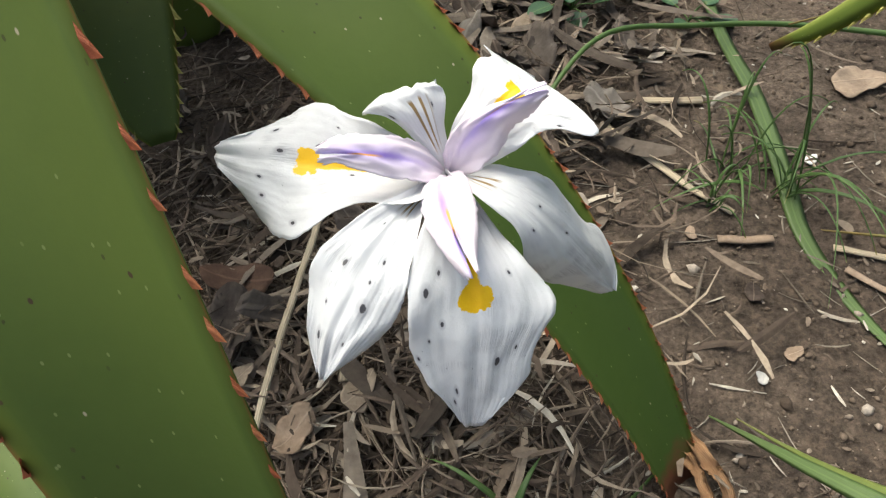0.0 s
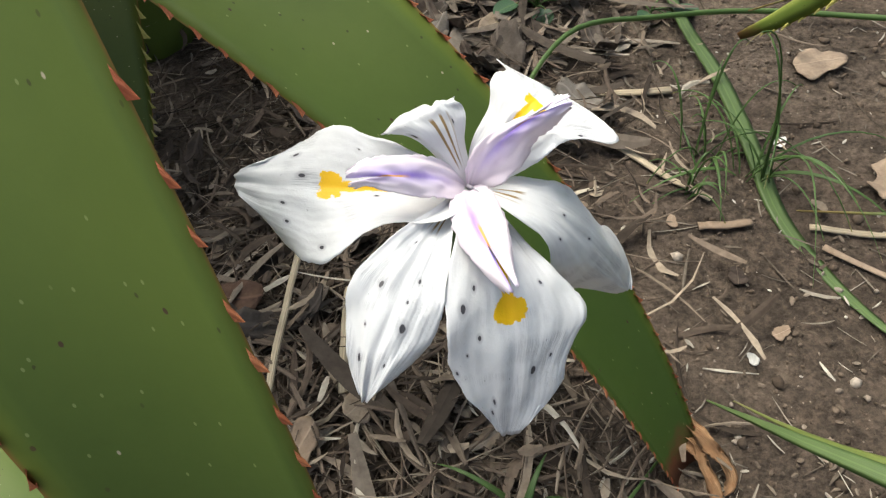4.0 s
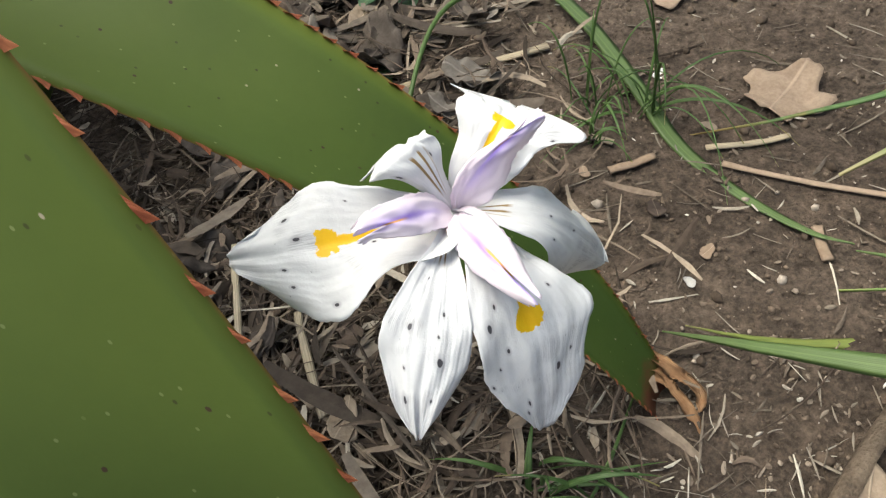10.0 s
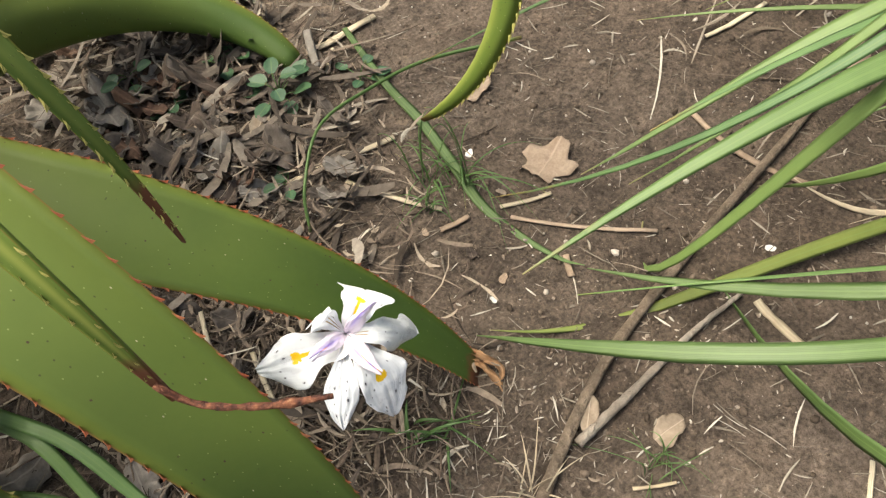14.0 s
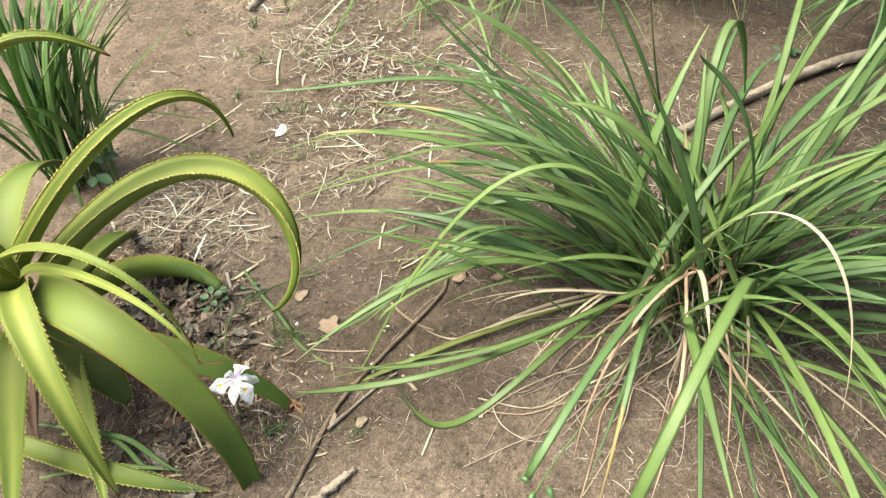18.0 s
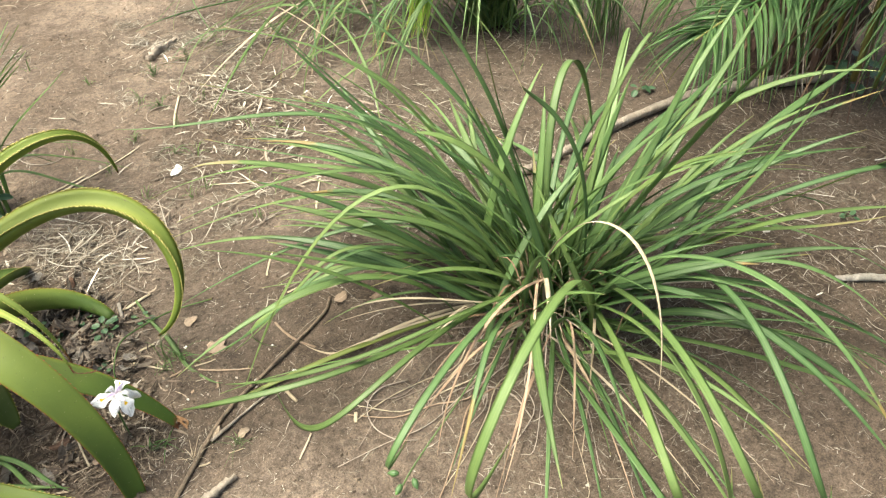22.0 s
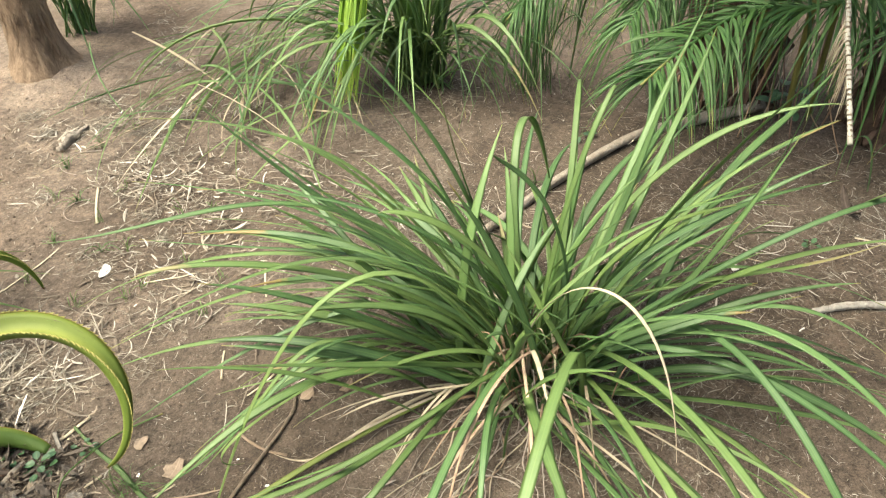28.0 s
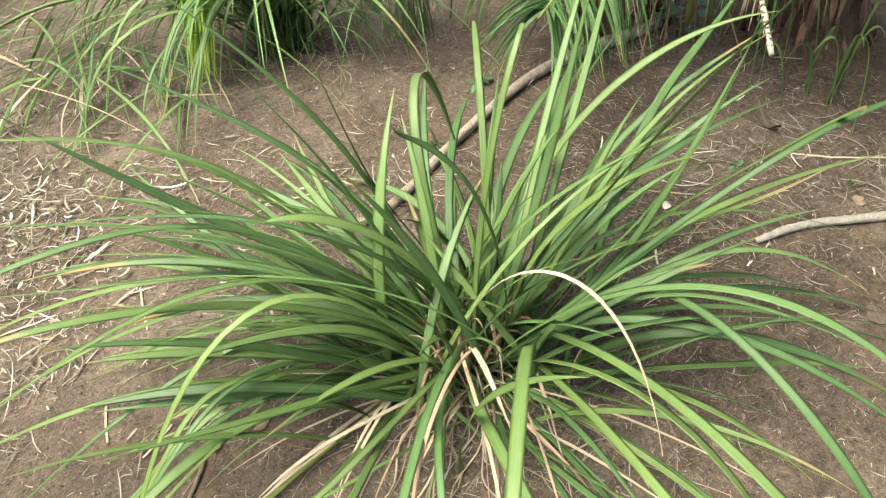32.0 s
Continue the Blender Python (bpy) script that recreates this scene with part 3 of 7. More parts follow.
gx, gy = axis_steps(-0.9, 3.3, 0.0125), axis_steps(-1.2, 3.2, 0.0125)
gverts = [(x, y, ground_z(x, y) if -3 < x < 6 and -4 < y < 6 else 0.0) for y in gy for x in gx]
W_ = len(gx)
gfaces = [(j * W_ + i, j * W_ + i + 1, (j + 1) * W_ + i + 1, (j + 1) * W_ + i) for j in range(len(gy) - 1) for i in range(W_ - 1)]
ground = tagged(new("ground", mesh("ground", gverts, gfaces, SOIL)), "bare brown garden soil, crumbly and trodden, with leaf litter", "soil", kind="structure")


# ---- aloe ----
SPINE_SHAPE = [(-1.1, 0, 0), (0.7, 0, 0), (-0.3, 0.05, 0.28), (-0.3, 0.05, -0.28), (0.3, 0.42, 0.12), (0.28, 0.42, -0.1), (0.85, 0.72, 0.1)]
SPINE_FACES = [(0, 2, 4), (2, 1, 4), (1, 3, 5), (3, 0, 5), (0, 4, 5), (1, 5, 4), (4, 6, 5), (4, 5, 6)][:6] + [(4, 1, 6), (1, 5, 6), (5, 4, 6)]
SPINE_UV = [(0.1, 0.1), (0.1, 0.3), (0.2, 0.5), (0.2, 0.7), (0.6, 0.5), (0.6, 0.6), (0.9, 0.5)]
SPINE_MESH = mesh("spine", SPINE_SHAPE, SPINE_FACES, ALOE_SPINE, SPINE_UV, False)
SPINE_PALE_MESH = mesh("spine", SPINE_SHAPE, SPINE_FACES, ALOE_SPINE_PALE, SPINE_UV, False)


def aloe_leaf(plant, pts, width, lime=False, roll=0.0, channel=0.3, thick=0.16, spine=0.0052, gap=0.012, tapering=0.55, pale_spines=False, dead_tip=None, n=46, turn=0.0, end=0.03, single=False, shift=0.0, skin=None):
    c = bezier(pts, n)
    u = np.linspace(0, 1, n)
    t, s, nn = frames(c, roll + turn * u)
    w = 0.5 * width * np.minimum(1.0, ((1 - u) / tapering) ** 0.72 * (1 - end) + end) * (1 - 0.12 * (1 - u) ** 3)
    c = c + s * (w * shift)[:, None]
    K = 9
    verts, uvs = [], []
    for i in range(n):
        ch = channel * w[i]
        th = thick * w[i] + 0.0012
        for k in range(K):                       # upper, hollow face
            v = -1 + 2 * k / (K - 1)
            verts.append(c[i] + s[i] * w[i] * v + nn[i] * ch * v * v)
            uvs.append((u[i], 0.5 + v / 2))
        for k in range(K - 2):                   # lower, rounded face
            v = 1 - 2 * (k + 1) / (K - 1)
            verts.append(c[i] + s[i] * w[i] * v + nn[i] * (ch * v * v - th * 2.2 * (1 - v * v) ** 0.6))
            uvs.append((u[i], 0.5 + v / 2 * 0.9))
    R = 2 * K - 2
    faces = [(i * R + k, i * R + (k + 1) % R, (i + 1) * R + (k + 1) % R, (i + 1) * R + k) for i in range(n - 1) for k in range(R)]
    faces.append(tuple((n - 1) * R + k for k in range(R)))
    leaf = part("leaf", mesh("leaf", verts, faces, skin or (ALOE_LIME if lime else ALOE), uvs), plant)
    # marginal spines, hooked towards the tip
    seg = np.linalg.norm(np.diff(c, axis=0), axis=1)
    run = np.concatenate([[0], np.cumsum(seg)])
    sv, sf, su = [], [], []
    spine_mat = ALOE_SPINE_PALE if pale_spines else ALOE_SPINE
    for sgn in (-1, 1):
        d = 0.02
        while d < run[-1] * 0.985:
            f = np.interp(d, run, np.arange(n))
            i = min(int(f), n - 2)
            q = f - i
            at = lambda a: a[i] * (1 - q) + a[i + 1] * q
            wi = at(w)
            e = at(c) + at(s) * wi * sgn + at(nn) * channel * wi
            out, fw, up = at(s) * sgn, at(t), at(nn)
            L = spine * (0.8 + 0.4 * rng.random()) * min(1.0, 0.35 + wi / (0.5 * width))
            d += gap * (0.8 + 0.4 * rng.random()) * (0.6 + 0.4 * min(1, wi / (0.4 * width)))
            if single:
                ob = part("spine", SPINE_PALE_MESH if pale_spines else SPINE_MESH, leaf)
                m = Matrix.Identity(4)
                for r in range(3):
                    m[r][0], m[r][1], m[r][2], m[r][3] = fw[r] * L, out[r] * L, up[r] * L, e[r] - out[r] * 0.0008
                ob.matrix_basis = m
                continue
            o = len(sv)
            sv += [e - out * 0.0008 + fw * p[0] * L + out * p[1] * L + up * p[2] * L for p in SPINE_SHAPE]
            su += SPINE_UV
            sf += [tuple(o + k for k in q) for q in SPINE_FACES]
    if not single:
        tagged(part("spine_row", mesh("spine_row", sv, sf, spine_mat, su, False), leaf), "small pale marginal spines", kind="stuff")
    if dead_tip is not None:
        dc = spline([c[-2]] + dead_tip, 18)
        rr = np.interp(np.linspace(0, 1, 18), [0, 0.12, 0.5, 0.9, 1], [0.0009, 0.00085, 0.00085, 0.0011, 0.0006]) * (1 + 0.2 * np.sin(np.arange(18) * 2.3) + 0.1 * np.sin(np.arange(18) * 4.1))
        part("dead_tip", tube("dead_tip", dc, rr, DEAD_TIP, 9, 0.16, 3), leaf, "shrivelled brown leaf tip")
    return leaf


aloe = thing("aloe_plant", tuple(on(-0.25, 0.62)), "large green aloe with arching spiny-edged leaves on the soil", "aloe")
part("stem", tube("stem", spline([on(-0.25, 0.62, -0.02), V(-0.25, 0.61, 0.12), V(-0.25, 0.6, 0.25)], 8), [0.055, 0.055, 0.052, 0.048, 0.04, 0.032, 0.026, 0.016], ALOE, 12), aloe)
ALOE_LEAVES = [
    # points, width, options
    ([(-0.231, 0.549, 0.299), (-0.188, 0.249, 0.55), (-0.017, 0.077, 0.32), (-0.063, 0.052, -0.05)], 0.092, dict(shift=0.06, roll=-19.6, turn=-4.3, tapering=0.73, end=0.37, single=True, spine=0.003, gap=0.0135)),
    ([(-0.231, 0.55, 0.299), (-0.262, 0.334, 0.281), (-0.004, 0.26, 0.283), (0.099, 0.153, -0.006)], 0.08, dict(roll=8.3, turn=-6.9, tapering=0.45, end=0.22, single=True, spine=0.0032, gap=0.0095)),
    ([(-0.24, 0.57, 0.33), (-0.181, 0.405, 0.508), (-0.046, 0.027, 0.617), (-0.05, 0.037, 0.435)], 0.026, dict(lime=True, roll=-38, channel=0.12, pale_spines=True, gap=0.010, spine=0.0024, single=True, tapering=1.1, dead_tip=[V(-0.0455, 0.0315, 0.440), V(-0.0392, 0.0262, 0.4395), V(-0.0293, 0.0213, 0.4366), V(-0.0155, 0.0148, 0.437)])),
    ([(-0.3, 0.6, 0.34), (-0.177, 0.386, 0.608), (-0.049, 0.163, 0.59), (-0.037, 0.143, 0.359)], 0.030, dict(skin=ALOE_MID, pale_spines=True, gap=0.011, spine=0.0042, tapering=1.0)),
    ([(-0.193, 0.594, 0.281), (0.335, 0.682, 0.561), (0.324, 0.189, 0.313), (0.172, 0.356, 0.097)], 0.084, dict(lime=True, skin=ALOE_LIME_TIP, pale_spines=True, channel=0.75, tapering=0.9, gap=0.011, spine=0.0075)),
    ([(-0.24, 0.65, 0.28), (-0.069, 0.633, 0.495), (0.252, 0.601, 0.7), (0.279, 0.598, 0.41)], 0.064, dict(lime=True, skin=ALOE_LIME_TIP, pale_spines=True, channel=0.8, tapering=0.95, gap=0.011, spine=0.0075)),
    ([(-0.28, 0.66, 0.3), (-0.172, 0.616, 0.938), (0.021, 0.537, 0.799), (0.084, 0.511, 0.736)], 0.045, dict(lime=True, pale_spines=True, channel=0.8, tapering=0.95, gap=0.009)),
    ([(-0.205, 0.609, 0.176), (-0.16, 0.743, 0.153), (0.094, 0.778, 0.069), (0.131, 0.58, 0.015)], 0.098, dict(skin=ALOE_BLUNT, roll=30, turn=32, channel=0.25, thick=0.55, tapering=0.8, end=0.22, pale_spines=True, spine=0.004)),
    ([(-0.203, 0.633, 0.203), (-0.182, 0.669, 0.204), (-0.013, 0.79, 0.167), (0.027, 0.957, -0.005)], 0.085, dict(skin=ALOE_BLUNT, channel=0.3, thick=0.4, tapering=0.7, end=0.25, pale_spines=True)),
    ([(-0.25, 0.56, 0.3), (-0.255, 0.399, 0.511), (-0.268, 0.172, 0.408), (-0.272, 0.120, 0.12)], 0.062, dict(lime=True, skin=ALOE_LIME_TIP, pale_spines=True, channel=0.4, tapering=0.6, end=0.05)),
    ([(-0.26, 0.55, 0.2), (-0.326, 0.457, 0.342), (-0.377, 0.384, 0.121), (-0.487, 0.228, 0.03)], 0.085, dict(lime=True, pale_spines=True)),
    ([(-0.22, 0.55, 0.18), (-0.262, 0.382, 0.182), (-0.269, 0.354, 0.079), (-0.316, 0.164, 0.02)], 0.06, dict(lime=True, pale_spines=True)),
    ([(-0.42, 0.44, 0.05), (-0.32, 0.28, 0.05), (-0.225, 0.165, 0.03), (-0.128, 0.088, 0.012)], 0.046, dict(pale_spines=True)),
    ([(-0.28, 0.66, 0.28), (-0.189, 0.782, 0.365), (-0.148, 0.836, 0.446), (-0.03, 0.994, 0.25)], 0.085, dict(pale_spines=True)),
    # four outer leaves, mostly out of sight, added to shade the mulch
    ([(-0.29, 0.62, 0.30), (-0.42, 0.66, 0.52), (-0.62, 0.72, 0.52), (-0.74, 0.76, 0.2)], 0.075, dict(lime=True, pale_spines=True, channel=0.6)),
    ([(-0.28, 0.65, 0.30), (-0.36, 0.80, 0.56), (-0.44, 0.98, 0.50), (-0.50, 1.08, 0.18)], 0.075, dict(lime=True, pale_spines=True, channel=0.6)),
    ([(-0.29, 0.58, 0.30), (-0.44, 0.50, 0.55), (-0.62, 0.38, 0.5), (-0.70, 0.30, 0.15)], 0.08, dict(lime=True, pale_spines=True, channel=0.6)),
    ([(-0.27, 0.57, 0.30), (-0.36, 0.42, 0.56), (-0.46, 0.24, 0.52), (-0.50, 0.14, 0.2)], 0.07, dict(lime=True, pale_spines=True, channel=0.6)),
    ([(-0.25, 0.6, 0.24), (-0.25, 0.58, 0.34), (-0.27, 0.55, 0.42), (-0.30, 0.53, 0.46)], 0.030, dict(lime=True, pale_spines=True, gap=0.008, tapering=0.9)),
    ([(-0.255, 0.605, 0.24), (-0.245, 0.61, 0.33), (-0.235, 0.59, 0.40), (-0.25, 0.57, 0.45)], 0.028, dict(lime=True, pale_spines=True, gap=0.008, tapering=0.9)),
    ([(-0.245, 0.61, 0.24), (-0.26, 0.63, 0.34), (-0.28, 0.64, 0.42), (-0.31, 0.62, 0.47)], 0.030, dict(lime=True, pale_spines=True, gap=0.008, tapering=0.9)),
    ([(-0.235, 0.57, 0.20), (-0.222, 0.5, 0.26), (-0.203, 0.42, 0.16), (-0.185, 0.372, 0.05)], 0.10, dict(skin=ALOE_OLIVE, pale_spines=True, end=0.16, tapering=0.38)),
]
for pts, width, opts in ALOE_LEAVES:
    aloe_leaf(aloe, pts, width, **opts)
for k, (az, L, z) in enumerate(((-112, 0.15, 0.15), (-95, 0.12, 0.13), (-125, 0.2, 0.14), (-145, 0.2, 0.14))):
    b = V(-0.25 + 0.03 * math.cos(radians(az)), 0.60 + 0.03 * math.sin(radians(az)), z)
    d = V(math.cos(radians(az)), math.sin(radians(az)), 0)
    c = bezier([b, b + d * L * 0.5 + V(0, 0, 0.04), b + d * L * 0.8 - V(0, 0, z * 0.3), b + d * L - V(0, 0, z - 0.008)], 20)
    v, f, u = strap(c, 0.055, 0.6, 0.002, 15 * math.sin(3 * k) + 20 * np.sin(np.arange(20) * 0.5 + k), 0.7, 0.8)
    part("dead_leaf", mesh("dead_leaf", v, f, DRY_BROWN if k % 2 else PALM_FIBRE, u), aloe, "withered brown leaf under the crown")


# ---- flower ----
FC = V(0.0062, 0.1383, 0.2274)
FN = norm(V(0.0, -0.63, 0.78))


KNOTS = np.array([0, 0.2, 0.4, 0.6, 0.8, 0.93, 1.0])


def profile(f, u):
    """A smooth line through the half-widths at the knots."""
    f = np.array((0.12,) + f)
    m = np.gradient(f, KNOTS)
    i = np.clip(np.searchsorted(KNOTS, u) - 1, 0, 5)
    h = KNOTS[i + 1] - KNOTS[i]
    q = (u - KNOTS[i]) / h
    return np.maximum(f[i] * (1 + 2 * q) * (1 - q) ** 2 + m[i] * h * q * (1 - q) ** 2 + f[i + 1] * q * q * (3 - 2 * q) + m[i + 1] * h * q * q * (q - 1), 0.01)


def petal(flower, material, tip, mid, width, tilt, droop, blunt, near, far, ruffle=0.0011, seed=0):
    """near, far: half-widths either side of the midline; tilt and droop run from base to tip; blunt: how far the rims fall short of the tip."""
    tip, mid = np.array(tip), np.array(mid)
    n, K = 60, 37
    c = bezier([FC, mid * 2 - (FC + tip) / 2, tip], n)
    uu = np.linspace(0, 1, n)
    t, s, nn = frames(c, tilt[0] + (tilt[1] - tilt[0]) * uu, np.cross(tip - FC, FN))
    wl, wr = 0.5 * width * profile(near, uu), 0.5 * width * profile(far, uu)
    g = Vector((seed * 3.1, seed * 1.7, 0.3))
    verts, uvs = [], []
    for i in range(n):
        u = uu[i]
        for k in range(K):
            v = -1 + 2 * k / (K - 1)
            w = wl[i] if v < 0 else wr[i]
            jag = 1 + (0.03 * noise.noise(Vector((u * 16, v * 2, seed * 5.0))) + 0.018 * noise.noise(Vector((u * 45, v, seed * 2.0)))) * min(1.0, u * 2)
            h = -(droop[0] + (droop[1] - droop[0]) * u) * (1 - 0.65 * u ** 9) * w * v * v
            h += ruffle * min(1.0, u * 2.5) * (0.15 + abs(v) ** 1.5) * noise.noise(Vector((u * 5.5, v * 1.7, 0)) + g) * 2.6
            h += 0.0005 * min(1.0, u * 2.5) * noise.noise(Vector((u * 9, v * 4.5, 4)) + g) + 0.00005 * noise.noise(Vector((u * 26, v * 20, 8)) + g)
            h -= 0.0007 * math.exp(-(v / 0.12) ** 2) * u
            back_u = min(1.0, u * (1 - blunt * abs(v) ** 2.2 * u ** 3)) * (n - 1)
            a = min(int(back_u), n - 2)
            at = c[a] + (c[a + 1] - c[a]) * (back_u - a)
            verts.append(at + s[i] * w * v * jag + nn[i] * h + t[i] * 0.0008 * noise.noise(Vector((v * 6, u, seed * 3.0))) * u)
            uvs.append((u, 0.5 + v / 2))
    N = n * K
    back = [verts[i * K + k] - nn[i] * (0.0003 if 0 < k < K - 1 else 0.0001) for i in range(n) for k in range(K)]
    faces = [(i * K + k, i * K + k + 1, (i + 1) * K + k + 1, (i + 1) * K + k) for i in range(n - 1) for k in range(K - 1)]
    faces += [tuple(N + q for q in f[::-1]) for f in faces]
    rim = [k for k in range(K)] + [i * K + K - 1 for i in range(1, n)] + [(n - 1) * K + k for k in range(K - 2, -1, -1)] + [i * K for i in range(n - 2, 0, -1)]
    faces += [(rim[j], rim[j - 1], N + rim[j - 1], N + rim[j]) for j in range(len(rim))]
    return part("petal", mesh("petal", verts + back, faces, material, uvs + uvs), flower)


flower = thing("iris_flower", tuple(on(0.0, 0.21)), "white wild iris flower with lilac centre and yellow marks, rain-spotted", "flower")
part("stem", tube("stem", spline([on(0.0, 0.21, -0.01), V(-0.002, 0.19, 0.11), V(0.003, 0.157, 0.195), FC - FN * 0.002], 20), [0.0022] * 14 + [0.0026, 0.003, 0.0032, 0.003, 0.0026, 0.002], LEAF, 8), flower, "slender green stalk")
PETALS = [
    # guide and its place, tip, middle, width, tilt, droop, blunt, half-widths, marks
    ("brown", 0.5, (-0.0001, 0.1502, 0.2414), (0.0010, 0.1420, 0.2474), 0.0218, (-5.8, -11.1), (0.35, 0.02), -0.18, (0.36, 0.65, 1.08, 0.72, 1.06, 0.13), (0.29, 0.54, 0.43, 0.48, 0.39, 0.11), ((0.38, 0.70, 0.35), (0.41, 0.05, 0.4))),
    ("brown", 0.3, (-0.0216, 0.0944, 0.2145), (-0.0095, 0.1116, 0.2322), 0.0227, (-4.0, 4.8), (-0.86, 0.82), 0.02, (0.21, 0.59, 0.88, 0.77, 0.41, 0.12), (0.23, 0.58, 0.87, 0.62, 0.39, 0.12), ((0.69, 0.33, 0.85), (0.49, 0.33, 0.45), (0.56, 0.70, 0.6), (0.85, 0.75, 0.7), (0.36, 0.65, 0.28), (0.59, 0.38, 0.35), (0.85, 0.35, 0.35), (0.72, 0.73, 0.3))),
    ("brown", 0.3, (0.0459, 0.1349, 0.1854), (0.0248, 0.1256, 0.2278), 0.0222, (59.5, -1.6), (-0.63, 1.27), -0.07, (0.59, 0.83, 1.01, 0.83, 0.93, 0.01), (0.62, 0.57, 0.81, 0.76, 0.32, 0.01), ((0.51, 0.45, 0.3), (0.67, 0.48, 0.3), (0.51, 0.80, 0.3))),
    ("yellow", 0.60, (-0.0464, 0.1422, 0.2359), (-0.0191, 0.1357, 0.2356), 0.0310, (-28.4, -5.3), (-1.20, 0.71), 0.11, (0.80, 0.66, 1.15, 0.89, 0.62, 0.36), (0.35, 0.63, 0.91, 0.75, 0.50, 0.32), ((0.77, 0.78, 0.6), (0.72, 0.58, 0.6), (0.79, 0.35, 0.4), (0.77, 0.22, 0.4), (0.41, 0.40, 0.4), (0.49, 0.85, 0.25), (0.62, 0.10, 0.4))),
    ("yellow", 0.54, (0.0075, 0.0946, 0.1900), (0.0106, 0.1089, 0.2236), 0.0329, (39.4, 4.9), (-0.24, 0.25), 0.10, (0.33, 0.71, 1.10, 0.78, 0.68, 0.38), (0.49, 0.79, 0.87, 0.76, 0.54, 0.32), ((0.77, 0.33, 0.75), (0.51, 0.88, 0.8), (0.44, 0.78, 0.5), (0.62, 0.75, 0.45), (0.87, 0.68, 0.5), (0.77, 0.96, 0.45), (0.46, 0.22, 0.4), (0.92, 0.72, 0.45), (0.69, 0.85, 0.3), (0.74, 0.20, 0.35))),
    ("yellow", 0.70, (0.0272, 0.1470, 0.2442), (0.0176, 0.1396, 0.2456), 0.0303, (0.7, 18.5), (0.17, 0.08), -0.15, (0.37, 0.47, 0.74, 0.78, 1.03, 0.13), (0.46, 0.64, 0.68, 0.91, 1.02, 0.06), ((0.77, 0.94, 0.4),)),
]
for k, (guide, at, tip, mid, width, tilt, droop, blunt, near, far, marks) in enumerate(PETALS):
    length = float(np.linalg.norm(np.array(tip) - FC))
    petal(flower, petal_material("petal_inner_white" if guide == "brown" else "petal_outer_white", guide, at, marks, (length, width)), tip, mid, width, tilt, droop, blunt, near, far, 0.0007, k + 1)


def style_arm(tip, mid, tilt, droop, near, far, seed):
    """An arched, crested arm whose end is slit into two ragged lobes."""
    tip, mid = np.array(tip), np.array(mid)
    n, K, width = 34, 21, 0.0104
    c = bezier([FC, mid * 2 - (FC + tip) / 2, tip], n)
    uu = np.linspace(0, 1, n)
    t, s, nn = frames(c, tilt[0] + (tilt[1] - tilt[0]) * uu, np.cross(tip - FC, FN))
    wl, wr = 0.5 * width * profile(near, uu), 0.5 * width * profile(far, uu)
    verts, uvs = [], []
    for i in range(n):
        u = uu[i]
        for side in (1, -1):
            for k in range(K):
                v = (-1 + 2 * k / (K - 1)) * side
                w = wl[i] if v < 0 else wr[i]
                reach = 1 - (0.30 * math.exp(-((v + 0.08) / 0.13) ** 2) + 0.05 * abs(v) ** 4) * u ** 5 + 0.05 * u ** 6 * noise.noise((v * 7, seed, 2.0))
                f = min(0.9999, u * reach) * (n - 1)
                a = min(int(f), n - 2)
                base = c[a] + (c[a + 1] - c[a]) * (f - a)
                rag = 1 + 0.12 * abs(v) ** 3 * noise.noise((u * 24, v * 4, seed))
                h = -(droop[0] + (droop[1] - droop[0]) * u) * w * v * v + 0.0008 * noise.noise((u * 7, v * 3, seed)) - 0.0009 * math.exp(-(v / 0.25) ** 2) * max(0.0, u - 0.3)
                verts.append(base + s[i] * w * v * rag * (1 if side > 0 else 0.99) + nn[i] * (h if side > 0 else h - 0.0004))
                uvs.append((u, 0.5 + v / 2))
    R = 2 * K
    faces = [(i * R + k, i * R + (k + 1) % R, (i + 1) * R + (k + 1) % R, (i + 1) * R + k) for i in range(n - 1) for k in range(R)]
    faces += [((n - 1) * R + k, (n - 1) * R + k + 1, (n - 1) * R + R - 2 - k, (n - 1) * R + R - 1 - k) for k in range(K - 1)]
    part("style_arm", mesh("style_arm", verts, faces, STYLE, uvs), flower, "lilac style arm")


style_arm((-0.0183, 0.1244, 0.2487), (-0.0046, 0.1303, 0.2417), (-18.6, -6.3), (-0.19, 0.46), (0.76, 0.86, 0.80, 0.52, 0.34, 0.39), (0.80, 0.93, 0.86, 0.80, 0.65, 0.42), 1)
style_arm((0.0110, 0.1016, 0.2366), (0.0049, 0.1215, 0.2378), (4.6, -6.7), (-0.31, 1.05), (0.95, 1.22, 1.20, 0.82, 0.47, 0.30), (0.58, 0.78, 0.86, 0.70, 0.55, 0.42), 2)
style_arm((0.0272, 0.1321, 0.2549), (0.0140, 0.1332, 0.2462), (-26.6, -3.6), (-0.58, 1.36), (0.60, 0.60, 0.31, 0.12, 0.28, 0.32), (1.05, 1.32, 0.96, 0.85, 0.57, 0.39), 3)


# ---- strap-leaved clumps ----
def leaf_on(plant, pts, width, material, roll=0.0, fold=0.18, taper=0.4, n=22, name="leaf", label=""):
    c = bezier(pts, n)
    v, f, u = strap(c, width, fold, 0.0007, roll, taper)
    return part(name, mesh(name, v, f, material, u), plant, label)


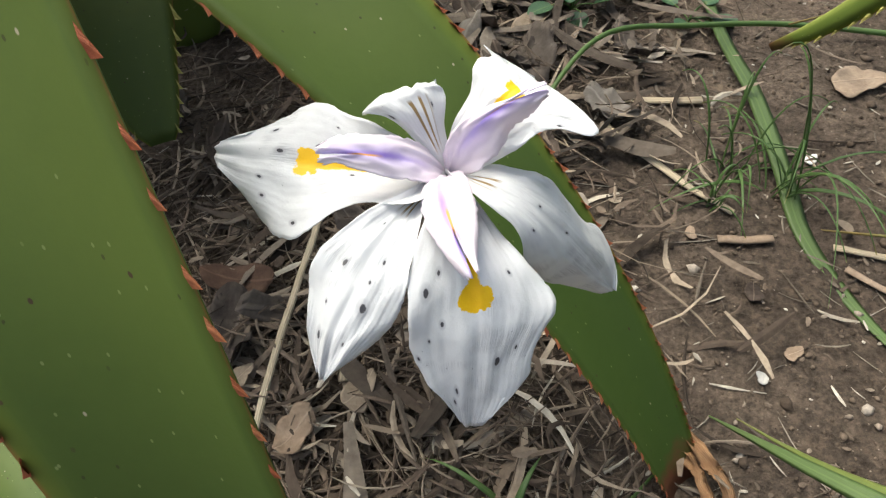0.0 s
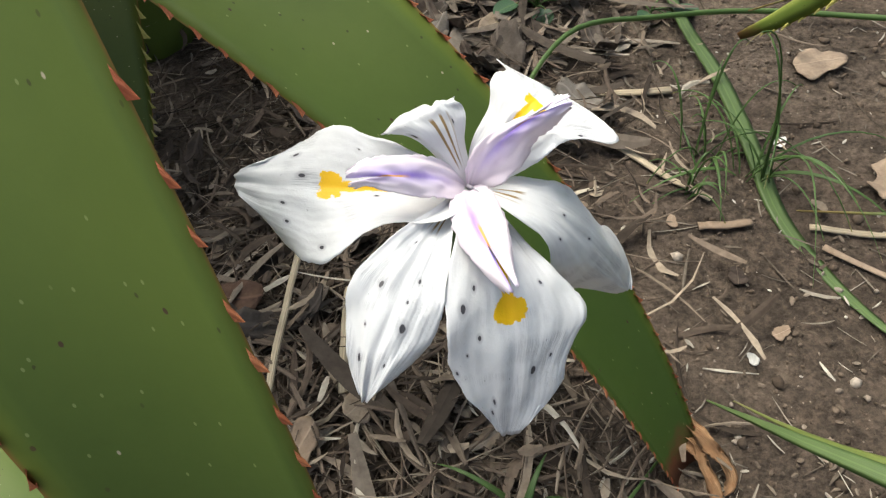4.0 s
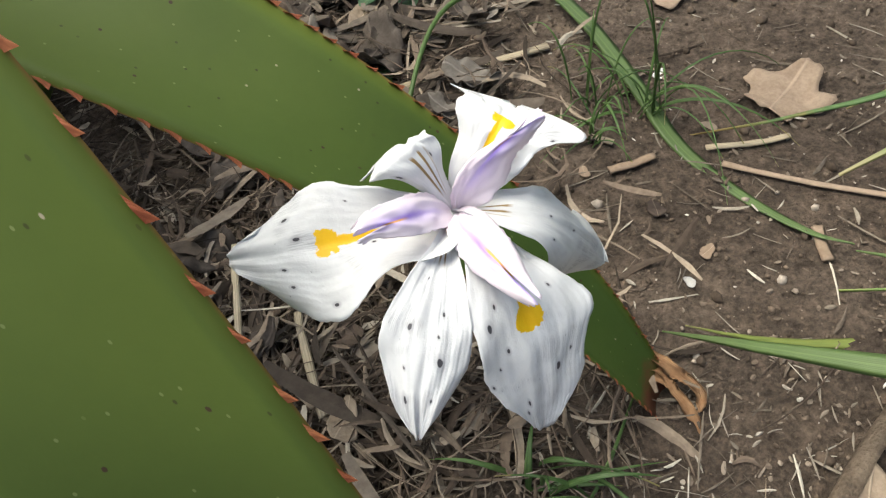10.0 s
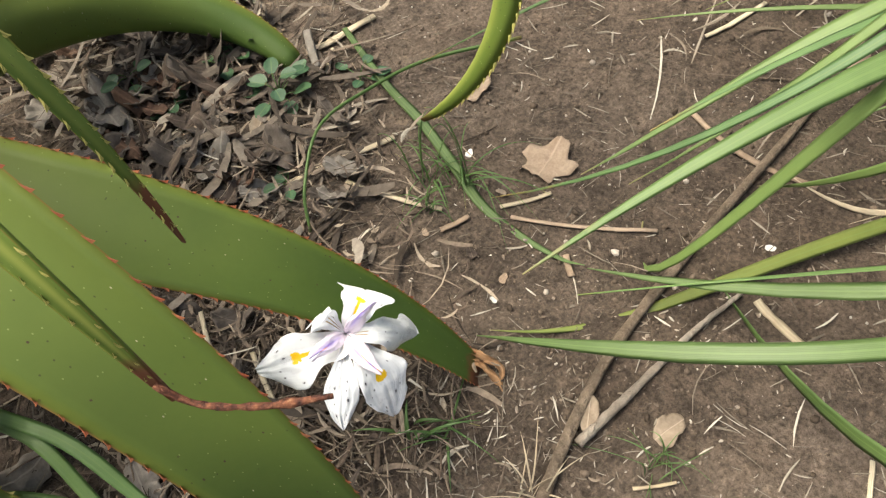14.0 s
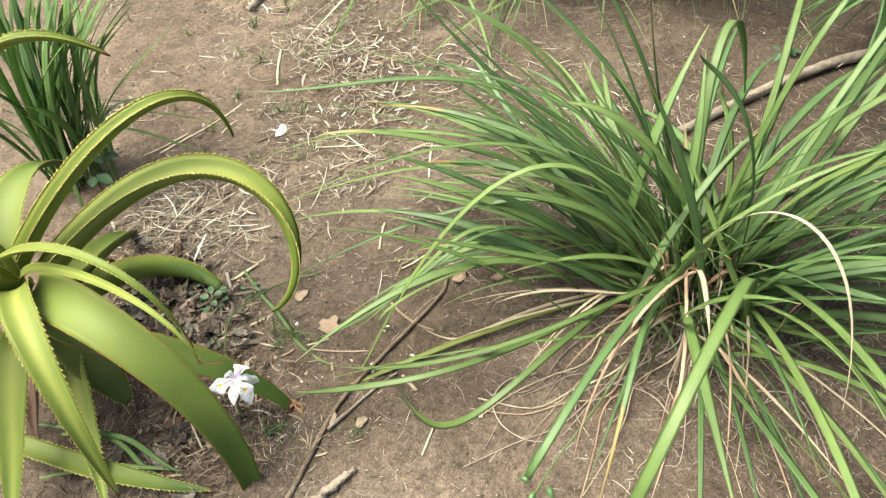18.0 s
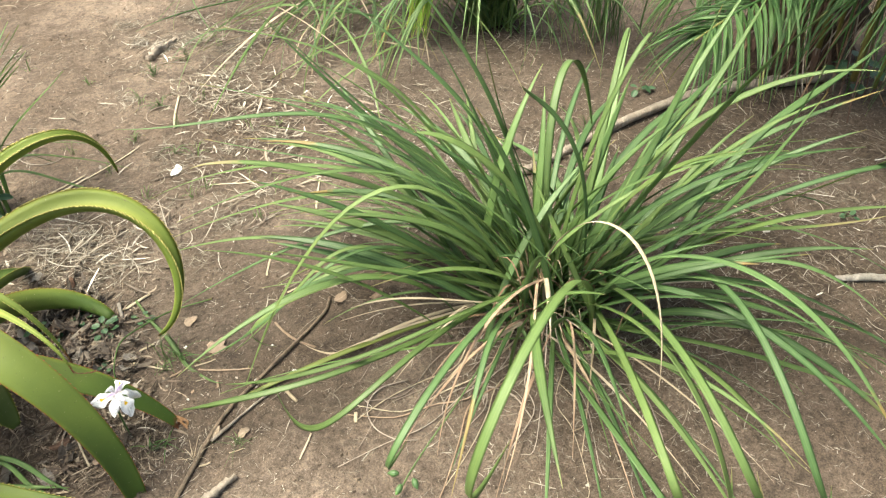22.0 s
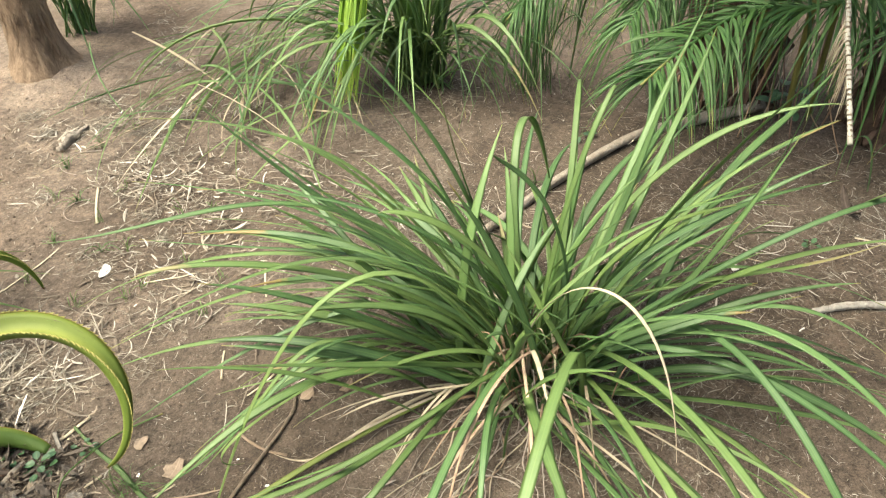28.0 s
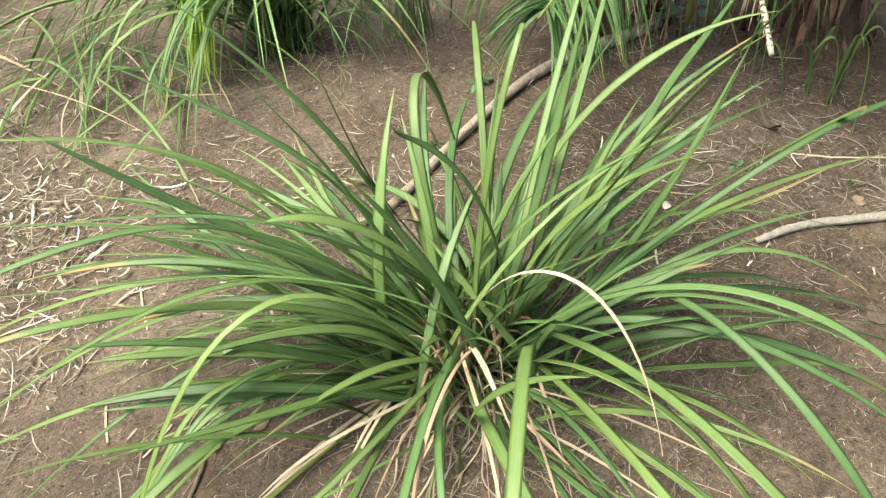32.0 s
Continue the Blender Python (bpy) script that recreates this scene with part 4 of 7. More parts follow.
def arch_pts(base, az, reach, rise, drop, bend=0.0):
    """Base, two handles and tip of an arching leaf. az in degrees from +x; drop: the tip's height."""
    d = V(math.cos(radians(az)), math.sin(radians(az)), 0)
    e = V(-d[1], d[0], 0) * bend * reach
    return [base, base + d * reach * 0.22 + V(0, 0, rise * 0.95), base + d * reach * 0.62 + e * 0.6 + V(0, 0, rise * 1.12), base + d * reach + e + V(0, 0, drop - base[2])]


def blade_pts(base, az, length, lift, bend=0.0, sag=13.0):
    """A long, nearly straight blade: lift is its slope in degrees, sag how far the tip falls off it."""
    def at(f, el, turn):
        a, e = radians(az + turn), radians(el)
        return base + V(math.cos(a) * math.cos(e), math.sin(a) * math.cos(e), math.sin(e)) * length * f
    tip = at(1.0, lift - sag, bend)
    tip[2] = max(tip[2], 0.008)
    return [base, at(0.3, lift + 1.3 * sag, 0), at(0.68, lift + 0.7 * sag, bend * 0.5), tip]


clump = thing("wild_iris_clump", tuple(on(1.0, -0.19)), "large fountain-shaped clump of green strap-like iris leaves", "clump", "strap-leaved clumps")


def hero(p0, p1, p2, p3, width, material, taper=0.32):
    """One leaf of the clump, by the four points of its curve."""
    leaf_on(clump, [p0, p1, p2, p3], width, material, rng.normal(0, 12), 0.11, taper, 28, label="dry straw-coloured leaf" if material in (DRY, DRY_PINK) else "")


hero((1.004, -0.184, 0.000), (0.860, 0.202, 0.747), (0.522, 0.257, 0.572), (0.277, 0.477, 0.592), 0.013, LEAF_DARK)
hero((1.048, -0.223, 0.000), (0.970, -0.136, 0.469), (0.819, -0.004, 0.573), (0.762, 0.050, 0.565), 0.030, LEAF_LIGHT)
hero((1.007, -0.189, 0.000), (1.164, 0.066, 0.538), (1.416, 0.137, 0.718), (1.455, 0.059, 0.224), 0.022, LEAF_LIGHT)
hero((1.004, -0.264, 0.000), (1.085, -0.279, 0.615), (1.025, -0.057, 0.574), (0.921, -0.120, 0.687), 0.017, LEAF_DARK)
hero((0.978, -0.161, 0.000), (0.882, -0.220, 0.534), (1.015, -0.473, 0.600), (0.823, -0.624, 0.239), 0.009, DRY)
hero((1.013, -0.220, 0.000), (1.207, -0.148, 0.486), (1.413, -0.018, 0.669), (1.521, 0.034, 0.550), 0.016, LEAF_LIGHT)
hero((0.991, -0.195, 0.000), (1.033, -0.183, 0.597), (1.207, -0.247, 0.819), (1.270, -0.184, 0.693), 0.014, LEAF_LIGHT)
hero((1.018, -0.193, -0.000), (1.458, -0.226, 0.275), (1.655, -0.364, 0.379), (1.759, -0.556, 0.521), 0.020, LEAF)
hero((0.982, -0.196, 0.000), (0.963, -0.565, 0.648), (1.282, -0.815, 0.811), (1.619, -0.904, 0.454), 0.013, LEAF_DARK)
hero((1.001, -0.188, 0.000), (0.961, -0.463, 0.532), (0.974, -0.728, 0.664), (0.885, -1.043, 0.378), 0.018, LEAF)
hero((1.017, -0.187, 0.003), (0.908, -0.159, 0.265), (0.456, -0.261, 0.240), (0.235, 0.186, 0.008), 0.0155, LEAF_PLAIN, 0.14)
hero((1.011, -0.096, 0.003), (0.451, -0.068, 0.108), (0.344, -0.166, 0.254), (0.111, 0.181, 0.022), 0.0155, LEAF_PLAIN, 0.14)
hero((1.004, -0.086, 0.004), (0.305, -0.256, 0.455), (0.208, -0.282, 0.047), (0.331, 0.131, -0.002), 0.0145, LEAF_PLAIN, 0.16)
hero((0.962, -0.107, 0.003), (0.541, 0.223, 0.406), (0.586, 0.058, 0.322), (0.291, 0.208, 0.069), 0.014, LEAF_LIGHT)
hero((1.005, -0.164, 0.003), (0.889, -0.024, 0.353), (0.729, 0.128, 0.417), (0.243, 0.501, 0.011), 0.012, LEAF)
hero((1.004, 0.112, 0.003), (0.655, 0.143, 0.150), (0.046, -0.169, 0.660), (0.367, 0.137, 0.085), 0.009, LEAF_LIGHT)
hero((1.120, -0.146, 0.003), (0.983, -0.574, 0.490), (0.462, -1.076, 0.383), (0.979, -0.824, -0.003), 0.019, LEAF_LIGHT)
hero((1.008, -0.166, 0.003), (0.990, -0.670, 0.525), (0.606, -0.968, 0.062), (0.949, -0.780, -0.004), 0.021, LEAF_LIGHT)
hero((1.117, -0.218, 0.003), (0.796, -0.586, 0.350), (0.461, -0.985, 0.274), (0.879, -0.662, -0.010), 0.018, LEAF_LIGHT)
hero((1.210, -0.289, 0.003), (1.281, -0.545, 0.547), (0.606, -1.093, 0.256), (1.060, -0.952, 0.003), 0.017, LEAF)
hero((1.148, -0.108, 0.003), (1.281, -0.413, 0.246), (1.381, -0.806, 0.674), (1.162, -0.750, 0.714), 0.024, LEAF_LIGHT)
hero((1.035, -0.139, 0.003), (1.081, -0.354, 0.381), (0.922, -0.522, 0.812), (0.887, -0.672, 1.042), 0.02, LEAF_DARK)
hero((1.150, -0.210, 0.003), (1.241, -0.107, 0.350), (1.538, -0.333, 0.606), (1.541, -0.589, 0.669), 0.019, LEAF_LIGHT)
hero((0.900, -0.245, 0.004), (0.688, 0.079, 1.243), (0.138, 0.049, -0.136), (0.311, 0.199, 0.004), 0.0135, LEAF_LIGHT)
hero((0.981, -0.175, 0.003), (1.181, -0.258, 0.257), (1.295, -0.236, 0.434), (1.359, -0.290, 0.781), 0.02, LEAF)
hero((1.152, -0.113, 0.002), (1.258, 0.160, 0.246), (1.024, -0.005, 0.322), (0.967, 0.063, 0.792), 0.02, LEAF_DARK)
hero((1.087, -0.203, 0.003), (1.044, 0.075, 0.309), (1.089, -0.042, 0.494), (0.968, 0.386, 0.833), 0.018, LEAF_DARK)
hero((1.091, -0.190, 0.003), (1.023, 0.123, 0.402), (1.071, 0.013, 0.455), (0.861, 0.492, 0.738), 0.022, LEAF)
hero((1.060, -0.222, 0.003), (0.999, -0.120, 0.232), (0.867, 0.102, 0.361), (0.678, 0.466, 0.717), 0.02, LEAF_DARK)
hero((1.104, -0.173, 0.003), (0.877, 0.188, 0.421), (0.936, 0.207, 0.658), (0.586, 0.568, 0.692), 0.016, LEAF_LIGHT)
hero((1.127, -0.182, 0.003), (0.921, 0.069, 0.279), (0.853, 0.197, 0.499), (0.510, 0.532, 0.587), 0.017, LEAF)
hero((1.083, -0.189, 0.003), (0.995, -0.016, 0.299), (0.775, 0.477, 0.417), (0.423, 0.941, 0.052), 0.017, LEAF_LIGHT)
hero((1.106, -0.156, 0.003), (0.876, 0.157, 0.321), (0.761, 0.360, 0.321), (0.357, 0.753, 0.031), 0.015, LEAF_LIGHT)
hero((1.082, -0.104, 0.003), (0.619, 0.169, 0.332), (0.510, 0.170, 0.177), (0.289, 0.268, 0.020), 0.015, LEAF_LIGHT)
hero((1.155, -0.173, 0.004), (0.827, -0.123, 0.339), (0.022, -0.526, 0.302), (0.460, -0.249, 0.026), 0.018, LEAF)
hero((1.076, -0.138, 0.003), (0.710, -0.228, 0.183), (0.697, -0.287, 0.341), (0.406, -0.451, 0.100), 0.016, LEAF)
hero((1.025, -0.320, 0.003), (0.887, -0.351, 0.812), (-0.079, -0.721, 0.293), (0.650, -0.393, -0.008), 0.024, LEAF_LIGHT)
hero((1.053, -0.177, 0.003), (0.889, 0.115, 0.403), (0.945, 0.131, 0.653), (0.585, 0.512, 0.713), 0.015, LEAF_LIGHT)
hero((1.075, -0.161, 0.003), (0.958, 0.169, 0.356), (0.925, 0.178, 0.238), (0.713, 0.582, 0.692), 0.018, LEAF_DARK)
hero((0.973, -0.158, 0.003), (0.904, -0.023, 0.404), (0.428, 0.241, 0.598), (0.359, 0.334, 0.520), 0.018, LEAF_LIGHT)
hero((1.063, -0.162, 0.003), (0.851, 0.008, 0.335), (0.783, 0.051, 0.631), (0.284, 0.299, 0.432), 0.018, LEAF_LIGHT)
hero((1.035, -0.172, 0.003), (0.830, -0.132, 0.184), (0.640, -0.077, 0.304), (0.346, 0.035, 0.485), 0.018, LEAF_LIGHT)
hero((1.034, -0.168, 0.003), (0.936, 0.061, 0.430), (0.780, 0.226, 0.340), (0.502, 0.582, 0.411), 0.015, LEAF)
hero((1.057, -0.158, 0.003), (1.119, -0.472, 0.276), (1.146, -0.551, 0.368), (1.161, -0.890, 0.261), 0.016, LEAF)
hero((1.084, -0.150, 0.003), (1.226, -0.556, 0.270), (1.298, -0.607, 0.404), (1.331, -0.875, 0.243), 0.014, LEAF)
hero((1.034, -0.220, 0.003), (1.152, -0.286, 0.384), (1.239, -0.538, 0.298), (1.473, -0.767, 0.423), 0.018, LEAF_LIGHT)
hero((1.046, -0.105, 0.003), (1.175, -0.644, 0.425), (1.299, -0.559, 0.886), (1.162, -0.599, 0.805), 0.016, LEAF_DARK)
hero((1.117, -0.122, 0.003), (0.893, -0.156, 0.253), (0.809, -0.366, 0.243), (0.509, -0.491, 0.020), 0.008, DRY_PINK)
hero((1.045, -0.215, 0.003), (0.981, -0.237, 0.312), (0.620, -0.226, 0.329), (0.479, -0.325, 0.020), 0.008, DRY_PINK)
hero((0.991, -0.185, 0.003), (0.947, -0.195, 0.263), (0.872, -0.279, 0.275), (0.771, -0.381, 0.222), 0.012, DRY)
hero((1.013, -0.165, 0.003), (0.704, -0.153, 0.205), (0.578, -0.151, 0.358), (0.409, -0.166, 0.429), 0.01, DRY)
hero((0.968, -0.085, 0.003), (0.292, 0.147, 0.043), (0.262, 0.092, -0.024), (0.123, 0.179, 0.022), 0.014, LEAF_YELLOW, 0.6)
hero((1.014, -0.123, 0.003), (0.562, 0.105, 0.083), (0.514, 0.000, -0.038), (0.445, 0.150, 0.022), 0.009, DRY)
hero((0.960, -0.078, 0.003), (0.595, 0.236, 0.457), (0.465, -0.027, 0.265), (0.208, 0.308, 0.001), 0.011, LEAF)
hero((1.007, -0.206, 0.003), (1.221, -0.203, 0.253), (1.480, -0.174, 0.501), (1.783, -0.169, 0.729), 0.018, LEAF_BRIGHT)
hero((1.022, -0.255, 0.002), (1.255, -0.233, 0.275), (1.566, -0.240, 0.509), (1.782, -0.203, 0.668), 0.018, LEAF_BRIGHT)
hero((1.019, -0.230, 0.003), (1.189, -0.173, 0.250), (1.356, -0.053, 0.399), (1.558, 0.057, 0.536), 0.018, LEAF_BRIGHT)
hero((1.095, -0.360, 0.003), (1.507, -0.365, 0.564), (1.576, -0.404, 0.401), (1.902, -0.492, 0.594), 0.02, LEAF)
hero((1.003, -0.216, 0.003), (1.186, -0.432, 0.191), (1.259, -0.490, 0.407), (1.336, -0.567, 0.693), 0.017, LEAF)
hero((1.009, -0.212, 0.003), (1.178, -0.339, 0.278), (1.270, -0.342, 0.524), (1.536, -0.587, 0.632), 0.016, LEAF_LIGHT)
g = np.random.default_rng(11)
for i in range(104):
    side = g.random()
    if side < 0.5:
        az = g.normal(128, 34)                  # the thick fan towards the tree
    elif side < 0.7:
        az = g.normal(-48, 30)
    else:
        az = g.uniform(-70, 190) if g.random() < 0.85 else g.uniform(190, 290)
    b = V(1.0, -0.19, 0) + V(math.cos(radians(az)), math.sin(radians(az)), 0) * abs(g.normal(0.05, 0.07))
    b = on(b[0], b[1], -0.005)
    lift = min(74, max(3, g.normal(33, 19)))
    m = LEAF if g.random() < 0.55 else (LEAF_LIGHT if g.random() < 0.6 else LEAF_DARK)
    pts = blade_pts(b, az + g.normal(0, 24), g.uniform(0.5, 0.95), lift, g.normal(0, 17), g.uniform(6, 26))
    if pts[3][0] > 0.5 or pts[3][1] > 0.1:       # few reach towards the path
        leaf_on(clump, pts, g.uniform(0.014, 0.025), m, g.normal(0, 18) + g.normal(0, 30) * np.linspace(0, 1, 22), 0.10, 0.28)
for i in range(44):                              # narrower, fresher leaves all through it
    az = g.normal(125, 40) if i % 3 else g.uniform(-80, 190)
    b = on(1.0 + g.normal(0, 0.08), -0.19 + g.normal(0, 0.08), -0.005)
    pts = blade_pts(b, az, g.uniform(0.5, 0.9), min(76, max(2, g.normal(30, 20))), g.normal(0, 10), g.uniform(8, 22))
    if pts[3][0] > 0.55 or pts[3][1] > 0.15:
        leaf_on(clump, pts, g.uniform(0.007, 0.015), LEAF_BRIGHT if g.random() < 0.5 else LEAF_LIGHT, g.normal(0, 20) + g.normal(0, 30) * np.linspace(0, 1, 22))
for i in range(34):                              # upright fans in the heart of it
    az = g.uniform(0, 360)
    b = on(1.02 + g.normal(0, 0.085), -0.17 + g.normal(0, 0.075), -0.005)
    leaf_on(clump, blade_pts(b, az, g.uniform(0.42, 0.72), g.uniform(52, 80), g.normal(0, 20), g.uniform(4, 16)), g.uniform(0.015, 0.025), (LEAF, LEAF_BRIGHT, LEAF, LEAF_LIGHT)[i % 4], g.normal(0, 35), 0.10, 0.3)
for i in range(12):                              # long leaves on the side of the palm
    az = g.uniform(-75, -5)
    b = on(1.05 + g.normal(0, 0.07), -0.19 + g.normal(0, 0.07), -0.005)
    leaf_on(clump, blade_pts(b, az, g.uniform(0.6, 0.85), g.uniform(36, 58), g.normal(0, 12), g.uniform(4, 14)), g.uniform(0.012, 0.020), (LEAF, LEAF_BRIGHT, LEAF_LIGHT)[i % 3], g.normal(0, 35), 0.10, 0.3)
for az, reach, rise, w_, m in ((-129, 0.60, 0.10, 0.012, LEAF), (-124, 0.50, 0.06, 0.009, LEAF_LIGHT), (-117, 0.66, 0.09, 0.014, LEAF), (-113, 0.46, 0.05, 0.009, LEAF), (-107, 0.68, 0.12, 0.015, LEAF_LIGHT),
                              (-102, 0.56, 0.06, 0.010, LEAF), (-97, 0.74, 0.10, 0.013, LEAF), (-88, 0.70, 0.07, 0.011, LEAF_LIGHT), (-146, 0.66, 0.09, 0.013, LEAF), (-156, 0.58, 0.07, 0.011, LEAF)):
    b = on(1.0 + g.normal(0, 0.03), -0.20 + g.normal(0, 0.03), 0.0)      # blades that droop to the soil in front
    leaf_on(clump, arch_pts(b, az, reach, rise, 0.006, g.normal(0, 0.06)), w_, m, g.normal(0, 16))
for i in range(8):                               # withered, twisted blades hanging among them
    az = g.uniform(-190, -118)
    b = on(1.0 + g.normal(0, 0.035), -0.20 + g.normal(0, 0.035), 0.0)
    leaf_on(clump, arch_pts(b, az, g.uniform(0.3, 0.62), g.uniform(0.04, 0.15), 0.006, g.normal(0, 0.12)), g.uniform(0.004, 0.010), (DRY_PINK, DRY)[i % 3 == 2], g.normal(0, 45) + 60 * np.sin(np.linspace(0, 7, 18) + i), 0.5, 0.4, 18, "leaf", "withered pinkish-tan leaf")
for i in range(14):                              # withered leaves lying under the clump
    az = g.uniform(0, 360)
    b = on(1.0 + g.normal(0, 0.05), -0.19 + g.normal(0, 0.05), 0.0)
    leaf_on(clump, arch_pts(b, az, g.uniform(0.25, 0.62), g.uniform(0.03, 0.12), 0.006, g.normal(0, 0.15)), g.uniform(0.004, 0.008), DRY if g.random() < 0.8 else DRY_BROWN, g.normal(0, 40), 0.5, 0.4, 16, "leaf", "withered papery leaf")


for i in range(46):                              # dry sheaths and broken stubs in the crown
    az = g.uniform(0, 360)
    b = on(1.0 + g.normal(0, 0.07), -0.20 + g.normal(0, 0.06), 0.0)
    leaf_on(clump, arch_pts(b, az, g.uniform(0.05, 0.18), g.uniform(0.05, 0.24), g.uniform(0.02, 0.2), g.normal(0, 0.3)), g.uniform(0.004, 0.010), DRY_BROWN if i % 3 else DRY, g.normal(0, 30), 0.5, 0.5, 10, "leaf", "dry straw-coloured sheath")


def simple_clump(at, count, height, spread, material, label, seed, width=0.014, upright=0.0):
    ob = thing("wild_iris_clump", tuple(on(*at)), label, "clump", "strap-leaved clumps")
    q = np.random.default_rng(seed)
    for i in range(count):
        az = q.normal(-5, 65) if upright else q.uniform(0, 360)
        b = on(at[0] + q.normal(0, 0.05), at[1] + q.normal(0, 0.05), -0.005)
        s = q.random()
        leaf_on(ob, arch_pts(b, az, spread * (0.3 + s), height * (0.95 - 0.4 * s), max(0.01, height * (1.1 - (1.1 - upright) * s)), q.normal(0, 0.1)), width * q.uniform(0.7, 1.2), material[int(q.integers(len(material)))], q.normal(0, 20), n=14)
    return ob


simple_clump((0.0, 1.28), 54, 0.55, 0.30, (LEAF_BRIGHT, LEAF_BRIGHT, LEAF, LEAF_BRIGHT), "upright green clump of strap leaves behind the aloe", 21, 0.021, 0.85)
second_clump = simple_clump((2.12, 1.14), 120, 0.72, 0.62, (LEAF, LEAF_LIGHT, LEAF_BRIGHT), "green strap-leaved clump by a dry leaf pile", 22, 0.018)
q = np.random.default_rng(61)
for i in range(75):                              # its long outer leaves spill over the soil on one side
    b = on(2.12 + q.normal(0, 0.06), 1.14 + q.normal(0, 0.06), 0.0)
    e = on(q.uniform(1.3, 1.95), q.uniform(1.0, 2.1), 0.006)
    top = q.uniform(0.35, 0.62)
    m = b + (e - b) * q.uniform(0.35, 0.5) + V(q.normal(0, 0.06), q.normal(0, 0.06), top)
    m2 = b + (e - b) * q.uniform(0.75, 0.92) + V(q.normal(0, 0.05), q.normal(0, 0.05), top * 0.7)
    leaf_on(second_clump, [b, m, m2, e], q.uniform(0.007, 0.015), (LEAF, LEAF_LIGHT, LEAF_BRIGHT, LEAF_LIGHT, LEAF_DARK)[i % 5], q.normal(0, 30), n=16)
for i in range(26):                              # and a few fall towards the palm
    b = on(2.12 + q.normal(0, 0.06), 1.14 + q.normal(0, 0.06), 0.0)
    e = on(q.uniform(1.95, 2.25), q.uniform(0.55, 0.9), q.uniform(0.006, 0.1))
    m = b + (e - b) * 0.4 + V(q.normal(0, 0.05), q.normal(0, 0.05), q.uniform(0.25, 0.45))
    m2 = b + (e - b) * 0.9 + V(0, 0, q.uniform(0.15, 0.32))
    leaf_on(second_clump, [b, m, m2, e], q.uniform(0.007, 0.013), (LEAF, LEAF_LIGHT)[i % 2], q.normal(0, 25), n=16)
simple_clump((1.55, 2.9), 40, 0.7, 0.5, (LEAF, LEAF_DARK), "green strap-leaved clump beside the tree trunk", 23, 0.02)
simple_clump((2.38, 0.72), 46, 0.62, 0.34, (LEAF, LEAF_DARK), "sparse thin-leaved clump between the palm and its neighbour", 27, 0.008)
simple_clump((2.37, -0.69), 8, 0.34, 0.12, (LEAF, LEAF_LIGHT), "small young tuft of upright strap leaves", 24, 0.016)


# ---- tree, palm, logs ----
def rough_trunk(name, parent, c, r, material, sides=20, rough=0.06, seed=0):
    return part(name, tube(name, c, r, material, sides, rough, seed), parent)


tree = thing("tree", tuple(on(1.19, 2.62)), "slender tree with pale brown flaking bark and a flared foot", "tree")
tv, tf, tu = [], [], []
TS, TZ = 64, np.concatenate([np.linspace(-0.06, 0.5, 70), np.linspace(0.52, 2.6, 50)])
for i, z in enumerate(TZ):
    for k in range(TS):
        a = 2 * math.pi * k / TS
        ca, sa = math.cos(a), math.sin(a)
        r = 0.095 + 0.085 * math.exp(-max(z, 0) / 0.09) * (1 + 0.35 * math.cos(3 * a + 1))
        r += 0.012 * noise.noise((ca * 2.2, sa * 2.2, z * 2.5)) + 0.009 * abs(noise.noise((ca * 6, sa * 6, z * 5))) + 0.004 * noise.noise((ca * 14, sa * 14, z * 22))
        tv.append((1.19 + 0.02 * math.sin(z * 2) + r * ca, 2.62 + r * sa, z))
        tu.append((z / 2.6, k / TS))
tf = [(i * TS + k, i * TS + (k + 1) % TS, (i + 1) * TS + (k + 1) % TS, (i + 1) * TS + k) for i in range(len(TZ) - 1) for k in range(TS)]
part("trunk", mesh("trunk", tv, tf, BARK, tu), tree)
for i in range(60):                              # loose flakes of bark
    a, z = rng.uniform(3.2, 6.2), rng.uniform(0.06, 0.8)
    d = V(math.cos(a), math.sin(a), 0)
    p = V(1.19, 2.62, z) + d * (0.101 + 0.08 * math.exp(-z / 0.09))
    L = rng.uniform(0.03, 0.11)
    v, f, u = strap(bezier([p, p + d * 0.006 - V(0, 0, L * 0.5), p + d * 0.012 - V(0, 0, min(L, z))], 6), rng.uniform(0.008, 0.026), 0.3, 0.0015, rng.normal(0, 12), 0.3)
    part("bark_flake", mesh("bark_flake", v, f, BARK, u), tree)
part("trunk", tube("trunk", spline([(1.19, 2.62, 2.55), (1.2, 2.63, 3.2), (1.17, 2.66, 4.1)], 14), np.linspace(0.095, 0.03, 14), BARK, 16, 0.05, 8), tree)
q = np.random.default_rng(83)
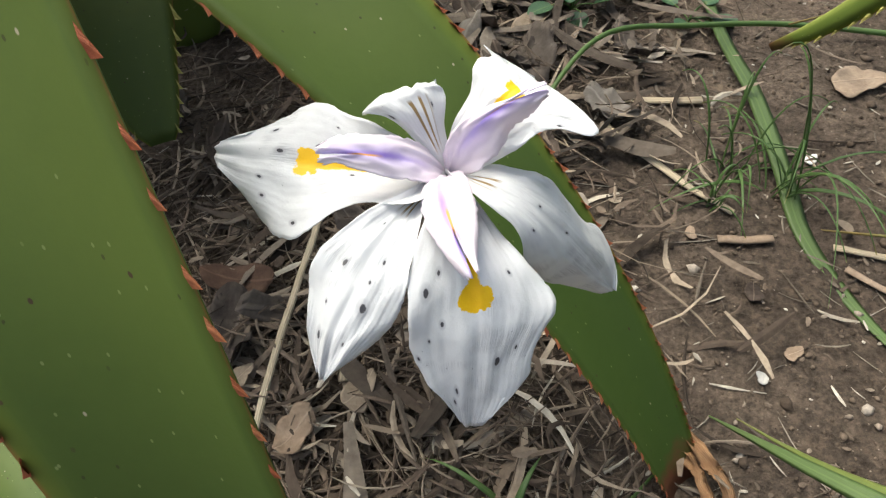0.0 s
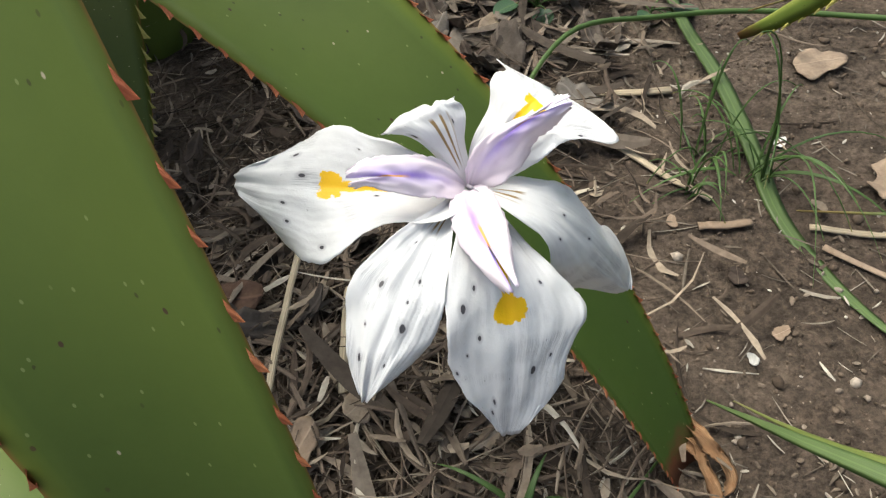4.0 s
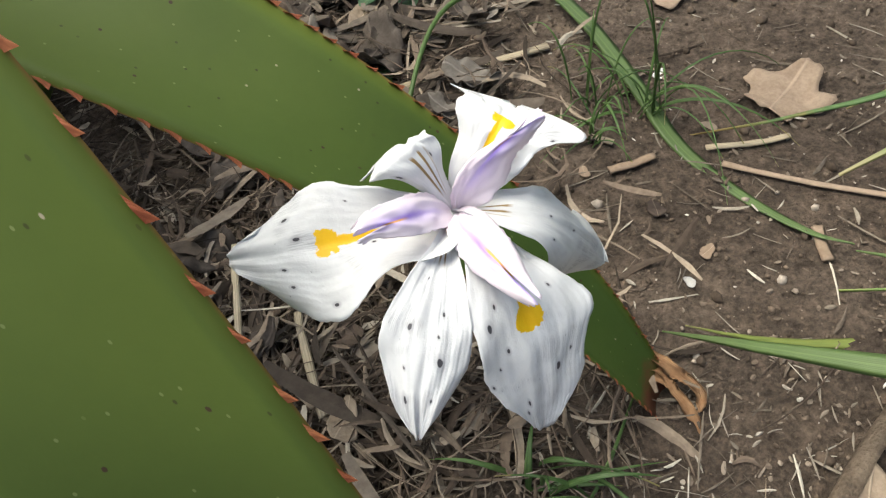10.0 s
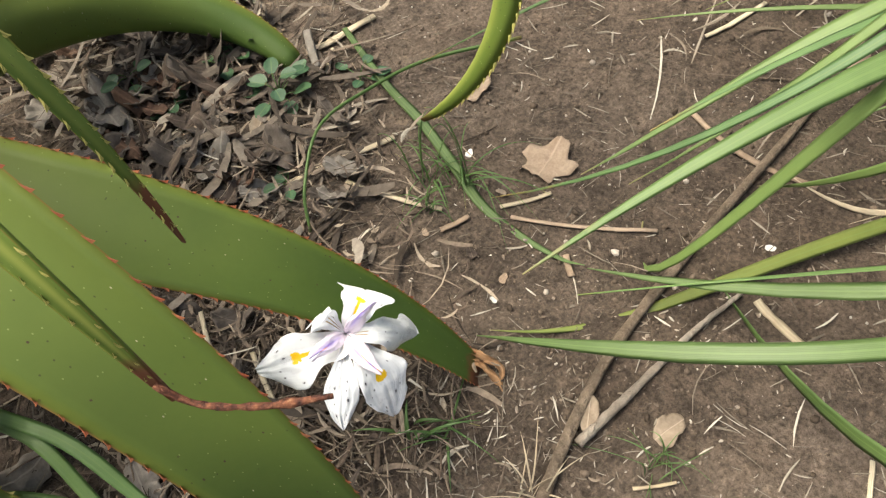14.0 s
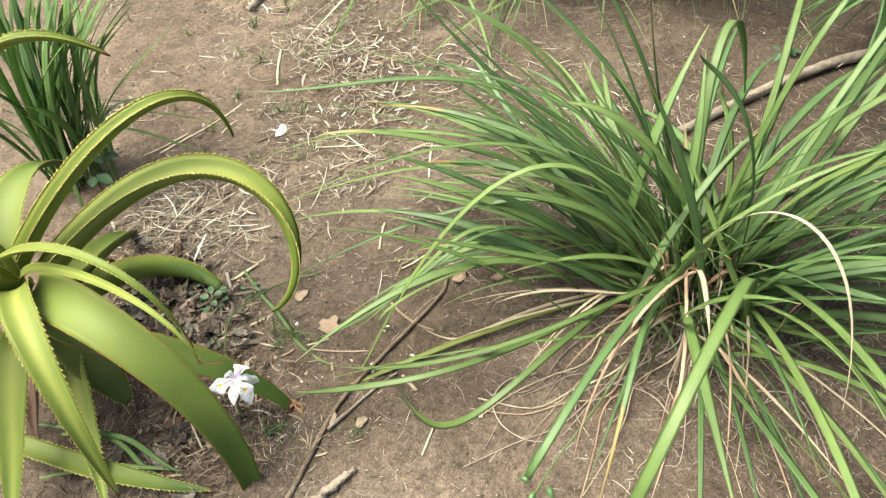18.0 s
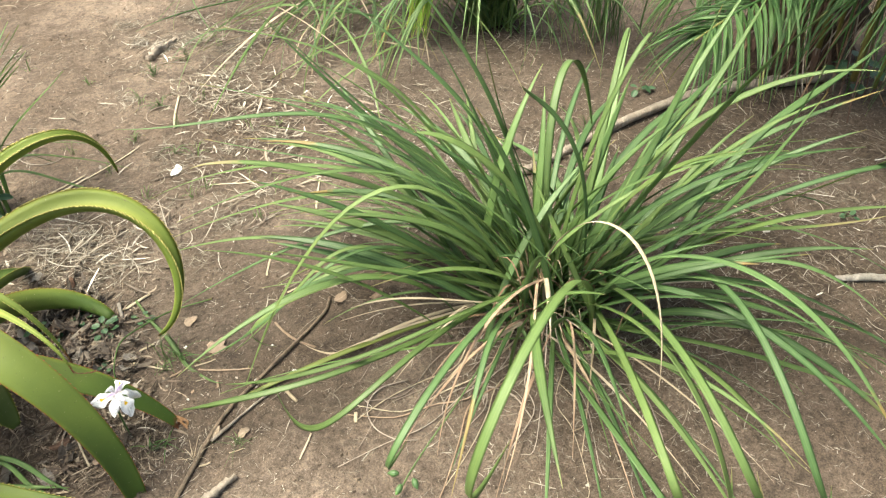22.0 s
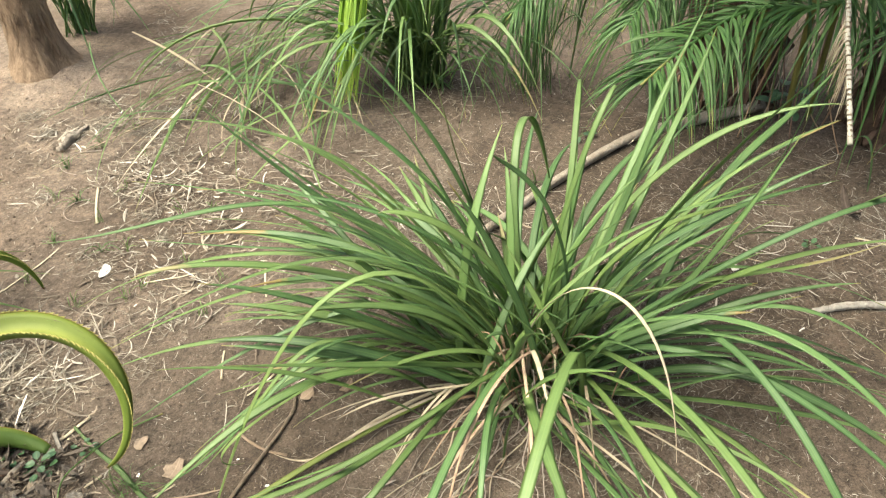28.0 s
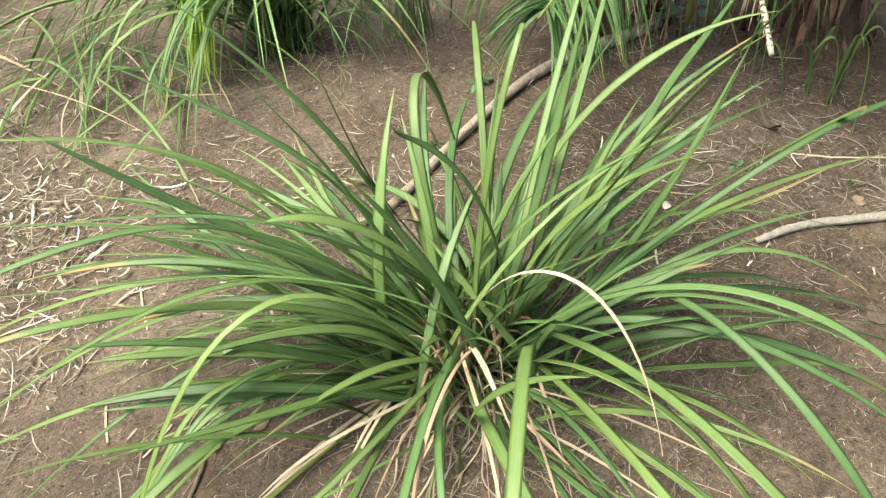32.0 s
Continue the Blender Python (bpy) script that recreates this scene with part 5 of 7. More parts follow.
for i in range(9):                               # limbs and leaves of an unseen crown, added overhead for shape and shade
    a = 0.7 * i + q.normal(0, 0.2)
    b = V(1.19, 2.63, 2.5 + 0.16 * i)
    e = b + V(math.cos(a) * q.uniform(0.6, 1.1), math.sin(a) * q.uniform(0.6, 1.1), q.uniform(0.4, 0.9))
    lc = bezier([b, (b + e) / 2 + V(0, 0, -0.08), e], 12)
    limb = part("limb", tube("limb", lc, np.linspace(0.035, 0.008, 12), BARK, 8, 0.06, i), tree)
    lv, lf, lu = [], [], []
    for j in range(70):
        at = lc[int(q.uniform(4, 11.9))] + q.normal(0, 0.13, 3)
        d = norm(q.normal(0, 1, 3) + V(0, 0, -0.3))
        w = norm(np.cross(d, q.normal(0, 1, 3)))
        L = q.uniform(0.05, 0.09)
        o = len(lv)
        lv += [at, at + d * L * 0.5 + w * L * 0.22, at + d * L, at + d * L * 0.5 - w * L * 0.22, at + d * L * 0.5 - np.cross(d, w) * 0.006]
        lu += [(0.1, 0.5), (0.4, 0.9), (0.8, 0.5), (0.4, 0.1), (0.4, 0.5)]
        lf += [(o, o + 1, o + 4), (o + 1, o + 2, o + 4), (o + 2, o + 3, o + 4), (o + 3, o, o + 4)]
    tagged(part("foliage", mesh("foliage", lv, lf, LEAF, lu), limb), "small green leaves", kind="stuff")
palm = thing("palm_tree", tuple(on(2.8, -0.25)), "shaggy palm with fibrous brown trunk bases", "palm")
for px_, py_, pr in ((2.86, -0.6, 0.16), (2.80, 0.08, 0.18)):
    zz = np.linspace(-0.05, 2.2, 34)
    rough_trunk("trunk", palm, np.stack([px_ + 0 * zz, py_ + 0 * zz, zz], 1), pr * (1 + 0.12 * np.sin(zz * 60)) + 0.05 * np.exp(-np.maximum(zz, 0) / 0.15), PALM_BARK, 22, 0.09, 6)


def log(name, pts, r0, r1, material, label, category="branch", sides=9, rough=0.1, n=30, seed=0):
    ob = new(name, tube(name, spline(pts, n), np.linspace(r0, r1, n), material, sides, rough, seed))
    return tagged(ob, label, category)


log("fallen_branch", [on(1.30, 0.34, 0.012), on(1.42, 0.272, 0.016), on(1.8, 0.235, 0.02), on(2.2, 0.165, 0.022), on(2.45, 0.02, 0.024), on(2.68, -0.13, 0.026)], 0.011, 0.022, WOOD, "long weathered branch lying on the soil by the clump")
log("fallen_branch", [on(1.66, -0.66, 0.01), on(1.76, -0.76, 0.014), on(1.88, -0.94, 0.014), on(2.05, -1.2, 0.015)], 0.009, 0.014, WOOD_PALE, "short bleached branch lying on the soil")
log("twig", [on(-0.06, -0.05, 0.004), on(0.03, 0.01, 0.005), on(0.178, 0.098, 0.006), on(0.337, 0.153, 0.006), on(0.54, 0.21, 0.006), on(0.6, 0.25, 0.006)], 0.0056, 0.0040, WOOD_DARK, "long dark twig lying on the soil", "twig")
log("twig", [on(0.128, 0.06, 0.01), on(0.19, 0.07, 0.006), on(0.267, 0.084, 0.005), on(0.33, 0.09, 0.004)], 0.0045, 0.002, WOOD, "thin grey forked twig on the soil", "twig")
log("log_piece", [on(0.018, -0.064, 0.008), on(0.055, -0.056, 0.010), on(0.095, -0.056, 0.010), on(0.124, -0.052, 0.006)], 0.011, 0.006, WOOD, "broken pale stump of dry stalk on the soil", "wood", 8, 0.32, 14, 4)
log("log_piece", [on(0.86, 1.88, 0.008), on(0.93, 1.92, 0.012), on(1.02, 1.95, 0.008)], 0.017, 0.012, WOOD, "stub of weathered wood lying on the soil", "wood", 9, 0.28, 14)


# ---- litter and small plants ----
STRAW = scatter_material("straw_pieces", [(0.0, (0.10, 0.08, 0.064)), (0.35, (0.165, 0.138, 0.112)), (0.72, (0.27, 0.235, 0.195)), (1.0, (0.50, 0.46, 0.40))])
MULCH = scatter_material("mulch_pieces", [(0.0, (0.036, 0.027, 0.021)), (0.4, (0.105, 0.078, 0.061)), (0.75, (0.19, 0.147, 0.115)), (1.0, (0.36, 0.295, 0.23))], 220)
BARK_BITS = scatter_material("torn_bark_and_leaf", [(0.0, (0.042, 0.033, 0.027)), (0.45, (0.098, 0.078, 0.064)), (0.8, (0.175, 0.145, 0.12)), (1.0, (0.38, 0.33, 0.28))], 180)
CRUMB = scatter_material("soil_crumbs", [(0.0, (0.062, 0.046, 0.035)), (0.6, (0.115, 0.086, 0.066)), (0.88, (0.17, 0.13, 0.10)), (0.94, (0.32, 0.27, 0.23)), (1.0, (0.5, 0.46, 0.41))], 420, 0.95)
PALE_BIT = scatter_material("pale_bits", [(0.0, (0.30, 0.25, 0.20)), (0.6, (0.46, 0.41, 0.35)), (1.0, (0.72, 0.69, 0.64))])
SHELL = dry_material("chalky_white", (0.55, 0.52, 0.47), (0.80, 0.78, 0.75), 200, 0.1)
WEED = blade_material("weed_blue_green", (0.048, 0.115, 0.06), (0.08, 0.165, 0.082), (0.08, 0.17, 0.08))
GRASS = blade_material("grass_green", (0.055, 0.115, 0.032), (0.11, 0.19, 0.055), (0.3, 0.25, 0.1))
LEAF_TAN = dead_leaf_material("dead_leaf_tan", (0.21, 0.15, 0.105), (0.36, 0.275, 0.205))
LEAF_GREY = dead_leaf_material("dead_leaf_grey", (0.058, 0.043, 0.035), (0.15, 0.115, 0.092))
LEAF_MOULD = dead_leaf_material("dead_leaf_mouldering", (0.046, 0.037, 0.032), (0.145, 0.12, 0.102))
LEAF_RUST = dead_leaf_material("dead_leaf_rusty", (0.06, 0.034, 0.024), (0.14, 0.085, 0.06))
LEAF_ASH = dead_leaf_material("dead_leaf_ashen", (0.14, 0.122, 0.105), (0.28, 0.25, 0.22))
LEAF_PALE = dead_leaf_material("dead_leaf_straw", (0.19, 0.145, 0.105), (0.34, 0.275, 0.21))


def pieces(name, label, category, spots, lengths, widths, material, seed, curl=0.25, stack=0.006, flat=0.25, rings=5):
    """Many small slivers, each with its own bend, lying on the soil; one object of kind stuff."""
    q = np.random.default_rng(seed)
    vs, fs, o = [], [], 0
    for x, y in spots:
        L = lengths[0] + (lengths[1] - lengths[0]) * q.random() ** 1.8
        w = (widths[0] + (widths[1] - widths[0]) * q.random() ** 1.5) / 2
        th = max(0.0004, w * flat * q.uniform(0.3, 1.0))
        a = q.uniform(0, 2 * math.pi)
        d, e = V(math.cos(a), math.sin(a), q.normal(0, 0.10)), V(-math.sin(a), math.cos(a), q.normal(0, 0.3))
        z = ground_z(x, y) + th + stack * q.random() ** 2
        bend, lift = q.normal(0, curl), abs(q.normal(0, curl * 0.35))
        c0 = V(x, y, z)
        for i in range(rings):
            s = i / (rings - 1) - 0.5
            c = c0 + d * L * s + e * bend * L * (s * s - 0.08) + V(0, 0, lift * L * s * s)
            k = w * (1 - 0.55 * (2 * abs(s)) ** 3) * (1 + 0.15 * q.normal())
            n = V(0, 0, th)
            vs += [c + e * k, c + n, c - e * k, c - n]
        for i in range(rings - 1):
            b = o + i * 4
            fs += [(b + j, b + (j + 1) % 4, b + 4 + (j + 1) % 4, b + 4 + j) for j in range(4)]
        fs += [(o + 3, o + 2, o + 1, o), tuple(o + (rings - 1) * 4 + j for j in range(4))]
        o += rings * 4
    return tagged(new(name, mesh(name, vs, fs, material, None, False)), label, category, kind="stuff")


def blob_spots(q, *areas):
    """Points in soft round patches: (x, y, spread x, spread y, count)."""
    out = []
    for x, y, sx, sy, n in areas:
        out += [(x + sx * q.normal(), y + sy * q.normal()) for _ in range(n)]
    return out


def patch_spots(q, *areas):
    """As blob_spots, but gathered in small heaps with bare soil between: a sixth number counts the heaps."""
    out = []
    for x, y, sx, sy, n, heaps in areas:
        for _ in range(heaps):
            cx, cy, r = x + sx * q.normal(), y + sy * q.normal(), q.uniform(0.02, 0.06)
            out += [(cx + r * q.normal(), cy + r * q.normal()) for _ in range(n // heaps)]
    return out


def box_spots(q, x0, x1, y0, y1, n):
    return [(q.uniform(x0, x1), q.uniform(y0, y1)) for _ in range(n)]


def crumbs(name, label, spots, size, material, seed):
    """Rounded lumps of soil and grit."""
    q = np.random.default_rng(seed)
    bm = bmesh.new()
    bmesh.ops.create_icosphere(bm, subdivisions=1, radius=1.0)
    base = np.array([v.co[:] for v in bm.verts])
    tri = [tuple(v.index for v in f.verts) for f in bm.faces]
    bm.free()
    vs, fs, o = [], [], 0
    for x, y in spots:
        r = size[0] + (size[1] - size[0]) * q.random() ** 3
        k = base * (1 + 0.22 * q.normal(size=(len(base), 1))) * r * q.uniform(0.6, 1.2, 3)
        a = q.uniform(0, 6.28)
        k = k @ np.array([[math.cos(a), math.sin(a), 0], [-math.sin(a), math.cos(a), 0], [0, 0, 1]])
        vs.append(k + V(x, y, ground_z(x, y) + r * 0.25))
        fs += [tuple(o + i for i in f) for f in tri]
        o += len(base)
    return tagged(new(name, mesh(name, np.vstack(vs), fs, material, None, True)), label, "soil", kind="stuff")


q = np.random.default_rng(31)
crumbs("soil_crumbs", "loose brown soil crumbs and grit", box_spots(q, -0.2, 0.75, -0.25, 0.75, 15000), (0.0004, 0.0017), CRUMB, 1)
crumbs("soil_crumbs", "scattered soil lumps over the bare ground", box_spots(q, -0.6, 2.6, -1.0, 2.4, 22000), (0.0008, 0.0042), CRUMB, 2)
pieces("leaf_mulch", "dark rotting leaf and bark mulch under the aloe", "mulch", blob_spots(q, (-0.07, 0.30, 0.07, 0.10, 900), (0.0, 0.50, 0.10, 0.12, 700), (-0.03, 0.21, 0.05, 0.045, 140), (-0.12, 0.7, 0.12, 0.15, 500), (-0.25, 0.25, 0.12, 0.15, 500)), (0.008, 0.05), (0.0008, 0.0055), MULCH, 3, 0.6, 0.018)
pieces("leaf_mulch", "fine brown stems and fibres of rotted litter", "mulch", blob_spots(q, (-0.06, 0.30, 0.07, 0.10, 1300), (0.0, 0.52, 0.10, 0.10, 600), (0.0, 0.18, 0.05, 0.035, 110), (-0.2, 0.3, 0.12, 0.12, 500)), (0.015, 0.09), (0.0005, 0.0018), MULCH, 4, 0.3, 0.014, 0.8)
pieces("straw_litter", "pale broken straw strewn over the soil", "straw", blob_spots(q, (0.16, 0.92, 0.13, 0.11, 520), (0.05, 0.64, 0.1, 0.1, 80)) + patch_spots(q, (1.15, 1.85, 0.24, 0.16, 1000, 9), (0.95, 1.5, 0.16, 0.22, 500, 6), (0.85, 1.1, 0.2, 0.2, 560, 7), (1.4, 1.9, 0.25, 0.25, 700, 7), (1.6, 2.5, 0.3, 0.3, 500, 6), (0.4, 1.6, 0.25, 0.3, 500, 7)), (0.012, 0.085), (0.001, 0.004), STRAW, 5, 0.35, 0.016, 0.5)
pieces("straw_litter", "thin dry stems and straw bits on trodden soil", "straw", box_spots(q, -0.3, 2.6, -1.1, 2.5, 14000), (0.006, 0.045), (0.0006, 0.0022), STRAW, 6, 0.16, 0.004, 0.6, 4)
pieces("straw_litter", "dry brown stems under the strap-leaved clump", "straw", blob_spots(q, (1.0, -0.2, 0.2, 0.2, 900), (1.5, -0.35, 0.25, 0.25, 600), (1.3, 0.35, 0.25, 0.2, 500), (2.1, -0.6, 0.2, 0.25, 500)), (0.02, 0.12), (0.0008, 0.003), STRAW, 7, 0.4, 0.012, 0.6)
pieces("straw_litter", "short crumbled chaff packed about the clump", "straw", blob_spots(q, (1.0, -0.2, 0.22, 0.22, 2600), (1.35, -0.45, 0.28, 0.25, 3000), (0.8, -0.45, 0.25, 0.2, 1800), (1.7, -0.2, 0.3, 0.3, 1800), (1.4, 0.5, 0.3, 0.3, 1600), (2.1, -0.4, 0.3, 0.3, 1500)), (0.004, 0.026), (0.0006, 0.0024), STRAW, 16, 0.4, 0.006, 0.5, 3)
pieces("straw_litter", "short pale chaff beneath the flower", "straw", blob_spots(q, (0.04, 0.11, 0.06, 0.04, 260), (0.12, 0.05, 0.09, 0.06, 150)), (0.004, 0.022), (0.0004, 0.0018), STRAW, 18, 0.15, 0.004, 0.5, 4)
pieces("pale_chips", "tiny pale husks and chips on the soil", "husks", box_spots(q, -0.1, 2.2, -0.8, 1.8, 2200), (0.0015, 0.0055), (0.0006, 0.0022), PALE_BIT, 8, 0.1, 0.001, 0.3, 3)
HUSK = scatter_material("seed_husks", [(0.0, (0.08, 0.06, 0.047)), (0.6, (0.16, 0.125, 0.098)), (0.94, (0.26, 0.215, 0.175)), (1.0, (0.5, 0.46, 0.4))], 500)
pieces("seed_husks", "small oval tan seed husks strewn over the soil", "husks", blob_spots(q, (0.14, 0.1, 0.08, 0.05, 300), (0.2, 0.2, 0.12, 0.1, 220), (0.3, 0.1, 0.15, 0.12, 200)) + box_spots(q, 0.0, 0.9, -0.5, 0.6, 600), (0.002, 0.0065), (0.001, 0.0026), HUSK, 14, 0.25, 0.001, 0.5, 5)
pieces("straw_litter", "short fine chaff scattered between the plants", "straw", box_spots(q, 0.02, 0.6, -0.15, 0.6, 420), (0.003, 0.02), (0.0004, 0.0014), STRAW, 9, 0.15, 0.002, 0.6, 4)


def stalk(p, q_, width, material=DRY, label="pale dry straw stalk lying on the soil", lift=0.003, name="dry_stalk", category="stalk", bow=0.03):
    a, b = np.array(p, dtype=float), np.array(q_, dtype=float)
    m = (a + b) / 2 + V(b[1] - a[1], a[0] - b[0]) * bow
    c = np.array([on(x, y, lift) for x, y in bezier([np.append(a, 0), np.append(m, 0), np.append(b, 0)], 9)[:, :2]])
    t, s, n = frames(c)
    w = width / 2
    verts, uvs = [], []
    for i in range(9):
        j = 1 + 0.08 * rng.normal()
        for k, (x, y) in enumerate(((1, 0), (0.6, 0.5), (-0.5, 0.55), (-1, 0.05), (-0.5, -0.4), (0.6, -0.4))):
            verts.append(c[i] + s[i] * w * x * j + n[i] * w * y * 0.7)
            uvs.append((i / 8, k / 6))
    faces = [(i * 6 + k, i * 6 + (k + 1) % 6, i * 6 + 6 + (k + 1) % 6, i * 6 + 6 + k) for i in range(8) for k in range(6)]
    faces += [(5, 4, 3, 2, 1, 0), tuple(48 + k for k in range(6))]
    return tagged(new(name, mesh(name, verts, faces, material, uvs)), label, category, "dry stalks on the ground")


stalk((0.005, 0.441), (0.169, 0.432), 0.0075, label="long flat split straw lying on the soil", bow=0.0)
stalk((0.048, 0.692), (0.118, 0.655), 0.009, bow=0.0)
stalk((0.150, 0.601), (0.243, 0.608), 0.010, label="broad pale broken stalk lying by the aloe")
stalk((0.177, 0.591), (0.153, 0.560), 0.006)
stalk((0.162, 0.623), (0.146, 0.566), 0.010, LEAF_ASH, "grey-brown torn strip of bark on the soil", lift=0.012)
stalk((0.098, 0.405), (0.16, 0.319), 0.0055, bow=0.05)
stalk((0.209, 0.29), (0.26, 0.276), 0.005)
stalk((0.211, 0.275), (0.315, 0.183), 0.0045, LEAF_TAN, "thin curved brown stalk lying on the soil", bow=0.06)
stalk((0.146, 0.299), (0.177, 0.297), 0.006, LEAF_TAN, "short brown chip of stalk on the soil")
stalk((0.228, 0.209), (0.218, 0.187), 0.0065, LEAF_TAN, "short tan piece of hollow stem on the soil")
stalk((0.527, 0.352), (0.615, 0.351), 0.006)
stalk((0.337, 0.078), (0.338, 0.025), 0.009, label="broad bleached piece of stalk on the soil")
stalk((0.442, 0.282), (0.469, 0.135), 0.007, LEAF_TAN, "curved brown dry leaf stalk on the soil", bow=0.14)
stalk((0.225, 1.235), (0.341, 1.255), 0.009)
stalk((0.335, 1.25), (0.545, 1.307), 0.006)
stalk((0.18, 1.261), (0.335, 1.272), 0.007)
stalk((0.814, 1.528), (0.688, 1.32), 0.009)
stalk((0.589, 0.522), (0.522, 0.449), 0.006)
stalk((0.077, 0.029), (0.1, 0.018), 0.0055)
stalk((0.143, 0.01), (0.173, -0.005), 0.003)
stalk((0.422, -0.101), (0.404, -0.122), 0.010, label="short bleached chip of cane on the soil")
stalk((-0.061, 0.281), (-0.064, 0.212), 0.005, lift=0.014)
stalk((-0.085, 0.345), (-0.105, 0.184), 0.0045, lift=0.018)
stalk((0.252, -0.113), (0.311, -0.073), 0.004)
stalk((2.079, -0.65), (2.156, -0.92), 0.008)
stalk((1.738, -0.225), (1.8, -0.477), 0.006)
stalk((1.3, 0.62), (1.42, 0.5), 0.008)
stalk((0.62, 0.95), (0.74, 0.86), 0.006)
stalk((0.9, 0.72), (0.8, 0.6), 0.006)


def flat_leaf(name, at, size, outline, material, label, category="leaf", seed=0, curl=0.25, spin=0.0, up=0.004, crumple=0.10):
    """A dead leaf with a lobed outline, cupped and lying on the soil. outline(a): radius by angle."""
    n, R = 48, 6
    verts, uvs = [on(at[0], at[1], up)], [(0.5, 0.5)]
    for r in range(1, R + 1):
        for k in range(n):
            a = 2 * math.pi * k / n
            rad = size * outline(a) * r / R
            x, y = rad * math.cos(a + spin), rad * math.sin(a + spin)
            h = curl * rad * rad / size * (0.4 + 0.6 * math.cos(2 * a + seed)) + crumple * size * noise.noise((x * 3 / size, y * 3 / size, seed)) * r / R
            verts.append(on(at[0] + x, at[1] + y, up + max(-up * 0.6, h)))
            uvs.append((0.5 + 0.5 * r / R * math.cos(a), 0.5 + 0.5 * r / R * math.sin(a)))
    faces = [(0, 1 + k, 1 + (k + 1) % n) for k in range(n)]
    faces += [(1 + r * n + k, 1 + (r + 1) * n + k, 1 + (r + 1) * n + (k + 1) % n, 1 + r * n + (k + 1) % n) for r in range(R - 1) for k in range(n)]
    N = len(verts)
    top = list(faces)
    verts += [v - V(0, 0, 0.0006) for v in verts]
    faces = top + [tuple(N + i for i in f[::-1]) for f in top] + [(1 + (R - 1) * n + k, N + 1 + (R - 1) * n + k, N + 1 + (R - 1) * n + (k + 1) % n, 1 + (R - 1) * n + (k + 1) % n) for k in range(n)]
    return tagged(new(name, mesh(name, verts, faces, material, uvs + uvs)), label, category, "dead leaves on the ground")


def shred(a):
    return 1.0 / math.sqrt(math.cos(a) ** 2 + (math.sin(a) / 0.27) ** 2) * (1 + 0.16 * math.sin(3 * a + 1) + 0.09 * math.sin(7 * a + 2) + 0.05 * math.sin(13 * a))


def lobed(a):
    return 0.62 + 0.24 * abs(math.cos(2.5 * a + 0.3)) ** 2 + 0.12 * math.cos(a) + 0.06 * math.sin(4 * a + 2) + 0.035 * math.sin(9 * a) + 0.025 * math.sin(14 * a)


def oval(a):
    return 1.0 / math.sqrt((math.cos(a) / 1.0) ** 2 + (math.sin(a) / 0.5) ** 2) * (1 + 0.04 * math.sin(7 * a))


def scrap(a):
    return 0.74 + 0.16 * math.sin(2 * a + 1) + 0.07 * math.sin(3 * a + 2) + 0.04 * math.sin(5 * a) + 0.02 * math.sin(11 * a)


flat_leaf("dead_leaf", (0.278, 0.308), 0.0345, lobed, LEAF_TAN, "tan lobed dead leaf lying on the bare soil", seed=1, spin=0.5)
flat_leaf("dead_leaf", (0.277, 0.439), 0.022, scrap, LEAF_TAN, "small pinkish tan dead leaf on the soil", seed=2)
flat_leaf("dead_leaf", (0.195, 0.03), 0.017, scrap, LEAF_PALE, "crumpled straw-coloured dead leaf on the soil", seed=3, curl=0.5)
flat_leaf("dead_leaf", (0.150, 0.075), 0.016, oval, LEAF_PALE, "pale dry leaf lodged against a twig", seed=4, curl=0.4, spin=0.8, up=0.011)
flat_leaf("dead_leaf", (0.62, 0.23), 0.024, scrap, LEAF_TAN, "reddish brown dead leaf by the clump", seed=5, curl=0.5)
flat_leaf("dead_leaf", (0.70, 0.17), 0.022, oval, LEAF_TAN, "small brown dead leaf under the strap leaves", seed=6, curl=0.5)
flat_leaf("dead_leaf", (2.19, -0.6), 0.055, shred, LEAF_GREY, "grey-brown curled dead leaf lying on the soil", seed=7, curl=0.9, spin=0.9, up=0.012)
flat_leaf("dead_leaf", (1.52, 0.42), 0.045, oval, LEAF_GREY, "dark grey dead leaf behind the clump", seed=8, curl=0.35, spin=0.7, up=0.008)
flat_leaf("dead_leaf", (1.93, -0.87), 0.024, scrap, LEAF_TAN, "orange-tan dead leaf beside a branch", seed=9, curl=0.4)
flat_leaf("dead_leaf", (1.72, -0.42), 0.018, scrap, SHELL, "pale bleached scrap of leaf on the soil", seed=10, curl=0.5)
STRAW_PALE = scatter_material("bleached_leaf_scraps", [(0.0, (0.10, 0.076, 0.058)), (0.5, (0.185, 0.148, 0.117)), (0.85, (0.29, 0.245, 0.20)), (1.0, (0.52, 0.475, 0.41))])
q = np.random.default_rng(36)
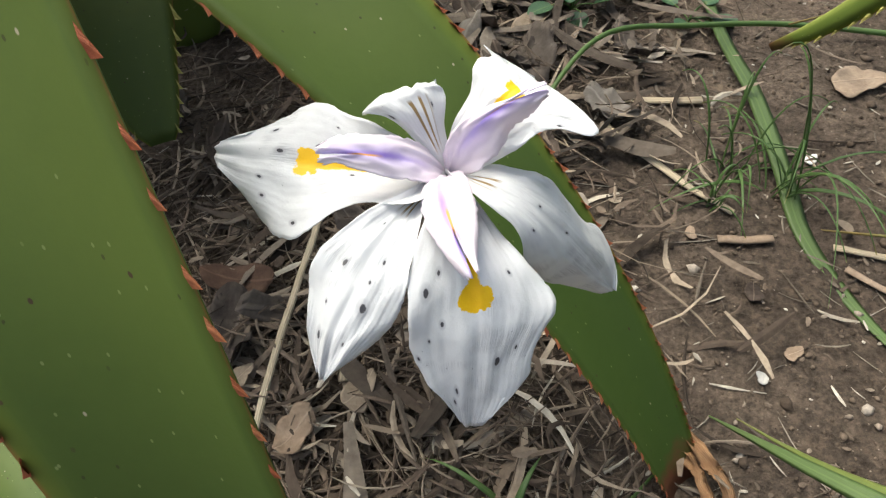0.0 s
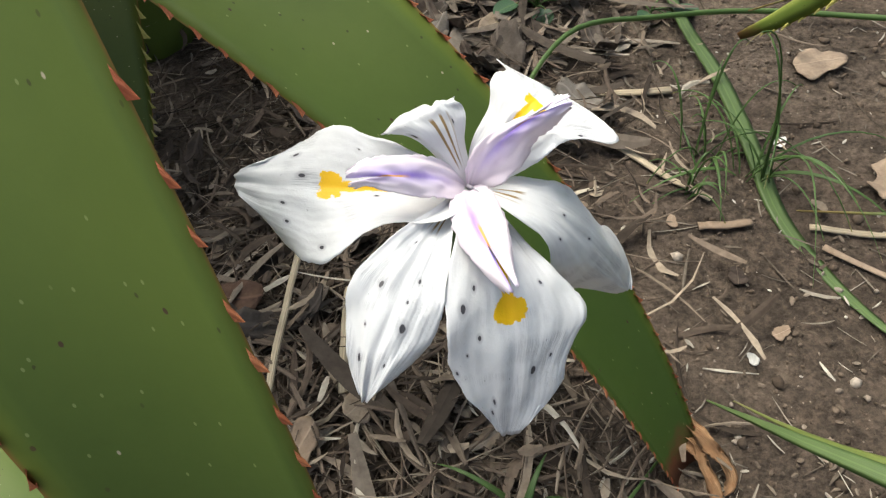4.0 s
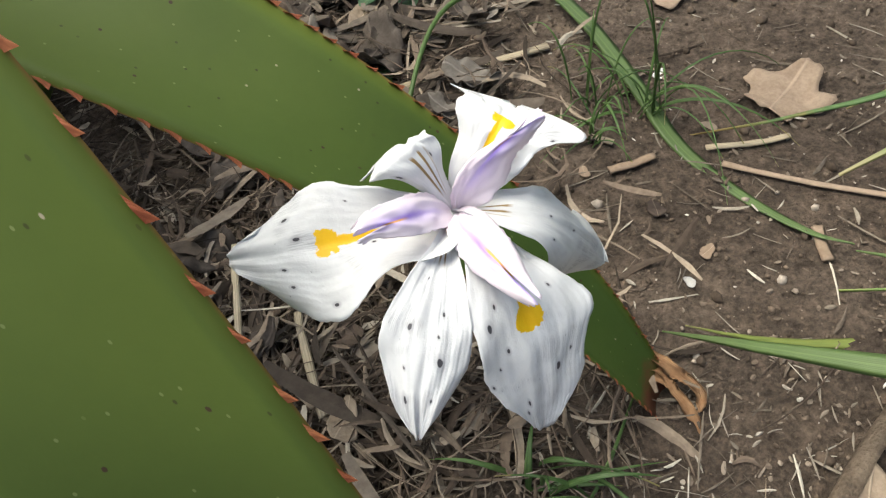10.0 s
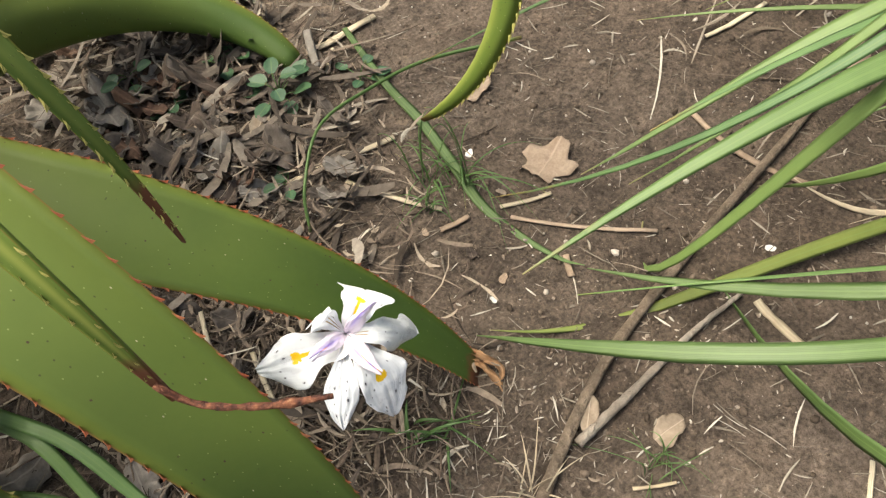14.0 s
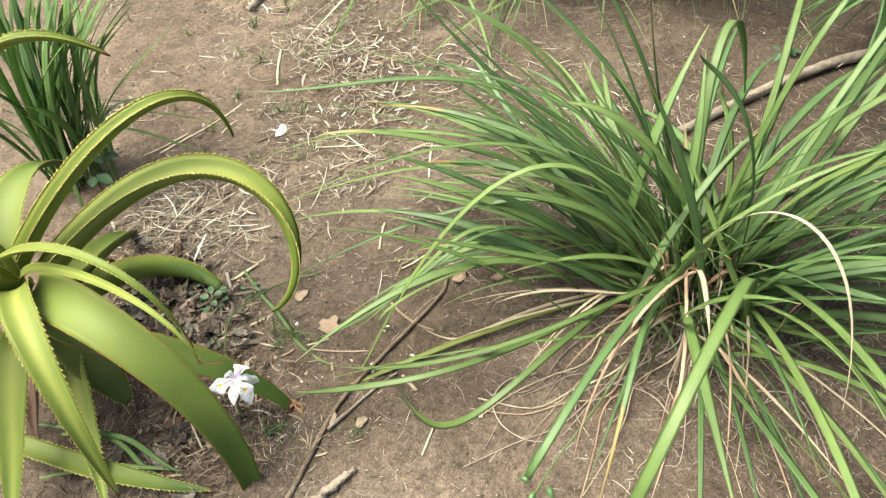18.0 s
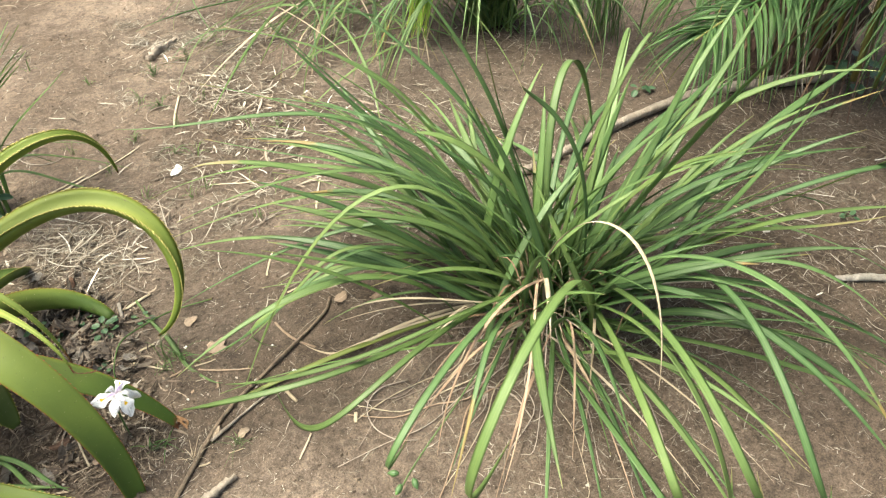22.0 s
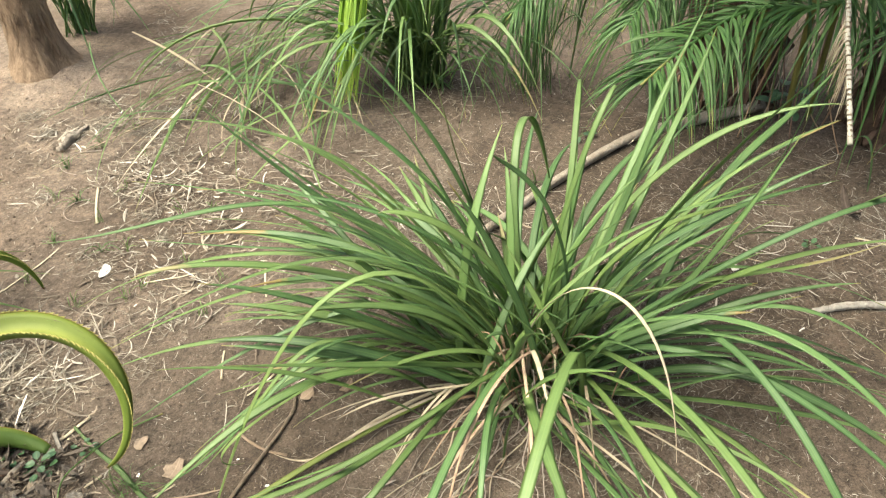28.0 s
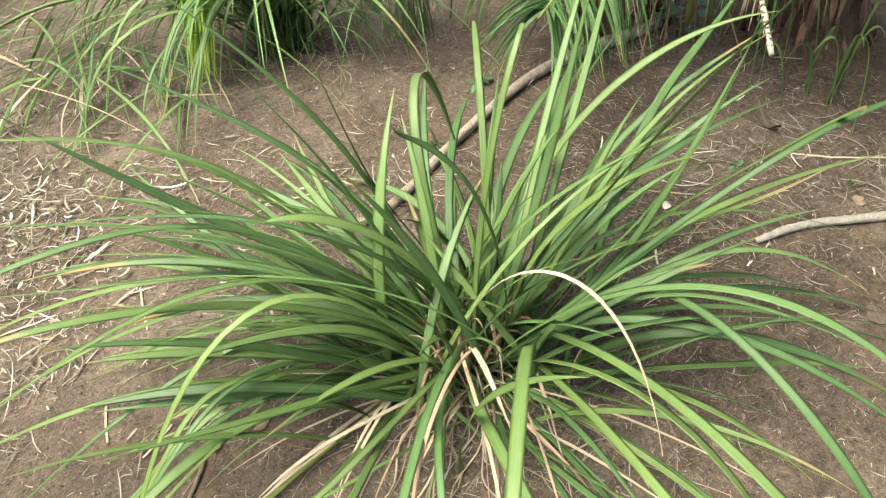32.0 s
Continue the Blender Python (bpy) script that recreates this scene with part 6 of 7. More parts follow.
pieces("leaf_scraps", "bleached curled scraps of dead leaf heaped on the soil", "litter", blob_spots(q, (0.16, 0.93, 0.13, 0.10, 173)) + patch_spots(q, (1.15, 1.85, 0.2, 0.12, 148, 8), (0.98, 1.5, 0.08, 0.16, 74, 4), (0.9, 1.2, 0.15, 0.12, 49, 4), (0.78, 1.95, 0.06, 0.04, 24, 2), (1.35, 2.05, 0.2, 0.15, 86, 5), (0.35, 1.25, 0.2, 0.25, 37, 4), (0.3, 2.1, 0.15, 0.1, 31, 3), (1.3, 0.3, 0.25, 0.2, 74, 5), (1.9, -0.5, 0.35, 0.3, 49, 6), (1.1, 1.2, 0.16, 0.2, 111, 7), (0.85, 0.95, 0.14, 0.12, 68, 5), (1.15, 0.8, 0.15, 0.12, 62, 5)), (0.012, 0.10), (0.0015, 0.008), STRAW_PALE, 12, 0.32, 0.022, 0.3, 7)
q = np.random.default_rng(77)
for i in range(44):
    x, y = (q.normal(0.0, 0.08), q.normal(0.53, 0.10)) if i < 32 else (q.normal(-0.09, 0.06), q.normal(0.28, 0.07))
    flat_leaf("dead_leaf", (x, y), q.uniform(0.014, 0.034), (shred, scrap, shred, oval)[i % 4], (LEAF_GREY, LEAF_MOULD, LEAF_MOULD, LEAF_ASH)[i % 4], "grey-brown curled dead leaf in the mulch", seed=20 + i, curl=q.uniform(0.5, 1.2), spin=q.uniform(0, 6), up=0.011, crumple=0.35)
for i in range(72):                              # larger curled leaves in the mulch behind the aloe's leaves
    x, y = q.normal(-0.02, 0.075), q.normal(0.65, 0.11)
    flat_leaf("dead_leaf", (x, y), q.uniform(0.016, 0.040), (shred, scrap, shred, shred, oval)[i % 5], (LEAF_MOULD, LEAF_GREY, LEAF_ASH, LEAF_MOULD, LEAF_RUST, LEAF_GREY, LEAF_MOULD)[i % 7], "grey-brown crumpled dead leaf in the mulch", seed=80 + i, curl=q.uniform(0.5, 1.2), spin=q.uniform(0, 6), up=0.012, crumple=0.4)
pieces("leaf_mulch", "grey torn bark and leaf shreds on the mulch", "mulch", blob_spots(q, (-0.02, 0.66, 0.09, 0.10, 300), (0.06, 0.52, 0.06, 0.08, 160), (-0.07, 0.30, 0.05, 0.08, 90)), (0.02, 0.09), (0.002, 0.011), BARK_BITS, 91, 0.35, 0.02, 0.25, 6)
flat_leaf("fallen_petal", (0.57, 1.08), 0.031, oval, SHELL, "white fallen petal lying on the soil", "petal", 11, 0.25, 0.7)
for x, y, r in ((0.147, 0.209, 0.0045), (0.222, 0.367, 0.006), (0.30, 0.15, 0.004), (0.388, 0.112, 0.0055), (0.393, 0.223, 0.0045)):
    flat_leaf("shell_chip", (x, y), r, scrap if r > 0.003 else oval, SHELL, "chalk-white chip lying on the soil", "chip", r * 900, 0.3, x * 30, 0.0015)
flat_leaf("bark_chip", (0.166, 0.222), 0.006, scrap, LEAF_TAN, "small orange-tan bark chip on the soil", "chip", 31, 0.2, 0.3, 0.0015)
flat_leaf("bark_chip", (0.132, 0.305), 0.005, scrap, LEAF_TAN, "small orange-tan bark chip on the soil", "chip", 32, 0.2, 1.3, 0.0015)
flat_leaf("pebble", (0.157, 0.262), 0.0075, scrap, LEAF_GREY, "flat grey pebble in the soil", "pebble", 33, -0.3, 1.3, 0.003)

# the withered tip that hangs from the aloe leaf behind the flower
tip_parts = []
for k, (pts, w_) in enumerate((([(0.094, 0.176, 0.022), (0.103, 0.166, 0.018), (0.108, 0.159, 0.014), (0.1125, 0.1465, 0.008), (0.108, 0.141, 0.005)], 0.0075),
                               ([(0.088, 0.168, 0.008), (0.099, 0.163, 0.014), (0.1015, 0.150, 0.011), (0.1055, 0.1415, 0.006), (0.1043, 0.131, 0.003)], 0.0065),
                               ([(0.092, 0.172, 0.018), (0.100, 0.164, 0.015), (0.105, 0.150, 0.007), (0.109, 0.138, 0.004)], 0.005))):
    curl_c = spline(pts, 26)
    curl_c = curl_c + np.array([[0.0009 * noise.noise((j_ * 0.5, k, 1)), 0.0009 * noise.noise((j_ * 0.5, k, 5)), 0.0008 * noise.noise((j_ * 0.6, k, 9))] for j_ in range(26)])
    tip_parts.append(strap(curl_c, w_, 0.8, 0.0005, 25 * np.sin(np.arange(26) * 0.5 + 2 * k), 0.3, 0.8))
v_, f_, u_ = join(tip_parts)
tagged(new("withered_leaf_tip", mesh("withered_leaf_tip", v_, f_, WITHERED, u_)), "twisted orange-brown withered leaf tip on the soil", "leaf")


def weed(at, count, size, seed, label, height=0.03):
    ob = thing("seedling", tuple(on(*at)), label, "weed", "seedlings")
    w = np.random.default_rng(seed)
    for i in range(count):
        a = 2.4 * i + w.normal(0, 0.7)
        h = height * (0.4 + 0.6 * w.random())
        reach = size * w.uniform(0.25, 1.3)
        c0 = on(at[0], at[1], 0.0)
        tip = c0 + V(math.cos(a) * reach, math.sin(a) * reach, h)
        part("stem", tube("stem", bezier([c0, c0 + V(0, 0, h * 0.8), tip], 6), 0.0007, GRASS, 5), ob)
        a += w.normal(0, 0.6)
        d = V(math.cos(a), math.sin(a), w.normal(0.1, 0.3)) * w.uniform(0.75, 1.2)
        c = np.array([tip + d * size * s for s in np.linspace(0, 1, 9)]) + V(0, 0, 1) * (-0.12 * size * np.linspace(0, 1, 9) ** 2)[:, None]
        t, s, n = frames(c)
        K, verts, uvs = 7, [], []
        for j in range(9):
            r = 0.42 * size * math.sin(math.pi * min(0.97, 0.06 + 0.94 * j / 8)) ** 0.6
            for k in range(K):
                v = -1 + 2 * k / (K - 1)
                verts.append(c[j] + s[j] * r * v + n[j] * (0.22 * r * v * v))
                uvs.append((j / 8 * 0.8, 0.5 + v / 2))
        N = len(verts)
        faces = [(j * K + k, j * K + k + 1, (j + 1) * K + k + 1, (j + 1) * K + k) for j in range(8) for k in range(K - 1)]
        faces += [tuple(N + x for x in f[::-1]) for f in faces]
        part("leaf", mesh("leaf", verts + [p - V(0, 0, 0.0004) for p in verts], faces, WEED, uvs + uvs), ob)
    return ob


weed((0.093, 0.552), 11, 0.020, 1, "small seedling with rounded blue-green leaves in mulch", 0.035)
weed((0.059, 0.630), 5, 0.019, 2, "small seedling with rounded blue-green leaves in mulch", 0.02)
weed((0.046, 0.437), 5, 0.014, 3, "small dark green round-leaved seedling in mulch", 0.015)
weed((0.182, 0.533), 6, 0.016, 4, "small light green seedling on the soil", 0.012)
weed((-0.042, 0.685), 6, 0.020, 5, "small seedling with rounded leaves beneath the aloe", 0.025)
weed((-0.015, 0.610), 4, 0.018, 6, "small seedling with rounded leaves beneath the aloe", 0.018)
weed((0.02, 1.18), 6, 0.04, 7, "broad round-leaved seedling beside the upright clump", 0.12)
weed((2.1, 0.33), 6, 0.03, 8, "small green weed on the bare soil", 0.03)
weed((1.95, -0.55), 5, 0.018, 9, "small green weed on the bare soil", 0.015)
weed((2.62, -0.22), 12, 0.06, 10, "leafy green shrublet at the foot of the palm", 0.16)


def tuft(at, count, length, seed, label, width=0.0022, spread=0.6, material=None):
    ob = thing("grass_tuft", tuple(on(*at)), label, "grass", "grass tufts")
    w = np.random.default_rng(seed)
    for i in range(count):
        a = w.uniform(0, 360)
        s = w.random()
        L = length * (0.5 + 0.6 * w.random())
        b = on(at[0] + w.normal(0, 0.006), at[1] + w.normal(0, 0.006), -0.002)
        c = bezier(arch_pts(b, a, L * (0.25 + spread * s), L * (0.8 - 0.6 * s), max(0.004, L * (0.8 - 0.9 * s)), w.normal(0, 0.25)), 12)
        v, f, u = strap(c, width * w.uniform(0.6, 1.2), 0.3, 0.0003, w.normal(0, 25), 0.7)
        part("blade", mesh("blade", v, f, material or GRASS, u), ob)
    return ob


tuft((0.194, 0.336), 16, 0.16, 1, "thin green grass tuft with fine spreading blades", 0.0024)
tuft((0.172, 0.36), 14, 0.09, 2, "thin wispy green grass tuft on the soil")
tuft((0.150, 0.33), 10, 0.05, 3, "short green grass sprouts on the soil")
tuft((0.02, 0.145), 7, 0.055, 4, "small spreading grass tuft under the flower", 0.0035, 1.2)
tuft((0.045, 0.13), 7, 0.055, 5, "small spreading grass tuft under the flower", 0.0026, 1.3)
tuft((0.075, 0.05), 14, 0.055, 6, "wispy dry grass tuft on the soil", 0.0016, 1.0, DRY)
tuft((0.17, 0.015), 16, 0.06, 7, "wispy grass tuft by a twig", 0.0013, 1.0)
tuft((0.82, 1.75), 16, 0.09, 8, "sparse green grass tuft on bare soil", 0.003, 0.8)
tuft((0.72, 1.5), 16, 0.08, 9, "sparse green grass tuft on bare soil", 0.003, 0.8)
tuft((0.98, 1.78), 18, 0.09, 10, "sparse green grass tuft on bare soil", 0.003, 0.8)
tuft((0.55, 1.35), 10, 0.09, 11, "sparse green grass tuft on bare soil", 0.003, 0.6)
tuft((0.62, 1.18), 12, 0.09, 12, "sparse green grass tuft on bare soil", 0.003, 0.6)
tuft((2.0, -0.85), 10, 0.06, 13, "sparse green grass tuft on bare soil", 0.003, 0.8)
tuft((1.25, -0.72), 10, 0.07, 14, "sparse green grass tuft on bare soil", 0.003, 0.8)
tuft((1.75, 0.3), 10, 0.12, 15, "sparse green grass tuft on bare soil", 0.004, 0.5)


w_ = np.random.default_rng(515)
for i, (x, y) in enumerate(((0.62, 0.98), (0.70, 1.08), (0.48, 1.2), (0.78, 1.3), (0.66, 1.62), (0.9, 1.12), (0.55, 0.86), (0.74, 0.92), (0.42, 1.5), (0.85, 1.45), (1.05, 1.62), (0.6, 1.9), (1.12, 1.75), (0.38, 1.02), (0.5, 2.1), (0.8, 0.78), (1.0, 1.05), (0.68, 0.7))):
    tuft((x + w_.normal(0, 0.03), y + w_.normal(0, 0.03)), 7, w_.uniform(0.05, 0.1), 100 + i, "tiny pale green grass sprout on the bare soil", 0.0026, 0.5, LEAF_LIGHT)


def lying_leaf(pts, width, material, label, name="fallen_leaf_blade", roll=0.0, taper=0.4):
    v, f, u = strap(spline(pts, 34), width, 0.15, 0.0006, roll, taper)
    return tagged(new(name, mesh(name, v, f, material, u)), label, "leaf")


# a cut leaf that lies over the soil between the seedlings and the clump
lying_leaf([on(0.202, 0.607, 0.006), on(0.198, 0.502, 0.011), on(0.201, 0.427, 0.011), on(0.198, 0.355, 0.007), on(0.196, 0.302, 0.001), on(0.208, 0.252, 0.000), on(0.221, 0.208, 0.004), on(0.232, 0.187, 0.010)], 0.0118, LEAF_PLAIN, "long blue-green cut strap leaf lying on the soil", taper=0.5)
stem_c = spline([on(0.04, 0.372, 0.004), on(0.055, 0.40, 0.03), on(0.10, 0.45, 0.045), on(0.17, 0.485, 0.03), on(0.253, 0.50, 0.012), on(0.36, 0.47, 0.008)], 30)
tagged(new("wild_grass", tube("wild_grass", stem_c, np.linspace(0.0016, 0.0022, 30), GRASS, 6)), "thin arching green grass stalk over the mulch", "grass")
for pts, w in (((-0.36, 0.45, 0.05), (-0.255, 0.322, 0.06), (-0.214, 0.27, 0.05), (-0.184, 0.202, 0.02), (-0.162, 0.166, 0.004)), 0.012), (((-0.33, 0.40, 0.04), (-0.245, 0.301, 0.05), (-0.221, 0.23, 0.02), (-0.20, 0.19, 0.006)), 0.011), (((-0.40, 0.33, 0.03), (-0.288, 0.276, 0.03), (-0.221, 0.222, 0.02), (-0.159, 0.172, 0.006)), 0.012):
    lying_leaf([V(*p[:2], ground_z(*p[:2]) + p[2]) for p in pts], w, LEAF_BRIGHT, "green strap leaf trailing beneath the aloe")
for i, (az, L) in enumerate(((20, 0.5), (50, 0.42), (0, 0.46), (75, 0.3), (-25, 0.4), (35, 0.36))):
    a = radians(az)
    lying_leaf([on(0.0, 1.2, 0.12), V(0.0 + 0.35 * L * math.cos(a), 1.2 + 0.35 * L * math.sin(a), 0.2), V(0.7 * L * math.cos(a), 1.2 + 0.7 * L * math.sin(a), 0.12), on(L * math.cos(a), 1.2 + L * math.sin(a), 0.01)], 0.013, LEAF if i % 2 else LEAF_LIGHT, "pale green strap leaf leaning out of a clump")


# ---- palm fronds and the heap of cut leaves ----
def frond(parent, rachis, count, length, material, seed, hang=0.7, width=0.006, splay=0.8, name="frond"):
    c = spline(rachis, 40)
    fr = part(name, tube(name, c, np.linspace(0.009, 0.003, 40), material, 7), parent)
    w = np.random.default_rng(seed)
    t, s, n = frames(c)
    for i in range(count):
        f = 0.08 + 0.9 * i / count
        j = min(39, int(f * 39))
        for sgn in (-1, 1):
            L = length * (0.6 + 0.5 * math.sin(math.pi * f)) * w.uniform(0.85, 1.1)
            d = norm(t[j] * w.uniform(0.55, 0.95) + s[j] * sgn * splay * w.uniform(0.6, 1.2) + V(0, 0, w.normal(0, 0.25)))
            tip = c[j] + d * L * (1 - hang * 0.45) - V(0, 0, L * hang * w.uniform(0.6, 1.25))
            tip[2] = max(tip[2], 0.01)
            cc = bezier([c[j], c[j] + d * L * 0.5, tip], 9)
            v, g_, u = strap(cc, width * w.uniform(0.8, 1.15), 0.4, 0.0005, w.normal(0, 30), 0.7)
            part("leaflet", mesh("leaflet", v, g_, material, u), fr)
    return fr


frond(palm, [(2.85, -0.42, 0.98), (2.55, -0.36, 0.56), (2.32, -0.115, 0.52), (2.0, -0.045, 0.49), (1.80, -0.01, 0.44)], 90, 0.34, FROND, 1, 0.45, 0.012)
frond(palm, [(2.85, -0.2, 1.0), (2.6, 0.1, 0.72), (2.4, 0.22, 0.55), (2.15, 0.24, 0.42)], 84, 0.34, FROND, 2, 0.55, 0.012)
frond(palm, [(2.85, -0.1, 1.15), (2.6, 0.4, 0.8), (2.35, 0.6, 0.55), (2.1, 0.68, 0.38)], 70, 0.34, FROND, 5, 0.75, 0.009)
frond(palm, [(2.85, -0.55, 1.0), (2.65, -0.55, 0.72), (2.5, -0.52, 0.52), (2.38, -0.47, 0.40)], 16, 0.34, FROND, 3, 0.85, 0.012)
# one lime-green frond end, its leaflets hanging in a bunch
lime_c = spline([(2.9, 0.3, 1.5), (2.6, 0.9, 1.3), (2.2, 1.3, 0.95), (2.0, 1.3, 0.62), (1.92, 1.26, 0.46)], 40)
lime = part("frond", tube("frond", lime_c, np.linspace(0.009, 0.004, 40), FROND_LIGHT, 7), palm, "lime green frond end")
q = np.random.default_rng(44)
for i in range(46):
    b = lime_c[int(q.uniform(22, 39))]
    tip = V(1.70, 1.155, 0.04) + V(q.normal(0.01, 0.022), q.normal(0.01, 0.026), abs(q.normal(0, 0.07)))
    m = (b + tip) / 2 + V(q.normal(0.02, 0.025), q.normal(0.01, 0.03), 0.02)
    v, f, u = strap(bezier([b, m, tip], 10), q.uniform(0.013, 0.021), 0.3, 0.0005, q.normal(0, 25), 0.6)
    part("leaflet", mesh("leaflet", v, f, FROND_LIGHT, u), lime)
# the crown overhead, unseen; its fronds are set dense to shade the ground
for i in range(4, 16):
    a = radians(90 + 14.5 * i)
    p = V(2.9, -0.3, 2.1)
    d = V(math.cos(a), math.sin(a), 0)
    frond(palm, [p, p + d * 0.45 + V(0, 0, 0.5), p + d * 1.0 + V(0, 0, 0.45), p + d * 1.7 + V(0, 0, -0.05)], 44, 0.5, FROND, 20 + i, 0.35, 0.036)
# an unseen inner ring of lower fronds, added to darken the ground by the trunks
for i in range(3, 12):
    a = radians(80 + 19 * i)
    p = V(2.95, -0.28, 1.5)
    d = V(math.cos(a), math.sin(a), 0)
    frond(palm, [p, p + d * 0.25 + V(0, 0, 0.1), p + d * 0.6 + V(0, 0, 0.0), p + d * 1.1 + V(0, 0, -0.25)], 30, 0.32, FROND, 60 + i, 0.25, 0.036)
# dead flower stalk of the palm, hanging
infl = thing("dead_palm_spike", (1.95, -0.56, 0.385), "bleached jointed dead flower spike hanging from the palm", "spike")
sc = spline([(1.91, -0.573, 0.385), (2.109, -0.477, 0.502), (2.228, -0.419, 0.573), (2.5, -0.31, 0.76), (2.78, -0.28, 1.05)], 40)
part("stalk", tube("stalk", sc, 0.0068 + 0.0010 * np.sin(np.arange(40) * 1.9), SPIKE, 10, 0.06), infl)
seg_len = np.concatenate([[0], np.cumsum(np.linalg.norm(np.diff(sc, axis=0), axis=1))])
for i in range(34):                              # dark scars between the pale joints
    d = 0.02 + 0.0165 * i
    a, b = [np.array([np.interp(d + e, seg_len, sc[:, r]) for r in range(3)]) for e in (0, 0.006)]
    part("joint", tube("joint", np.array([a, b]), 0.0076, WOOD_DARK, 9, 0.15, i), infl)
for i in range(30):
    b = sc[8 + i % 14]
    a = rng.uniform(0, 6.28)
    part("branchlet", tube("branchlet", bezier([b, b + V(0.02 * math.cos(a), 0.02 * math.sin(a), -0.02), b + V(0.024 * math.cos(a), 0.024 * math.sin(a), -0.12)], 6), np.linspace(0.0022, 0.0012, 6), DRY, 5), infl)

heap = thing("cut_leaf_heap", tuple(on(1.55, 1.35)), "heap of cut green and straw-coloured strap leaves on the soil", "leaves")
q = np.random.default_rng(91)
for i in range(84):
    a = q.normal(205, 48)
    L = q.uniform(0.25, 0.7)
    b = on(q.normal(1.62, 0.2), q.normal(1.72, 0.26), q.uniform(0.02, 0.22))
    e = on(b[0] + L * math.cos(radians(a)), b[1] + L * math.sin(radians(a)), q.uniform(0.005, 0.03))
    m = (b + e) / 2 + V(q.normal(0, 0.05), q.normal(0, 0.05), q.uniform(0.01, 0.12))
    v, f, u = strap(bezier([b, m, e], 12), q.uniform(0.006, 0.014), 0.2, 0.0006, q.normal(0, 40), 0.5)
    part("leaf", mesh("leaf", v, f, (LEAF_LIGHT, DRY, LEAF_BRIGHT, LEAF, LEAF_LIGHT, LEAF)[i % 6], u), heap)
# shaggy dead leaf bases, plates of bark and roots at the palm's foot
for px_, py_, pr, count in ((2.86, -0.6, 0.17, 130), (2.80, 0.08, 0.19, 70)):
    for i in range(count):
        a = rng.uniform(1.9, 4.5)
        z = rng.uniform(0.04, 1.0)
        d = V(math.cos(a), math.sin(a), 0)
        p = V(px_, py_, z) + d * (pr + 0.05 * math.exp(-z / 0.15))
        L = rng.uniform(0.06, 0.2)
        out = 0.012 if i % 4 else 0.05
        v, f, u = strap(bezier([p, p + d * out - V(0, 0, L * 0.4), p + d * out * 0.9 - V(0, 0, min(L, z - 0.01))], 7), rng.uniform(0.010, 0.034), 0.5, 0.002, rng.normal(0, 14), 0.45)
        part("bark_plate", mesh("bark_plate", v, f, (PALM_FIBRE, PALM_BARK, PALM_FIBRE, DRY_BROWN)[i % 4], u), palm)
for i in range(46):                              # loose dry fibres between the trunks
    p = V(rng.uniform(2.5, 2.75), rng.uniform(-0.42, 0.15), rng.uniform(0.1, 0.6))
    e = on(p[0] - rng.uniform(0.0, 0.14), p[1] + rng.normal(0, 0.09), rng.uniform(0.005, 0.05))
    m = (p + e) / 2 + V(rng.normal(0, 0.05), rng.normal(0, 0.05), rng.uniform(-0.03, 0.08))
    part("fibre", tube("fibre", bezier([p, m, e], 9), rng.uniform(0.0012, 0.0035), (STRAND, DRY_BROWN, PALM_FIBRE)[i % 3], 5, 0.1, i), palm, "loose dry fibre")
for x, y, z0, z1, r in ((2.5, -0.10, 0.2, 1.1, 0.014), (2.52, -0.14, 0.22, 1.15, 0.010), (2.5, -0.25, 0.13, 1.1, 0.016), (2.56, -0.31, 0.1, 1.1, 0.011)):
    part("petiole", tube("petiole", spline([(x + 0.01, y - 0.01, z0), (x, y, (z0 + z1) / 2), (x + 0.12, y + 0.03, z1)], 14), np.linspace(r * 0.7, r, 14), PETIOLE, 8, 0.05), palm, "ochre-green hanging leaf stalk")
fan = V(2.5, -0.2, 0.62)
for i in range(26):                              # broad blue-green leaflets hanging in front of the trunks
    y = rng.uniform(-0.62, -0.02)
    tip = V(2.46 + rng.normal(0, 0.05), y, max(0.03, 0.16 + 0.5 * abs(y + 0.28) + rng.normal(0, 0.07)))
    b = fan + V(rng.normal(0, 0.03), rng.normal(0, 0.06), rng.uniform(0, 0.2))
    v, f, u = strap(bezier([b, (b + tip) / 2 + V(-0.03, 0.35 * (y + 0.2), 0.06), tip], 10), rng.uniform(0.007, 0.014), 0.35, 0.0006, rng.normal(0, 25), 0.55)
    part("leaflet", mesh("leaflet", v, f, FROND if i % 4 else WEED, u), palm)


# ---- dry strands, roots and pods at the foot of the clump ----
def strand(parent, pts, r, material=STRAND, name="strand", label=""):
    c = spline(pts, 22)
    return part(name, tube(name, c, np.linspace(r, r * 0.5, 22), material, 5, 0.12, int(rng.integers(999))), parent, label)


q = np.random.default_rng(55)
